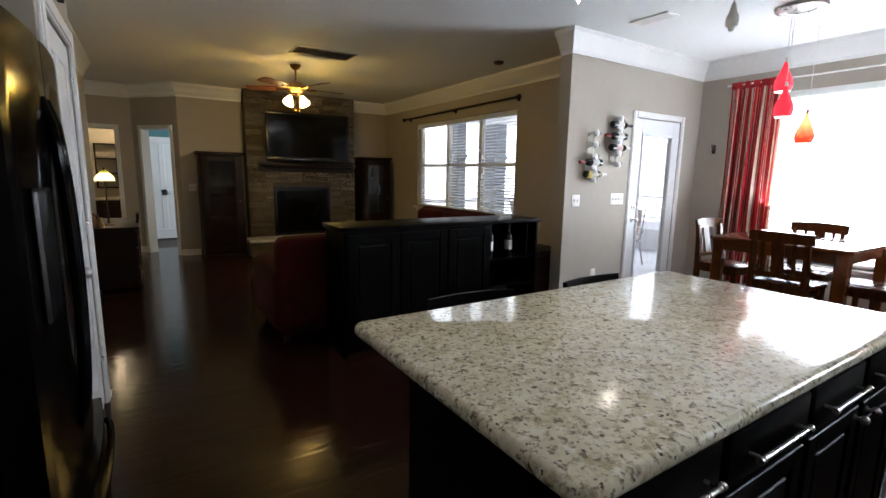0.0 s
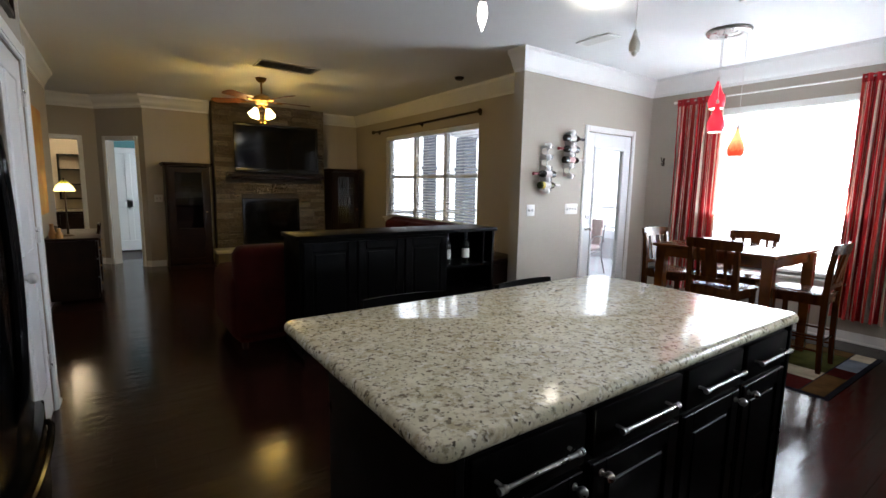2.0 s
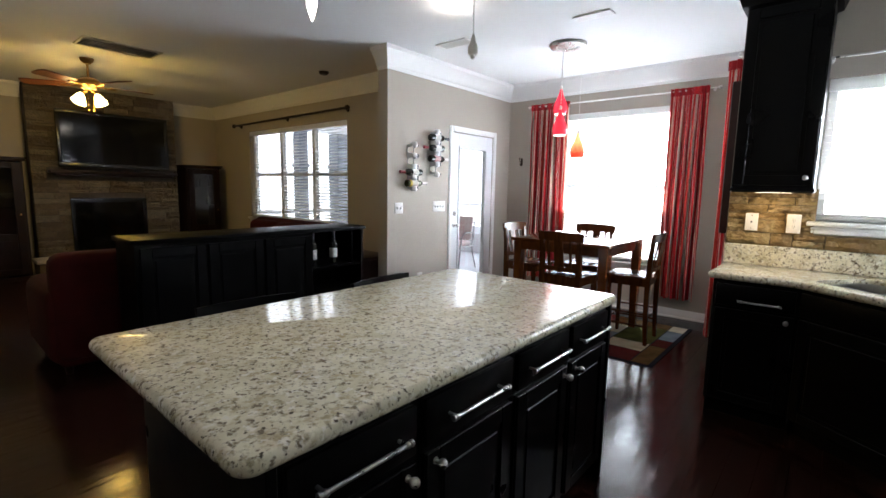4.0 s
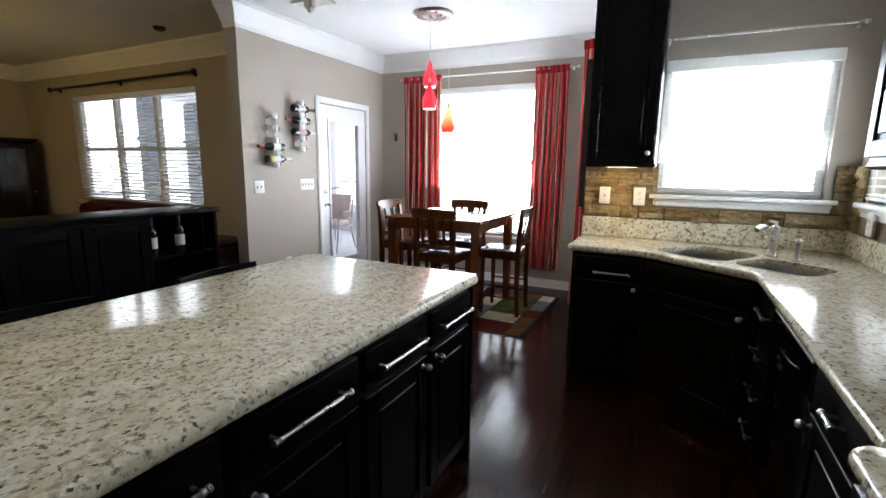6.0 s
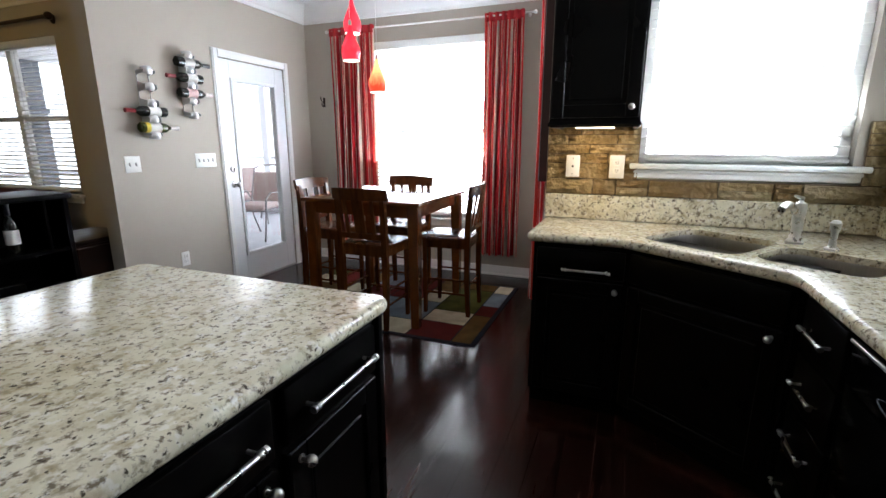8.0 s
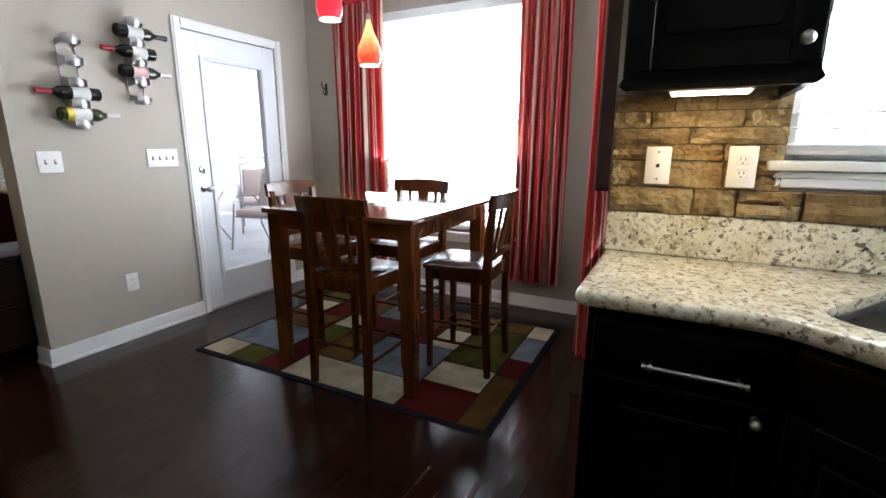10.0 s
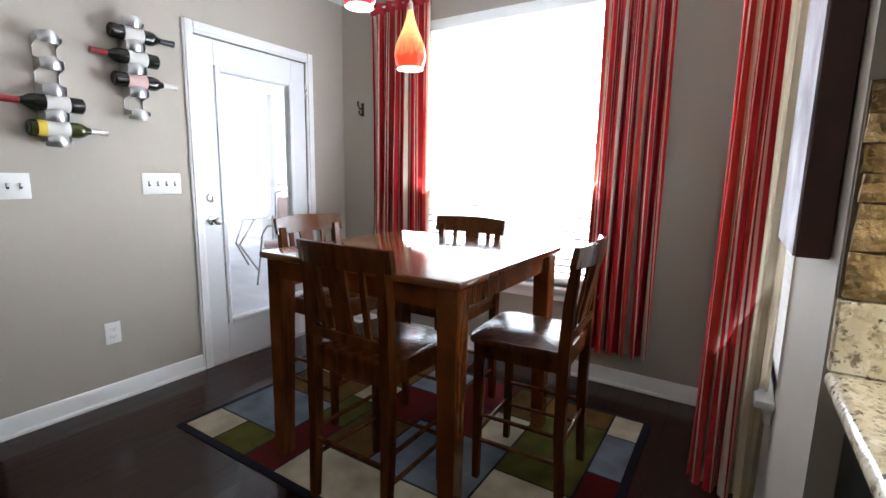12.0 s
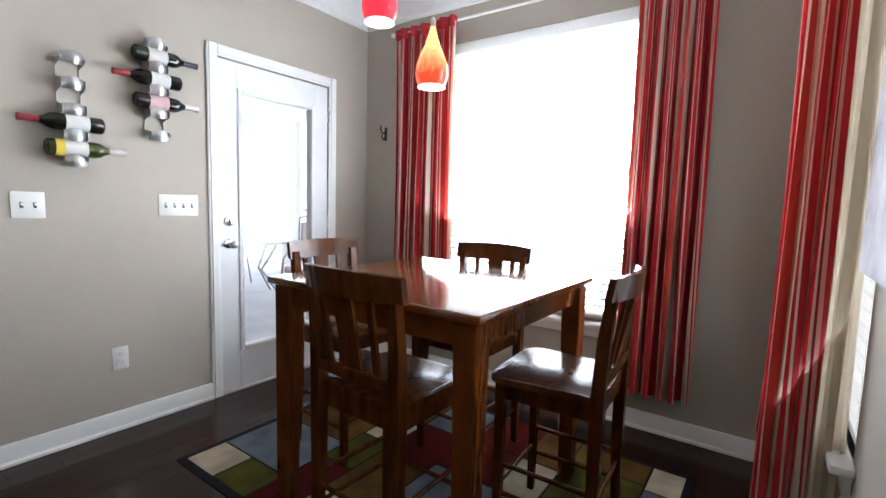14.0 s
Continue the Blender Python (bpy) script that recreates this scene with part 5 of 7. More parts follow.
VENTTAN = mat("aged_vent_enamel", (0.55, 0.50, 0.40), 0.5, base2=(0.48, 0.43, 0.34), scale=5)
vent((1.197, 5.914, H), 0, 0.69, 0.35, 5, "large cream return air grille in the living room ceiling", VENTTAN)
vent((3.14, 3.09, H), 90, 0.36, 0.17, 7, "white ceiling air vent")
vent((3.24, 1.79, H), 90, 0.30, 0.12, 5, "white ceiling air vent above the table end")
g = thing("smoke_detector", "round dark ceiling detector in the living room", "smoke detector", (3.05, 5.05, H))
bm = bmesh.new()
lathe(bm, [(0.0, -0.035), (0.04, -0.035), (0.055, -0.022), (0.06, -0.001), (0, -0.001)])
part("body", bm, BRONZE, g)


# ---------------------------------------------------------------- wine racks and bottles
SILVER = mat("satin_aluminium_band", (0.68, 0.68, 0.68), 0.28, 0.9, base2=(0.60, 0.60, 0.60), scale=12, rough2=0.42)
BOTTLEDARK = mat("dark_bottle_glass", (0.010, 0.012, 0.010), 0.07, base2=(0.016, 0.016, 0.012), scale=4)
BOTTLEGREEN = mat("olive_green_bottle_glass", (0.026, 0.031, 0.007), 0.07, base2=(0.045, 0.052, 0.010), scale=4)
LABELS = mat("white_paper_label", (0.68, 0.66, 0.62), 0.7, base2=(0.60, 0.58, 0.54), scale=14)
LABELY = mat("yellow_paper_label", (0.62, 0.45, 0.04), 0.7, base2=(0.68, 0.52, 0.08), scale=14)
LABELP = mat("pink_paper_label", (0.62, 0.42, 0.40), 0.7, base2=(0.55, 0.36, 0.34), scale=14)
CAPRED = mat("red_foil_capsule", (0.22, 0.012, 0.018), 0.35, base2=(0.26, 0.016, 0.02), scale=9)
CAPDARK = mat("navy_foil_capsule", (0.02, 0.022, 0.03), 0.35)
CAPSILVER = mat("silver_foil_capsule", (0.62, 0.58, 0.56), 0.35, 0.4)


def bottle(m, glass, label_mat, cap_mat, label, extra=None):
    """A wine bottle along its local z, base at the origin."""
    g = thing("wine_bottle", label, "bottle")
    g.matrix_basis = m
    bm = bmesh.new()
    lathe(bm, [(0.0, 0.004), (0.030, 0.0), (0.0365, 0.006), (0.037, 0.02), (0.037, 0.185), (0.033, 0.205), (0.020, 0.225), (0.0145, 0.24), (0.0140, 0.285)], seg=22)
    part("glass_body", bm, glass, g)
    bm = bmesh.new()
    lathe(bm, [(0.0374, 0.06), (0.0376, 0.062), (0.0376, 0.148), (0.0374, 0.15)], seg=22)
    part("paper_label", bm, label_mat, g)
    if extra:
        bm = bmesh.new()
        lathe(bm, [(0.0375, 0.03), (0.0378, 0.031), (0.0378, 0.062), (0.0375, 0.063)], seg=22)
        part("paper_label", bm, extra, g)
    bm = bmesh.new()
    lathe(bm, [(0.0148, 0.235), (0.0150, 0.30), (0.0165, 0.301), (0.0165, 0.312), (0.012, 0.314), (0, 0.314)], seg=18)
    part("capsule", bm, cap_mat, g)
    return g


def rack(x, z_top, cells, label):
    """A wall rack: scalloped side plates and a broad curved saddle between the bottles."""
    g = thing("wine_rack", label, "wine rack", (x, 3.70, z_top), 0, "wall wine racks")
    pitch = 0.115
    prof = []
    for k in range(cells * 20 + 1):
        dz = abs((k / 20 + 0.5) % 1.0 - 0.5) * pitch
        t = min(1.0, max(0.0, (0.036 - dz) / 0.022))
        prof.append((-0.010 - 0.076 * t * t * (3 - 2 * t), -k / 20 * pitch))
    for k in range(cells + 1):
        bm = bmesh.new()
        rows = []
        for i in range(9):
            u = (i / 8 - 0.5) * 0.092
            c = 1 - (u / 0.046) ** 2
            y = -0.060 - 0.036 * c
            rows.append([bm.verts.new((u, y + dy, -k * pitch + dz * h)) for dy, dz, h in ((0.010, 0.020 + 0.010 * c, 1), (0.0, 0.009, 1), (0.0, -0.009, 1), (0.010, -0.020 - 0.008 * c, 1), (0.013, -0.019, 1), (0.003, 0.0, 1), (0.013, 0.019, 1))])
        for r0, r1 in zip(rows, rows[1:]):
            for q in range(7):
                bm.faces.new((r0[q], r0[(q + 1) % 7], r1[(q + 1) % 7], r1[q]))
        bm.faces.new(rows[0][::-1])
        bm.faces.new(rows[-1])
        part("saddle", bm, SILVER, g)
    for s in (-1, 1):
        bm = bmesh.new()
        rows = [[bm.verts.new((s * 0.045 + o, v, z)) for o, v in ((-0.0012, -0.001), (0.0012, -0.001), (0.0012, y), (-0.0012, y))] for y, z in prof]
        for r0, r1 in zip(rows, rows[1:]):
            for q in range(4):
                bm.faces.new((r0[q], r0[(q + 1) % 4], r1[(q + 1) % 4], r1[q]))
        bm.faces.new(rows[0][::-1])
        bm.faces.new(rows[-1])
        part("side_plate", bm, SILVER, g, smooth=False)
    return g


rack(3.165, 1.83, 4, "bent aluminium wall rack holding two wine bottles")
rack(3.525, 1.99, 4, "bent aluminium wall rack holding three wine bottles")


def lying(x, z, way, *more):
    """way 1: neck towards +x."""
    base = pose(x - way * 0.105, 3.65, z, 0, 90 * way, 0)
    return bottle(base @ pose(0, 0, 0, 0, 0, 70), *more)


lying(3.175, 1.83 - 0.115 * 2.5, -1, BOTTLEDARK, LABELS, CAPRED, "dark wine bottle with a red capsule, lying in the rack")
lying(3.165, 1.83 - 0.115 * 3.5, 1, BOTTLEGREEN, LABELS, CAPSILVER, "olive wine bottle with yellow and white labels", LABELY)
lying(3.525, 1.99 - 0.115 * 0.5, 1, BOTTLEDARK, LABELS, CAPDARK, "dark wine bottle with a navy capsule, lying in the rack")
lying(3.535, 1.99 - 0.115 * 1.5, -1, BOTTLEDARK, LABELS, CAPRED, "dark wine bottle with red capsule and white label")
lying(3.525, 1.99 - 0.115 * 2.5, 1, BOTTLEDARK, LABELP, CAPSILVER, "dark wine bottle with a pink label, lying in the rack")

g = thing("wall_hook", "small dark iron double coat hook", "hook", (5.09, 3.49, 1.745), -90)
bm = bmesh.new()
box(bm, (-0.014, -0.006, -0.05), (0.014, 0, 0.05), 0.003)
part("back_plate", bm, BRONZE, g)
for pts in ([(0, -0.004, 0.01), (0, -0.04, 0.0), (0, -0.06, 0.03), (0, -0.06, 0.055)], [(0, -0.004, -0.025), (0, -0.03, -0.045), (0, -0.045, -0.03), (0, -0.045, -0.012)]):
    bm = bmesh.new()
    tube(bm, pts, [0.006, 0.005, 0.005, 0.007])
    part("prong", bm, BRONZE, g)

# canvas on the short wall by the side window
ART = mat("abstract_canvas", (0.10, 0.06, 0.07), 0.6, base2=(0.45, 0.42, 0.45), scale=5, detail=5)
EDGE = mat("dark_mahogany_edge", (0.035, 0.010, 0.008), 0.4, base2=(0.06, 0.016, 0.012), scale=8)
g = thing("wall_canvas", "abstract grey and red canvas with dark edges", "picture", (3.80, 0.776, 1.10), 180)
bm = bmesh.new()
box(bm, (0, -0.056, 0), (0.38, -0.002, 1.05), 0.002)
part("stretcher", bm, EDGE, g)
bm = bmesh.new()
box(bm, (0.002, -0.061, 0.002), (0.378, -0.0565, 1.048))
part("canvas", bm, ART, g)


# ---------------------------------------------------------------- living room
def bar_console():
    g = thing("bar_console", "long black wooden bar console with an open bottle niche", "console", (0.60, 3.76, 0))
    w, d, h = 1.97, 0.40, 1.00
    bm = bmesh.new()
    box(bm, (-0.02, -0.02, h - 0.035), (w + 0.02, d + 0.02, h), 0.006, 2)
    part("top", bm, BLACKWOOD, g, "glossy black top")
    bm = bmesh.new()
    box(bm, (0, 0.0, 0.06), (1.39, d, h - 0.035))
    part("body", bm, BLACKWOOD, g, smooth=False)
    bm = bmesh.new()
    box(bm, (0.03, 0.03, 0), (w - 0.03, d - 0.02, 0.06))
    part("plinth", bm, BLACKWOOD, g, smooth=False)
    for u0, u1 in ((0.03, 0.46), (0.48, 0.91), (0.93, 1.37)):
        framed(g, BLACKWOOD, u0, u1, 0.09, h - 0.06, stile=0.07)
    for name, lo, hi in (("side_panel", (w - 0.03, 0, 0.06), (w, d, h - 0.035)), ("back_panel", (1.39, d - 0.02, 0.06), (w - 0.03, d, h - 0.035)), ("niche_floor", (1.39, 0, 0.06), (w - 0.03, d - 0.02, 0.10)),
                         ("shelf", (1.39, 0.01, 0.62), (w - 0.03, d - 0.02, 0.645)), ("shelf", (1.39, 0.01, 0.36), (w - 0.03, d - 0.02, 0.385)), ("divider", (1.83, 0.005, 0.645), (1.845, d - 0.02, h - 0.035))):
        bm = bmesh.new()
        box(bm, lo, hi, 0.002)
        part(name, bm, BLACKWOOD, g)
    for u, m, lab in ((1.455, BOTTLEDARK, "dark wine bottle with a white label, standing in the console"), (1.685, BOTTLEDARK, "dark wine bottle with a white label, standing in the console")):
        bottle(pose(0.60 + u, 3.76 + 0.10, 0.645, 0, 0, 40), m, LABELS, CAPDARK, lab)
    for u in (1.89, 1.935):
        gg = thing("wine_glass", "clear wine glass standing in the console niche", "glass", (0.60 + u, 3.90, 0.645))
        bm = bmesh.new()
        lathe(bm, [(0.0, 0.002), (0.030, 0.002), (0.004, 0.01), (0.004, 0.08), (0.022, 0.10), (0.032, 0.14), (0.027, 0.20)], seg=16)
        part("bowl", bm, GLASS, gg)


bar_console()


def sofa(at, turn, w, label, cushions=2):
    """A sofa that faces local -y; the origin is at the middle of its back, on the floor."""
    g = thing("sofa", label, "sofa", at, turn)
    d, ah = 0.92, 0.64

    def pad(name, lo, hi, r=0.06):
        bm = bmesh.new()
        box(bm, lo, hi, r, 4)
        rng = random.Random(len(name) + int(lo[0] * 100))
        for v in bm.verts:
            v.co += Vector((rng.uniform(-1, 1), rng.uniform(-1, 1), rng.uniform(-1, 1))) * 0.004
        return part(name, bm, REDFAB, g)

    pad("base", (-w / 2 + 0.05, -d + 0.04, 0.06), (w / 2 - 0.05, -0.06, 0.30), 0.03)
    pad("backrest", (-w / 2 + 0.03, -0.24, 0.10), (w / 2 - 0.03, 0.0, 0.88), 0.09)
    for s in (-1, 1):
        x0, x1 = sorted((s * w / 2, s * (w / 2 - 0.22)))
        pad("armrest", (x0, -d, 0.07), (x1, -0.05, ah), 0.09)
    iw = (w - 0.46) / cushions
    for k in range(cushions):
        pad("seat_cushion", (-w / 2 + 0.23 + k * iw + 0.005, -d + 0.01, 0.30), (-w / 2 + 0.23 + (k + 1) * iw - 0.005, -0.22, 0.47), 0.05)
        pad("back_cushion", (-w / 2 + 0.24 + k * iw, -0.42, 0.45), (-w / 2 + 0.22 + (k + 1) * iw, -0.20, 0.86), 0.08)
    for sx in (-1, 1):
        for y in (-d + 0.08, -0.10):
            bm = bmesh.new()
            rod(bm, (sx * (w / 2 - 0.1), y, 0), (sx * (w / 2 - 0.1), y, 0.08), 0.02, 0.03)
            part("foot", bm, DARKWOOD, g)


sofa((1.30, 4.21, 0), 180, 2.20, "dark red fabric sofa standing behind the bar console", 3)
sofa((3.45, 6.30, 0), -90, 1.9, "dark red fabric loveseat under the living room window", 2)
g = thing("end_table", "dark wooden end table with drawers beside the console", "table", (2.60, 3.88, 0))
bm = bmesh.new()
box(bm, (0.0, 0.0, 0.61), (0.50, 0.50, 0.645), 0.006, 2)
part("top", bm, DARKWOOD, g)
bm = bmesh.new()
box(bm, (0.02, 0.02, 0.10), (0.48, 0.48, 0.61), 0.003)
part("body", bm, DARKWOOD, g)
for z in (0.13, 0.37):
    bm = bmesh.new()
    box(bm, (0.04, 0.005, z), (0.46, 0.02, z + 0.22), 0.004)
    part("drawer", bm, DARKWOOD, g)
for x in (0.03, 0.43):
    for y in (0.03, 0.43):
        bm = bmesh.new()
        box(bm, (x, y, 0), (x + 0.04, y + 0.04, 0.10))
        part("leg", bm, DARKWOOD, g)


# fireplace
def fireplace():
    g = thing("fireplace", "stacked stone chimney breast with a black firebox and stone hearth", "fireplace", (1.79, 9.13, 0))
    bm = bmesh.new()
    y0 = -0.22
    for lo, hi in (((-0.95, y0, 0), (-0.52, 0, H)), ((0.43, y0, 0), (0.95, 0, H)), ((-0.52, y0, 1.11), (0.43, 0, H)), ((-0.52, y0, 0), (0.43, 0, 0.29))):
        box(bm, lo, hi)
    part("chimney_core", bm, mat("dark_mortar", (0.06, 0.05, 0.04), 0.9, base2=(0.09, 0.075, 0.06), scale=20, bump=0.4), g, smooth=False)
    bm = bmesh.new()
    for lo, hi in (((-0.52, -0.03, 0.29), (0.43, -0.01, 1.11)), ((-0.52, y0, 0.29), (-0.50, -0.03, 1.11)), ((0.41, y0, 0.29), (0.43, -0.03, 1.11)), ((-0.50, y0, 1.09), (0.41, -0.03, 1.11))):
        box(bm, lo, hi)
    part("firebox", bm, BLACKPLASTIC, g, "black metal firebox")
    bm = bmesh.new()
    for lo, hi in (((-0.54, -0.285, 0.285), (-0.49, -0.245, 1.13)), ((0.40, -0.285, 0.285), (0.45, -0.245, 1.13)), ((-0.49, -0.285, 1.07), (0.40, -0.245, 1.13)), ((-0.49, -0.285, 0.285), (0.40, -0.245, 0.33))):
        box(bm, lo, hi, 0.004)
    part("surround", bm, BLACKPLASTIC, g, "black metal frame")
    bm = bmesh.new()
    box(bm, (-0.49, -0.262, 0.33), (0.40, -0.256, 1.07))
    part("screen", bm, mat("smoked_fire_glass", (0.004, 0.004, 0.004), 0.08), g, "smoked glass screen")
    bm = bmesh.new()
    box(bm, (-1.01, -0.66, 0.0), (0.93, -0.27, 0.235))
    part("hearth_base", bm, mat("hearth_stone", (0.10, 0.08, 0.06), 0.8, base2=(0.15, 0.12, 0.09), scale=9, bump=0.6, bump_scale=25), g)
    bm = bmesh.new()
    box(bm, (-1.04, -0.69, 0.236), (0.96, -0.27, 0.285), 0.008, 2)
    part("hearth_slab", bm, mat("pale_limestone", (0.46, 0.43, 0.37), 0.6, base2=(0.54, 0.50, 0.44), scale=6, bump=0.2), g, "pale limestone slab")
    bm = bmesh.new()
    box(bm, (-0.77, -0.44, 1.495), (0.89, -0.27, 1.54), 0.006, 2)
    box(bm, (-0.71, -0.38, 1.46), (0.83, -0.27, 1.495), 0.006)
    part("mantel", bm, DARKWOOD, g, "dark wooden mantel shelf")
    return g


FIRE = fireplace()
g = thing("television", "large black flat-screen television above the mantel", "television", (1.86, 8.79, 1.585))
bm = bmesh.new()
for lo, hi in (((-0.72, -0.03, 0.0), (0.72, 0.03, 0.06)), ((-0.72, -0.03, 0.775), (0.72, 0.03, 0.82)), ((-0.72, -0.03, 0.06), (-0.675, 0.03, 0.775)), ((0.675, -0.03, 0.06), (0.72, 0.03, 0.775))):
    box(bm, lo, hi, 0.005, 2)
part("bezel", bm, BLACKPLASTIC, g)
bm = bmesh.new()
box(bm, (-0.675, -0.018, 0.06), (0.675, 0.028, 0.775))
part("screen", bm, mat("dark_screen", (0.003, 0.003, 0.004), 0.09, base2=(0.004, 0.004, 0.005), scale=2, spec=0.4), g, "dark switched-off screen")
bm = bmesh.new()
box(bm, (-0.25, 0.03, 0.2), (0.25, 0.075, 0.6))
part("wall_bracket", bm, BRONZE, g)


def display_cabinet(x0, w, h, label):
    g = thing("display_cabinet", label, "cabinet", (x0, 8.66, 0), 0, "display cabinets by the fireplace")
    d = 0.46
    for name, lo, hi in (("side_panel", (0, 0, 0.06), (0.03, d, h - 0.05)), ("side_panel", (w - 0.03, 0, 0.06), (w, d, h - 0.05)), ("back_panel", (0.03, d - 0.02, 0.06), (w - 0.03, d, h - 0.05)),
                         ("plinth", (-0.01, -0.01, 0), (w + 0.01, d, 0.06)), ("lower_body", (0.03, 0.02, 0.06), (w - 0.03, d - 0.02, 0.62)), ("shelf", (0.03, 0.04, 1.0), (w - 0.03, d - 0.02, 1.015)), ("shelf", (0.03, 0.04, 1.32), (w - 0.03, d - 0.02, 1.335))):
        bm = bmesh.new()
        box(bm, lo, hi, 0.003)
        part(name, bm, GLASS if name == "shelf" else DARKWOOD, g)
    bm = bmesh.new()
    box(bm, (-0.03, -0.03, h - 0.05), (w + 0.03, d, h - 0.02), 0.006, 2)
    box(bm, (-0.045, -0.045, h - 0.02), (w + 0.045, d, h), 0.006, 2)
    part("cornice", bm, DARKWOOD, g)
    bm = bmesh.new()
    for lo, hi in (((0.02, 0.09), (0.12, h - 0.07)), ((w - 0.12, 0.09), (w - 0.02, h - 0.07)), ((0.12, 0.09), (w - 0.12, 0.17)), ((0.12, h - 0.15), (w - 0.12, h - 0.07)), ((0.12, 0.56), (w - 0.12, 0.66))):
        box(bm, (lo[0], -0.022, lo[1]), (hi[0], 0.0, hi[1]), 0.004)
    dr = part("door", bm, DARKWOOD, g, "glazed wooden door")
    bm = bmesh.new()
    box(bm, (0.12, -0.012, 0.66), (w - 0.12, -0.008, h - 0.15))
    p = part("pane", bm, GLASS, dr)
    p.visible_shadow = False
    bm = bmesh.new()
    box(bm, (0.12, -0.014, 0.17), (w - 0.12, -0.002, 0.56), 0.004)
    part("panel", bm, DARKWOOD, dr)
    bm = bmesh.new()
    rod(bm, (w - 0.07, -0.022, 0.92), (w - 0.07, -0.045, 0.92), 0.006)
    ball(bm, (w - 0.07, -0.05, 0.92), 0.012)
    part("handle", bm, BRASS, dr)
    return g


display_cabinet(0.11, 0.62, 1.69, "dark wooden display cabinet with a tall glass door")
display_cabinet(2.80, 0.56, 1.69, "dark wooden glazed cabinet with glassware, by the fireplace")
for x, z in ((2.96, 1.335), (3.12, 1.335), (3.22, 1.015), (3.00, 1.015), (0.30, 1.335), (0.46, 1.015)):
    g = thing("glass_vase", "small pale glass vase on the cabinet shelf", "vase", (x, 8.86, z))
    bm = bmesh.new()
    lathe(bm, [(0.0, 0.0), (0.028, 0.0), (0.04, 0.05), (0.03, 0.11), (0.018, 0.14), (0.025, 0.16)], seg=16)
    part("vase_body", bm, GLASS, g)


# ceiling fan
def ceiling_fan():
    g = thing("ceiling_fan", "brass ceiling fan with dark wooden blades and four lit shades", "ceiling fan", (1.10, 6.72, H))
    bm = bmesh.new()
    lathe(bm, [(0.0, -0.06), (0.03, -0.06), (0.06, -0.03), (0.07, -0.001), (0, -0.001)])
    part("canopy", bm, BRASS, g)
    bm = bmesh.new()
    rod(bm, (0, 0, -0.06), (0, 0, -0.22), 0.012)
    part("down_rod", bm, BRASS, g)
    bm = bmesh.new()
    lathe(bm, [(0.02, -0.20), (0.07, -0.215), (0.115, -0.245), (0.12, -0.29), (0.09, -0.325), (0.05, -0.345), (0, -0.345)], seg=28)
    part("motor", bm, BRASS, g)
    for k in range(5):
        ang = 2 * math.pi * k / 5 + 0.02
        c, s = math.cos(ang), math.sin(ang)
        bm = bmesh.new()
        prism(bm, rounded([(0.20, -0.055), (0.64, -0.075), (0.64, 0.075), (0.20, 0.055)], [0.02, 0.06, 0.06, 0.02]), -0.004, 0.004)
        for v in bm.verts:
            x, y, z = v.co
            z += y * 0.21
            v.co = Vector((x * c - y * s, x * s + y * c, z - 0.285))
        bl = part("blade", bm, mat("cherry_fan_blade", (0.10, 0.030, 0.014), 0.35, base2=(0.15, 0.05, 0.02), scale=7), g) if k == 0 else part("blade", bm, bpy.data.materials["cherry_fan_blade"], g)
        bm = bmesh.new()
        tube(bm, [(0.10 * c, 0.10 * s, -0.29), (0.17 * c, 0.17 * s, -0.30), (0.26 * c, 0.26 * s, -0.292)], [0.012, 0.010, 0.016])
        part("blade_arm", bm, BRASS, g)
    SHADE = mat("lit_frosted_shade", (0.95, 0.85, 0.65), 0.4, emit=(1.0, 0.74, 0.32), emit_strength=13.0)
    for k in range(4):
        ang = 2 * math.pi * k / 4 + 0.5
        c, s = math.cos(ang), math.sin(ang)
        bm = bmesh.new()
        tube(bm, [(0.03 * c, 0.03 * s, -0.35), (0.08 * c, 0.08 * s, -0.37), (0.10 * c, 0.10 * s, -0.40)], 0.010)
        part("lamp_arm", bm, BRASS, g)
        bm = bmesh.new()
        m = Matrix.Translation((0.10 * c, 0.10 * s, -0.395)) @ Matrix.Rotation(ang, 4, "Z") @ Matrix.Rotation(radians(-28), 4, "Y")
        lathe(bm, [(0.020, 0.0), (0.030, -0.015), (0.044, -0.05), (0.056, -0.085), (0.064, -0.10)], seg=18, m=m)
        sh = part("shade", bm, SHADE, g, "glowing frosted glass shade")
        sh.visible_shadow = False
    for x in (-0.02, 0.03):
        bm = bmesh.new()
        rod(bm, (x, -0.02, -0.345), (x, -0.02, -0.56), 0.0018, seg=5)
        ball(bm, (x, -0.02, -0.57), 0.010, 8, 6)
        part("pull_chain", bm, BRASS, g)


ceiling_fan()


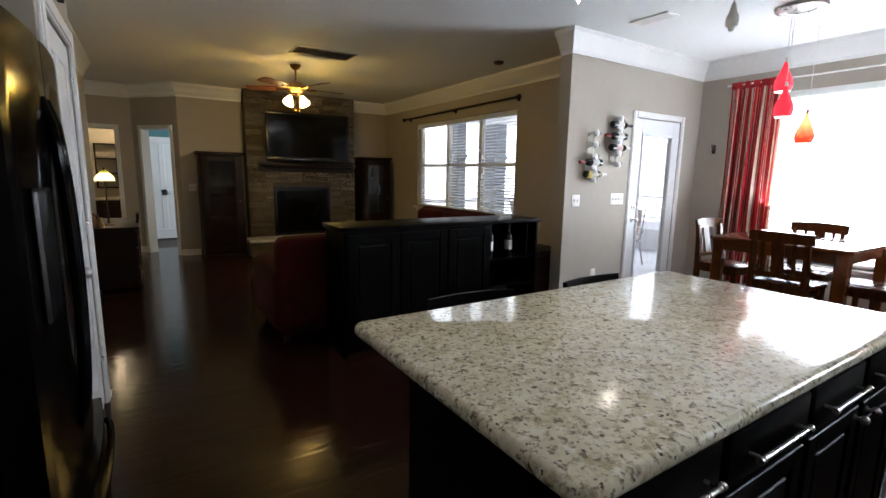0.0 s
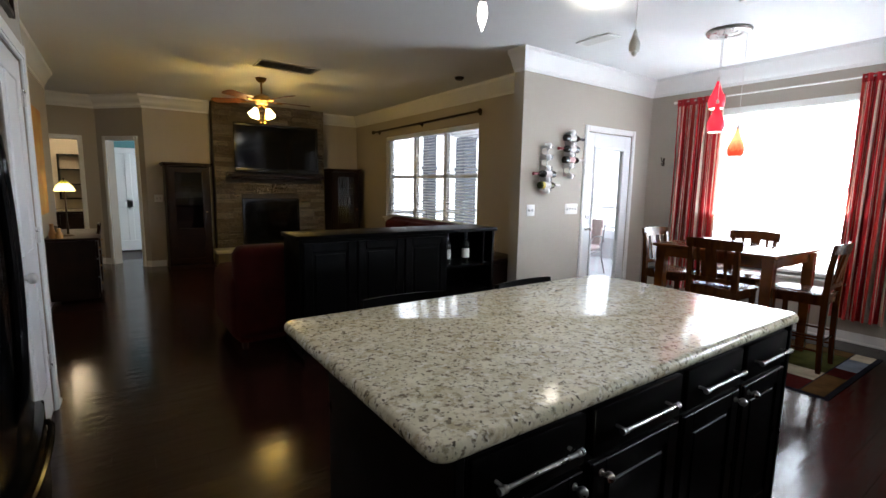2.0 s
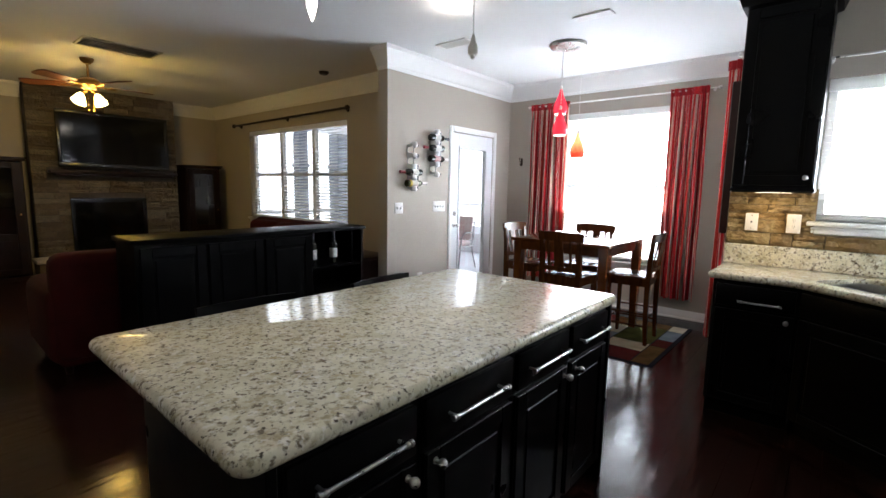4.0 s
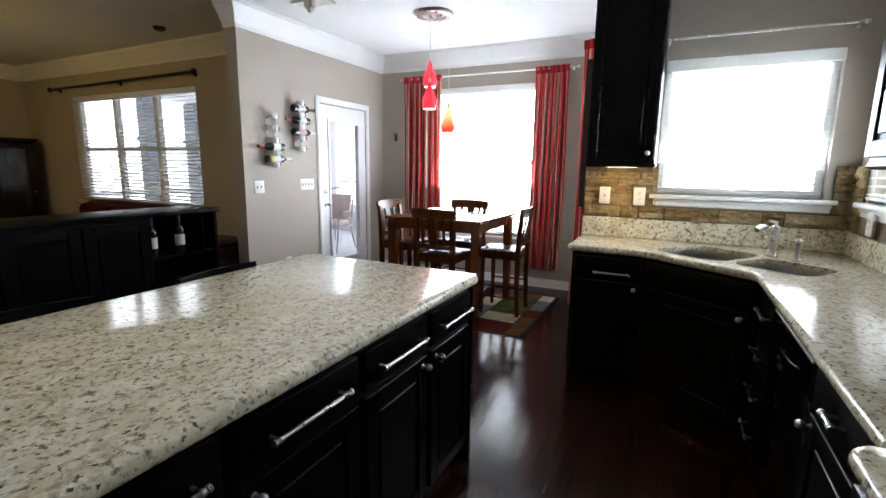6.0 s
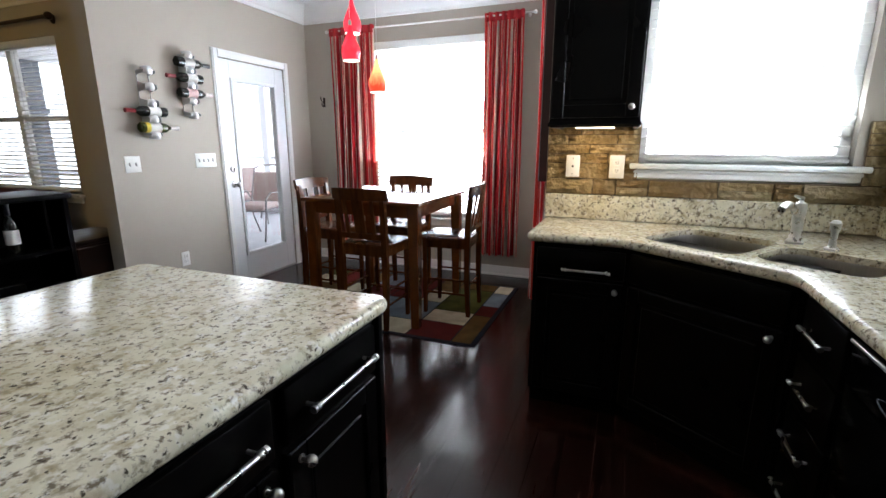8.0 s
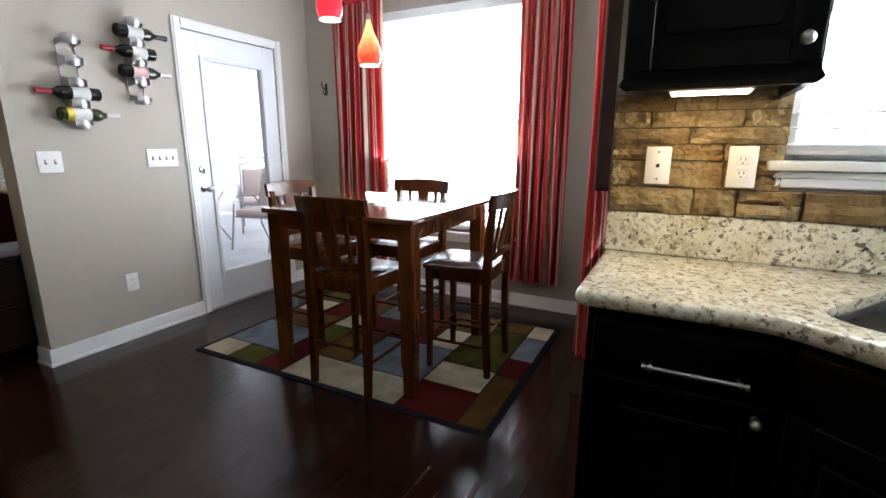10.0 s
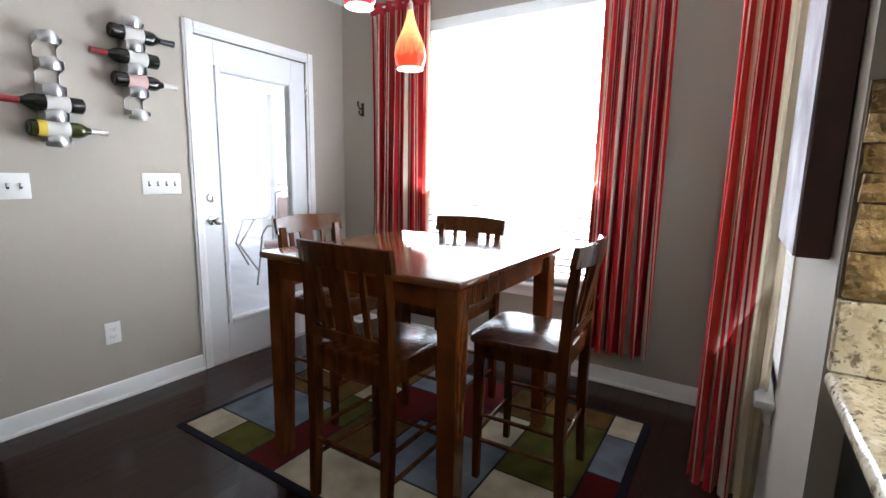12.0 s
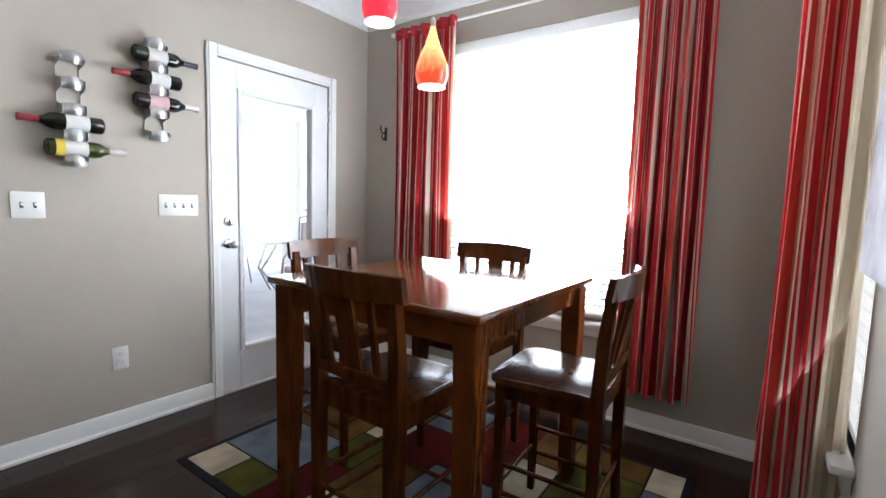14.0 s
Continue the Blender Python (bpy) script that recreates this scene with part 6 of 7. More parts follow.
# desk with lamp, by the west wall
def desk():
    g = thing("writing_desk", "dark wooden writing desk along the wall", "desk", (-1.18, 6.75, 0))
    w, l = 0.45, 1.25
    bm = bmesh.new()
    box(bm, (-0.015, -0.015, 0.725), (w + 0.015, l + 0.015, 0.755), 0.006, 2)
    part("top", bm, DARKWOOD, g)
    for y0, y1 in ((0.0, 0.36), (l - 0.36, l)):
        bm = bmesh.new()
        box(bm, (0, y0, 0.06), (w - 0.02, y1, 0.725), 0.003)
        part("pedestal", bm, DARKWOOD, g)
        for z in (0.10, 0.31, 0.52):
            bm = bmesh.new()
            box(bm, (w - 0.02, y0 + 0.02, z), (w, y1 - 0.02, z + 0.19), 0.004)
            dr = part("drawer", bm, DARKWOOD, g)
            bm = bmesh.new()
            rod(bm, (w, (y0 + y1) / 2, z + 0.1), (w + 0.02, (y0 + y1) / 2, z + 0.1), 0.008)
            part("handle", bm, BRASS, dr)
    bm = bmesh.new()
    box(bm, (0.02, 0.36, 0.3), (0.04, l - 0.36, 0.725))
    part("modesty_panel", bm, DARKWOOD, g)
    g = thing("desk_lamp", "bronze desk lamp with a lit pale glass shade and green rim", "lamp", (-1.0, 7.05, 0.756))
    bm = bmesh.new()
    lathe(bm, [(0.0, 0.022), (0.03, 0.022), (0.06, 0.014), (0.075, 0.0), (0, 0.0)])
    part("base", bm, BRONZE, g)
    bm = bmesh.new()
    lathe(bm, [(0.014, 0.02), (0.010, 0.06), (0.016, 0.10), (0.008, 0.16), (0.008, 0.40), (0.012, 0.46), (0.006, 0.64), (0.012, 0.65), (0, 0.66)], seg=14)
    part("stem", bm, BRONZE, g)
    bm = bmesh.new()
    lathe(bm, [(0.10, 0.51), (0.088, 0.545), (0.060, 0.585), (0.030, 0.61)], seg=24)
    sh = part("shade", bm, mat("lit_pale_glass_shade", (0.95, 0.9, 0.7), 0.35, emit=(1.0, 0.80, 0.30), emit_strength=3.0), g, "glowing pale glass shade")
    sh.visible_shadow = False
    bm = bmesh.new()
    lathe(bm, [(0.045, 0.595), (0.046, 0.600), (0.030, 0.625), (0.020, 0.625)], seg=24)
    part("shade_cap", bm, mat("green_gold_glass", (0.35, 0.36, 0.04), 0.3, emit=(0.6, 0.6, 0.05), emit_strength=0.6), g, "yellow-green glass cap")
    for k, (x, y, hh, c) in enumerate(((-1.12, 6.82, 0.16, (0.30, 0.14, 0.04)), (-1.06, 6.80, 0.11, (0.35, 0.20, 0.05)), (-1.10, 6.95, 0.13, (0.08, 0.05, 0.03)))):
        gg = thing("desk_ornament", "small warm-coloured ornament on the writing desk", "ornament", (x, y, 0.756))
        bm = bmesh.new()
        lathe(bm, [(0.0, 0), (0.03, 0), (0.036, hh * 0.3), (0.018, hh * 0.7), (0.02, hh), (0, hh)], seg=14)
        part("ornament_body", bm, mat("ornament_glaze", c, 0.3, base2=tuple(v * 1.4 for v in c), scale=20), gg)


desk()
g = thing("desk_chair", "dark wooden chair tucked in at the writing desk", "chair", (-0.94, 7.375, 0), 90)
bm = bmesh.new()
box(bm, (-0.2, -0.2, 0.44), (0.2, 0.2, 0.47), 0.008, 2)
part("seat", bm, DARKWOOD, g)
for sx in (-1, 1):
    bm = bmesh.new()
    rod(bm, (sx * 0.17, 0.17, 0), (sx * 0.17, 0.17, 0.44), 0.015, 0.018)
    part("leg", bm, DARKWOOD, g)
    bm = bmesh.new()
    tube(bm, [(sx * 0.17, -0.19, 0.0), (sx * 0.17, -0.17, 0.45), (sx * 0.17, -0.22, 0.86)], [0.016, 0.018, 0.014])
    part("leg", bm, DARKWOOD, g, "raked back post")
for z in (0.60, 0.72, 0.82):
    bm = bmesh.new()
    box(bm, (-0.165, -0.225 + (0.86 - z) * 0.1, z), (0.165, -0.205 + (0.86 - z) * 0.1, z + 0.05), 0.004)
    part("back_slat", bm, DARKWOOD, g)

ORANGE = mat("orange_abstract_painting", (0.50, 0.19, 0.03), 0.6, base2=(0.62, 0.38, 0.10), scale=4, detail=5, bump=0.3, bump_scale=40)
g = thing("wall_painting", "orange and gold abstract painting above the desk", "picture", (-1.197, 6.15, 1.02), 90)
bm = bmesh.new()
box(bm, (0, -0.030, 0), (1.05, -0.002, 1.12), 0.003)
part("stretcher", bm, EDGE, g)
bm = bmesh.new()
box(bm, (0.004, -0.035, 0.004), (1.046, -0.0305, 1.116))
part("canvas", bm, ORANGE, g)

# beyond the hall doorway: lit wash room
WARMWALL = mat("cream_wall_paint", (0.62, 0.55, 0.42), 0.75, base2=(0.66, 0.59, 0.46), scale=1.5, bump=0.1)
bm = bmesh.new()
box(bm, (-2.55, 11.94, 0.0), (-0.84, 11.99, H))
setting("wall_bath_lining", bm, WARMWALL, "cream painted wall of the wash room", "wall")
g = thing("vanity", "dark wooden wash stand against the wall", "vanity", (-1.9, 11.45, 0))
bm = bmesh.new()
box(bm, (0, 0, 0.08), (1.0, 0.48, 0.80), 0.004)
part("body", bm, DARKWOOD, g)
bm = bmesh.new()
box(bm, (-0.02, -0.02, 0.80), (1.02, 0.48, 0.84), 0.006)
part("top", bm, GRANITE, g)
for u in (0.03, 0.52):
    framed(g, DARKWOOD, u, u + 0.45, 0.12, 0.76)
g = thing("wall_shelf", "dark open shelf with towels on the wash room wall", "shelf", (-1.42, 11.93, 1.02))
for k in range(4):
    bm = bmesh.new()
    box(bm, (0, -0.2, 0.28 * k), (0.36, 0, 0.28 * k + 0.02))
    part("board", bm, BLACKWOOD, g)
for x in (0.0, 0.34):
    bm = bmesh.new()
    box(bm, (x, -0.2, 0.02), (x + 0.02, 0, 0.86))
    part("side_panel", bm, BLACKWOOD, g)
g = thing("ceiling_light", "round lit ceiling light in the wash room", "ceiling light", (-1.3, 10.9, H))
bm = bmesh.new()
lathe(bm, [(0.0, -0.11), (0.08, -0.10), (0.15, -0.06), (0.17, -0.015), (0.17, -0.001), (0, -0.001)], seg=24)
sh = part("bowl", bm, mat("lit_opal_bowl", (0.95, 0.9, 0.8), 0.4, emit=(1.0, 0.85, 0.6), emit_strength=5.0), g)
sh.visible_shadow = False

# bedroom beyond the angled doorway: pale blue-green walls, brightened by the added daylight fill
TEAL = mat("teal_wall_paint", (0.10, 0.26, 0.28), 0.75, base2=(0.12, 0.29, 0.31), scale=1.5, bump=0.1)
bm = bmesh.new()
box(bm, (-0.72, 11.45, 0.0), (2.18, 11.50, H))
setting("wall_bedroom_lining", bm, TEAL, "teal painted bedroom wall", "wall")


# ---------------------------------------------------------------- porch furniture
IRON = mat("grey_painted_iron", (0.30, 0.30, 0.31), 0.45, 0.3, base2=(0.38, 0.38, 0.39), scale=12)
SEATPAD = mat("faded_red_cushion", (0.62, 0.48, 0.46), 0.85, base2=(0.68, 0.58, 0.56), scale=18, bump=0.3, bump_scale=200)


def patio_chair(at, turn, label):
    g = thing("patio_chair", label, "chair", at, turn, "porch chairs")
    bm = bmesh.new()
    box(bm, (-0.24, -0.22, 0.42), (0.24, 0.24, 0.50), 0.035, 3)
    part("seat_cushion", bm, SEATPAD, g)
    bm = bmesh.new()
    vs = box(bm, (-0.22, -0.27, 0.50), (0.22, -0.21, 0.92), 0.028, 3)
    for v in bm.verts:
        v.co.y -= (v.co.z - 0.5) * 0.22
    part("back_cushion", bm, SEATPAD, g)
    for sx in (-1, 1):
        bm = bmesh.new()
        tube(bm, [(sx * 0.27, 0.30, 0.0), (sx * 0.27, 0.24, 0.30), (sx * 0.27, 0.20, 0.58), (sx * 0.28, 0.10, 0.66), (sx * 0.28, -0.18, 0.65), (sx * 0.27, -0.26, 0.55)], 0.012)
        part("arm", bm, IRON, g, "bent iron arm and front leg")
        bm = bmesh.new()
        tube(bm, [(sx * 0.25, -0.40, 0.0), (sx * 0.25, -0.27, 0.25), (sx * 0.25, -0.23, 0.42), (sx * 0.25, -0.27, 0.60), (sx * 0.24, -0.37, 0.98)], 0.012)
        part("leg", bm, IRON, g)
    bm = bmesh.new()
    tube(bm, [(-0.24, -0.37, 0.98), (-0.10, -0.38, 1.02), (0.10, -0.38, 1.02), (0.24, -0.37, 0.98)], 0.012)
    part("crest_rail", bm, IRON, g)
    bm = bmesh.new()
    for x in (-0.27, 0.27):
        rod(bm, (x * 0.95, 0.2, 0.41), (x * 0.95, -0.23, 0.41), 0.010)
    rod(bm, (-0.26, 0.2, 0.41), (0.26, 0.2, 0.41), 0.010)
    rod(bm, (-0.26, -0.23, 0.41), (0.26, -0.23, 0.41), 0.010)
    part("seat_frame", bm, IRON, g)
    return g


chair = patio_chair((5.82, 5.25, -0.03), 100, "iron porch armchair with faded red cushions")
copy_thing(chair, pose(6.7, 6.3, -0.03, 0, 0, 140))
copy_thing(chair, pose(5.9, 7.4, -0.03, 0, 0, 200))
g = thing("patio_table", "round iron porch table with a glass top", "table", (5.75, 6.4, -0.03))
bm = bmesh.new()
lathe(bm, [(0.0, 0.70), (0.50, 0.70), (0.51, 0.71), (0.50, 0.72), (0, 0.72)], seg=32)
part("tabletop", bm, IRON, g)
for k in range(4):
    a4 = math.pi / 2 * k + 0.4
    bm = bmesh.new()
    tube(bm, [(0.42 * math.cos(a4), 0.42 * math.sin(a4), 0.0), (0.15 * math.cos(a4), 0.15 * math.sin(a4), 0.35), (0.38 * math.cos(a4), 0.38 * math.sin(a4), 0.70)], 0.014)
    part("leg", bm, IRON, g)


# ---------------------------------------------------------------- rug, its patches
RUGMATS = {k: mat("rug_pile_" + k, c, 0.95, base2=tuple(min(1, v * f) for v in c), scale=7, detail=5, bump=0.5, bump_scale=330, spec=0.08) for k, c, f in (
    ("cream", (0.29, 0.25, 0.18), 1.7), ("olive", (0.045, 0.042, 0.009), 1.9), ("red", (0.065, 0.007, 0.006), 1.35), ("blue", (0.09, 0.105, 0.125), 1.75), ("gold", (0.058, 0.031, 0.009), 2.0), ("black", (0.012, 0.012, 0.018), 1.5))}
RUG = thing("area_rug", "patchwork rug in cream, olive, red, blue and gold", "rug", (3.355, 1.195, 0))
bm = bmesh.new()
box(bm, (0, 0, 0.001), (1.365, 1.975, 0.006), 0.002)
part("backing", bm, RUGMATS["black"], RUG, "black border")
# patches: colour, then x and y spans on the rug
RUGPATCHES = (
    ("cream", 0.03, 0.225, 1.715, 1.945), ("olive", 0.03, 0.225, 1.475, 1.715), ("red", 0.03, 0.44, 1.28, 1.475), ("cream", 0.03, 0.29, 0.515, 1.28), ("red", 0.03, 0.32, 0.175, 0.515),
    ("gold", 0.03, 0.55, 0.03, 0.175), ("red", 0.55, 0.775, 0.03, 0.175), ("blue", 0.775, 1.12, 0.03, 0.175), ("cream", 1.12, 1.335, 0.03, 0.175),
    ("blue", 0.225, 0.585, 1.475, 1.945), ("gold", 0.585, 0.86, 1.475, 1.945), ("cream", 0.86, 1.10, 1.72, 1.945), ("olive", 1.10, 1.335, 1.72, 1.945), ("red", 0.86, 1.335, 1.475, 1.72),
    ("olive", 0.44, 0.72, 1.28, 1.475), ("cream", 0.72, 0.95, 1.28, 1.475), ("gold", 0.95, 1.335, 1.28, 1.475),
    ("gold", 0.29, 0.66, 1.005, 1.28), ("red", 0.66, 1.00, 1.005, 1.28), ("blue", 1.00, 1.335, 1.005, 1.28),
    ("blue", 0.29, 0.72, 0.515, 1.005), ("red", 0.72, 1.02, 0.71, 1.005), ("cream", 0.72, 1.02, 0.515, 0.71), ("red", 1.02, 1.335, 0.71, 1.005), ("gold", 1.02, 1.335, 0.515, 0.71),
    ("cream", 0.32, 0.57, 0.175, 0.515), ("olive", 0.57, 1.15, 0.175, 0.515), ("gold", 1.15, 1.335, 0.175, 0.515))
for colour, x0, x1, y0, y1 in RUGPATCHES:
    bm = bmesh.new()
    box(bm, (x0 + 0.005, y0 + 0.005, 0.0055), (x1 - 0.005, y1 - 0.005, 0.0085), 0.001)
    part("patch", bm, RUGMATS[colour], RUG, smooth=False)


# ---------------------------------------------------------------- stones
def stone_material(name, ramp_colors):
    m = bpy.data.materials.new(name)
    m.use_nodes = True
    n, l = m.node_tree.nodes, m.node_tree.links
    b = n["Principled BSDF"]
    b.inputs["Roughness"].default_value = 0.85
    info = n.new("ShaderNodeObjectInfo")
    geo = n.new("ShaderNodeNewGeometry")
    off = n.new("ShaderNodeVectorMath")
    off.operation = "MULTIPLY_ADD"
    l.new(info.outputs["Random"], off.inputs[0])
    off.inputs[1].default_value = (7.0, 3.0, 5.0)
    l.new(geo.outputs["Position"], off.inputs[2])
    t = n.new("ShaderNodeTexNoise")
    t.inputs["Scale"].default_value, t.inputs["Detail"].default_value, t.inputs["Roughness"].default_value = 14.0, 6, 0.65
    l.new(off.outputs["Vector"], t.inputs["Vector"])
    mix = n.new("ShaderNodeMath")
    mix.operation = "MULTIPLY_ADD"
    l.new(t.outputs["Fac"], mix.inputs[0])
    mix.inputs[1].default_value = 0.55
    sc = n.new("ShaderNodeMath")
    sc.operation = "MULTIPLY_ADD"
    l.new(info.outputs["Random"], sc.inputs[0])
    sc.inputs[1].default_value, sc.inputs[2].default_value = 0.75, -0.15
    l.new(sc.outputs[0], mix.inputs[2])
    ramp = n.new("ShaderNodeValToRGB")
    e = ramp.color_ramp.elements
    e[0].position, e[0].color = 0.0, (*ramp_colors[0], 1)
    e[1].position, e[1].color = 1.0, (*ramp_colors[-1], 1)
    for k, c in enumerate(ramp_colors[1:-1], 1):
        e.new(k / (len(ramp_colors) - 1)).color = (*c, 1)
    l.new(mix.outputs[0], ramp.inputs["Fac"])
    l.new(ramp.outputs["Color"], b.inputs["Base Color"])
    t2 = n.new("ShaderNodeTexNoise")
    t2.inputs["Scale"].default_value, t2.inputs["Detail"].default_value = 38, 8
    l.new(off.outputs["Vector"], t2.inputs["Vector"])
    bp = n.new("ShaderNodeBump")
    bp.inputs["Strength"].default_value, bp.inputs["Distance"].default_value = 1.0, 0.022
    l.new(t2.outputs["Fac"], bp.inputs["Height"])
    l.new(bp.outputs["Normal"], b.inputs["Normal"])
    return m


LEDGE = stone_material("tan_ledge_stone", ((0.15, 0.085, 0.032), (0.35, 0.25, 0.115), (0.24, 0.15, 0.06), (0.40, 0.31, 0.17), (0.29, 0.235, 0.155)))
CHIMNEYSTONE = stone_material("brown_ledge_stone", ((0.05, 0.036, 0.023), (0.125, 0.097, 0.061), (0.08, 0.062, 0.042), (0.185, 0.150, 0.105), (0.11, 0.095, 0.072)))


def stone_meshes(material, count, seed):
    """Rough-faced unit blocks: 1 wide (x), 1 high (z), face towards -y."""
    rng = random.Random(seed)
    out = []
    for _ in range(count):
        bm = bmesh.new()
        nx, nz = 6, 3
        grid = []
        for i in range(nx + 1):
            col = []
            for j in range(nz + 1):
                edge = i in (0, nx) or j in (0, nz)
                y = -0.80 + rng.uniform(-0.2, 0.2) if edge else -1.0 + rng.uniform(-0.35, 0.55)
                col.append(bm.verts.new((i / nx + (rng.uniform(0.0, 0.022) * (1 if i == 0 else -1 if i == nx else 0) if edge else rng.uniform(-0.04, 0.04)), y, j / nz + (rng.uniform(0.0, 0.05) * (1 if j == 0 else -1 if j == nz else 0) if edge else rng.uniform(-0.06, 0.06)))))
            grid.append(col)
        for i in range(nx):
            for j in range(nz):
                bm.faces.new((grid[i][j], grid[i + 1][j], grid[i + 1][j + 1], grid[i][j + 1]))
        rim = [grid[i][0] for i in range(nx + 1)] + [grid[nx][j] for j in range(1, nz + 1)] + [grid[i][nz] for i in range(nx - 1, -1, -1)] + [grid[0][j] for j in range(nz - 1, 0, -1)]
        back = [bm.verts.new((v.co.x, 0, v.co.z)) for v in rim]
        for k in range(len(rim)):
            bm.faces.new((rim[k], rim[(k + 1) % len(rim)], back[(k + 1) % len(rim)], back[k]))
        me = finish(bm, True)
        me.materials.append(material)
        out.append(me)
    return out


def lay_stones(parent, meshes, width, z0, z1, holes, heights, lengths, depth, seed, to_local):
    """Courses of stones over a face; holes: (u0, u1, z0, z1) left free."""
    rng = random.Random(seed)
    z = z0
    while z < z1 - 0.012:
        h = min(rng.choice(heights), z1 - z)
        if z1 - z - h < 0.02:
            h = z1 - z
        spans = [(0.0, width)]
        for a, b, c, d in holes:
            if c < z + h - 0.004 and z + 0.004 < d:
                spans = [s for u, v in spans for s in ((u, min(v, a)), (max(u, b), v)) if s[1] - s[0] > 0.02]
        for u0, u1 in spans:
            u = u0
            while u < u1 - 0.005:
                w = min(rng.uniform(*lengths), u1 - u)
                if u1 - u - w < 0.06:
                    w = u1 - u
                parts = [(z, h)] if h < 0.08 or rng.random() < 0.55 else [(z, h * 0.52), (z + h * 0.52, h * 0.48)]
                for zz, hh in parts:
                    o = new("stone", rng.choice(meshes))
                    o.parent = parent
                    o.matrix_basis = to_local @ Matrix.Translation((u + 0.0008, 0, zz + 0.0008)) @ Matrix.Diagonal((w - 0.0016, depth * rng.uniform(0.6, 1.35), hh - 0.0016, 1))
                u += w
        z += h


meshes = stone_meshes(LEDGE, 8, 4)
MORTAR = mat("brown_mortar", (0.14, 0.10, 0.06), 0.9, base2=(0.18, 0.13, 0.08), scale=40, bump=0.4)


def mortar(parent, boxes, m):
    for lo, hi in boxes:
        bm = bmesh.new()
        box(bm, (lo[0], -0.010, lo[1]), (hi[0], -0.001, hi[1]))
        part("mortar_bed", bm, MORTAR, parent, smooth=False).matrix_basis = m


g = tagged(new("splashback_sink"), "rough tan ledge stone splashback behind the sink", "splashback", kind="structure")
mortar(g, (((0.0, 1.046), (0.475, 1.42)), ((0.475, 1.046), (1.42, 1.135)), ((1.42, 1.046), (1.50, 1.42))), pose(3.339, 0.772, 0, 0, 0, -90))
lay_stones(g, meshes, 1.52, 1.046, 1.42, [(0.475, 1.42, 1.135, 1.45)], (0.05, 0.085, 0.11, 0.04), (0.10, 0.36), 0.030, 3, pose(3.339, 0.772, 0, 0, 0, -90))
g = tagged(new("splashback_side"), "rough tan ledge stone splashback along the side wall", "splashback", kind="structure")
mortar(g, (((0.0, 1.046), (0.13, 1.42)), ((0.13, 1.046), (1.12, 1.135)), ((1.12, 1.046), (2.30, 1.42))), pose(3.309, -0.759, 0, 0, 0, 180))
lay_stones(g, meshes, 2.30, 1.046, 1.42, [(0.13, 1.12, 1.135, 1.45)], (0.05, 0.075, 0.10, 0.045), (0.14, 0.34), 0.030, 5, pose(3.309, -0.759, 0, 0, 0, 180))
meshes = stone_meshes(CHIMNEYSTONE, 8, 9)
lay_stones(FIRE, meshes, 1.90, 0.288, H - 0.003, [(0.41, 1.40, 0.28, 1.13), (0.17, 1.86, 1.45, 1.55)], (0.085, 0.07, 0.10), (0.20, 0.46), 0.036, 7, pose(-0.95, -0.221, 0))


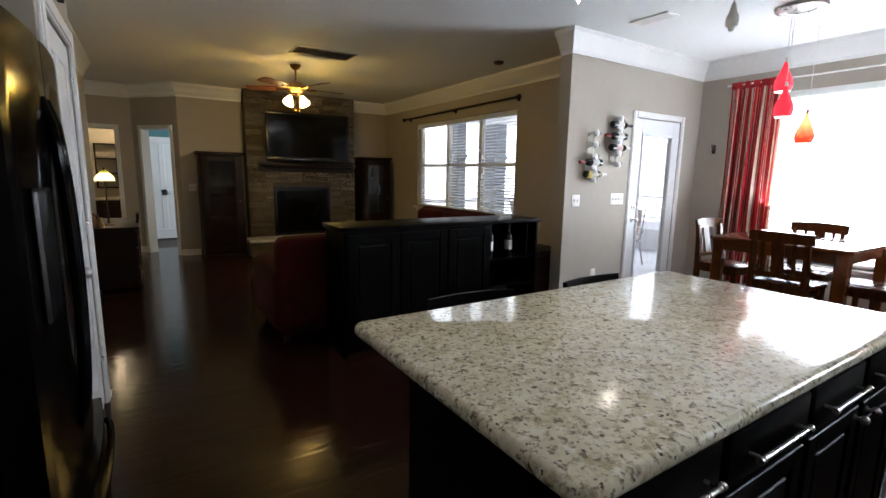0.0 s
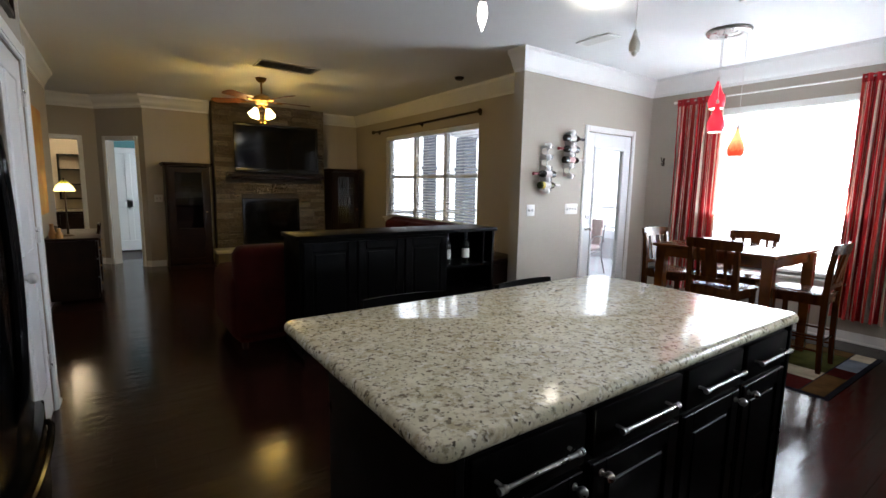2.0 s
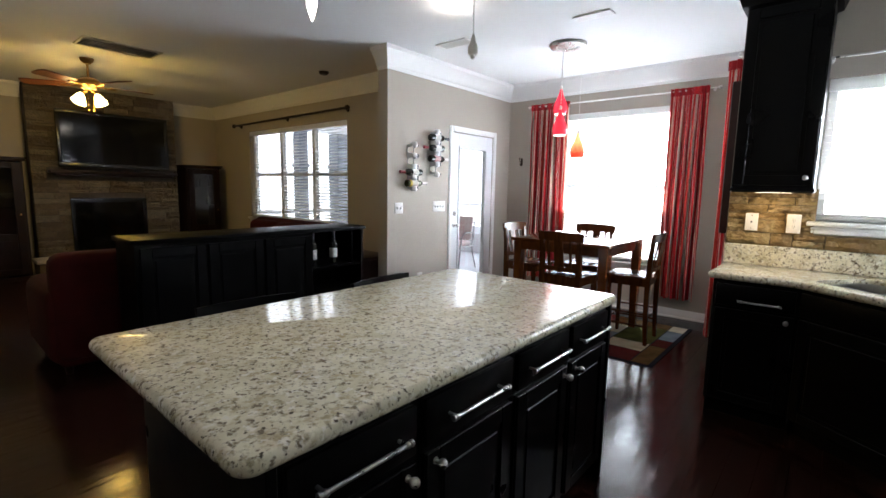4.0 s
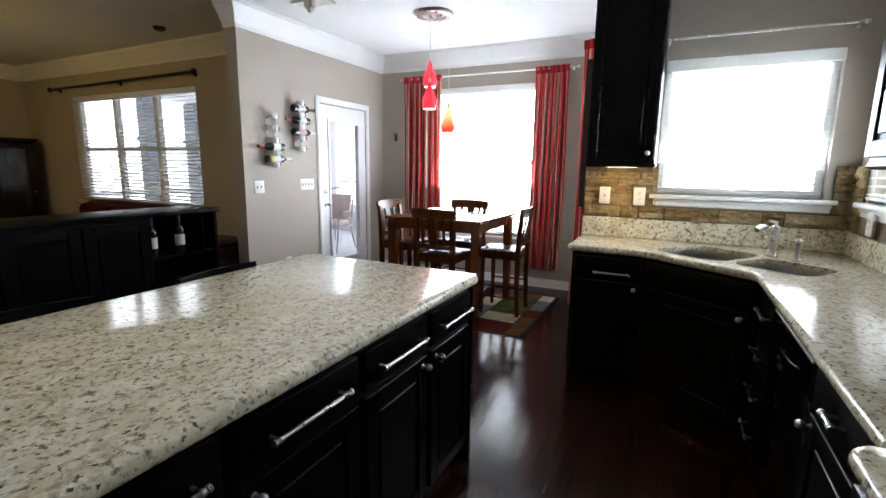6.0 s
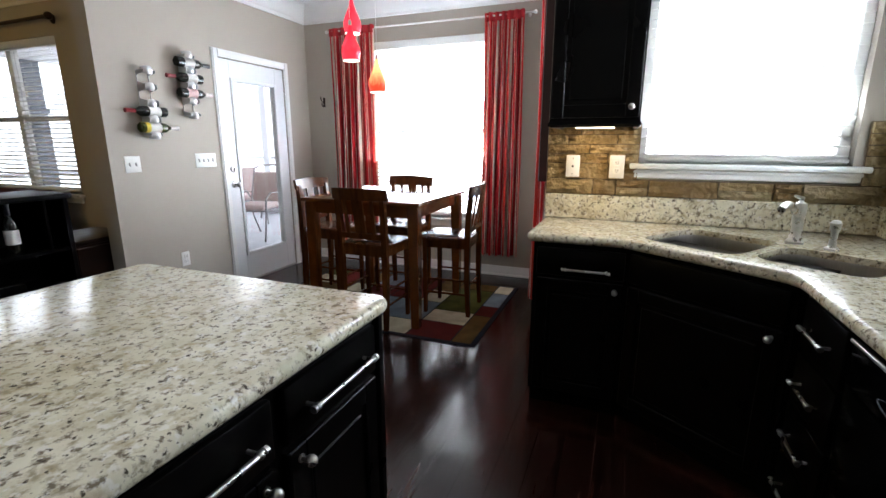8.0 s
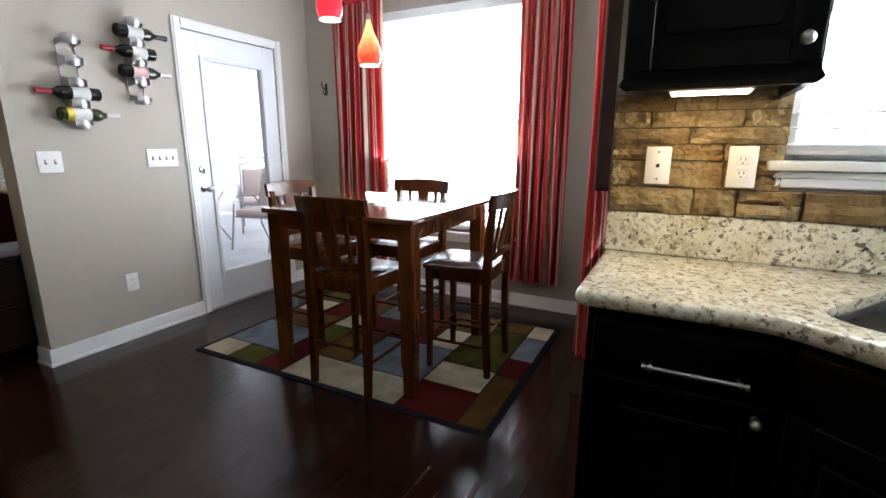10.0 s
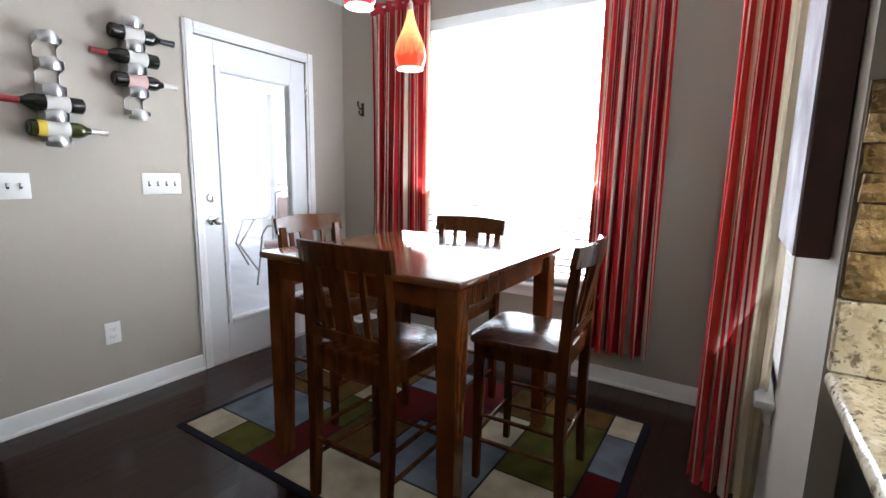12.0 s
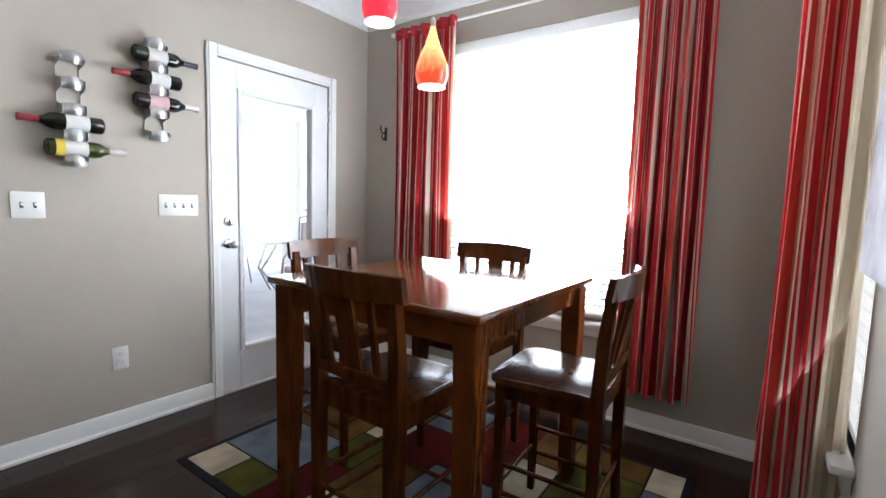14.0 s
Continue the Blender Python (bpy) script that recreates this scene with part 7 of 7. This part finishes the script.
# ---------------------------------------------------------------- floor planks
def plank_material():
    m = bpy.data.materials.new("dark_hand_scraped_hardwood")
    m.use_nodes = True
    n, l = m.node_tree.nodes, m.node_tree.links
    b = n["Principled BSDF"]
    info = n.new("ShaderNodeObjectInfo")
    geo = n.new("ShaderNodeNewGeometry")
    co = n.new("ShaderNodeTexCoord")
    both = n.new("ShaderNodeMath")
    both.operation = "ADD"
    l.new(info.outputs["Random"], both.inputs[0])
    l.new(geo.outputs["Random Per Island"], both.inputs[1])
    off = n.new("ShaderNodeVectorMath")
    off.operation = "MULTIPLY_ADD"
    l.new(both.outputs[0], off.inputs[0])
    off.inputs[1].default_value = (13.0, 7.0, 3.0)
    l.new(geo.outputs["Position"], off.inputs[2])
    mp = n.new("ShaderNodeMapping")
    mp.inputs["Scale"].default_value = (1.0, 14.0, 1.0)
    l.new(off.outputs["Vector"], mp.inputs["Vector"])
    t = n.new("ShaderNodeTexNoise")
    t.inputs["Scale"].default_value, t.inputs["Detail"].default_value = 2.6, 7
    l.new(mp.outputs["Vector"], t.inputs["Vector"])
    ramp = n.new("ShaderNodeValToRGB")
    ramp.color_ramp.elements[0].position, ramp.color_ramp.elements[0].color = 0.3, (0.009, 0.0032, 0.0028, 1)
    ramp.color_ramp.elements[1].position, ramp.color_ramp.elements[1].color = 0.75, (0.036, 0.0115, 0.0080, 1)
    l.new(t.outputs["Fac"], ramp.inputs["Fac"])
    l.new(ramp.outputs["Color"], b.inputs["Base Color"])
    r = n.new("ShaderNodeMapRange")
    r.inputs["To Min"].default_value, r.inputs["To Max"].default_value = 0.12, 0.22
    l.new(t.outputs["Fac"], r.inputs["Value"])
    l.new(r.outputs["Result"], b.inputs["Roughness"])
    mp2 = n.new("ShaderNodeMapping")
    mp2.inputs["Scale"].default_value = (1.2, 9.0, 1.0)
    l.new(off.outputs["Vector"], mp2.inputs["Vector"])
    t2 = n.new("ShaderNodeTexNoise")
    t2.inputs["Scale"].default_value, t2.inputs["Detail"].default_value = 2.0, 3
    l.new(mp2.outputs["Vector"], t2.inputs["Vector"])
    bp = n.new("ShaderNodeBump")
    bp.inputs["Strength"].default_value, bp.inputs["Distance"].default_value = 0.5, 0.004
    l.new(t2.outputs["Fac"], bp.inputs["Height"])
    l.new(bp.outputs["Normal"], b.inputs["Normal"])
    b.inputs["Specular IOR Level"].default_value = 0.33
    return m


PLANK = plank_material()
PW, PT = 0.127, 0.0115
rng = random.Random(21)
floor = bpy.data.objects["floor"]
unit = bmesh.new()
vs = box(unit, (0, 0, 0), (1, 1, 1))
for v in vs:
    if v.co.z > 0.5:
        v.co.x = 0.0003 + 0.9994 * v.co.x
        v.co.y = 0.003 + 0.994 * v.co.y
plank_mesh = finish(unit)
plank_mesh.materials.append(PLANK)
verts, faces = [], []
template = [tuple(v.co) for v in plank_mesh.vertices]
tfaces = [tuple(p.vertices) for p in plank_mesh.polygons]
count = 0
y = -0.76
while y < 10.05:
    x1 = 3.34 if y < 0.70 else 5.09 if y < 3.70 - PW / 2 else 3.53
    x = -1.7 if y < 8.2 else -2.6
    while x < x1 - 0.01:
        l = min(rng.uniform(0.45, 1.5), x1 - x)
        if x1 - x - l < 0.25:
            l = x1 - x
        near = 0.3 < y < 5.2 and x + l > -0.9 and count < 300
        lift = rng.uniform(-0.0002, 0.0002)
        if near:
            o = new("plank", plank_mesh)
            o.parent = floor
            o.matrix_basis = Matrix.Translation((x, y, -PT + lift - 0.0004)) @ Matrix.Diagonal((l - 0.0008, PW - 0.0007, PT, 1))
            count += 1
        else:
            k = len(verts)
            verts += [(x + a * (l - 0.0008), y + c * (PW - 0.0007), -PT + lift - 0.0004 + d * PT) for a, c, d in template]
            faces += [tuple(k + q for q in f) for f in tfaces]
        x += l
    y += PW
me = bpy.data.meshes.new("planks")
me.from_pydata(verts, [], faces)
me.materials.append(PLANK)
rest = new("planks", me)
rest.parent = floor
tagged(rest, "dark hand-scraped hardwood planks", kind="stuff")
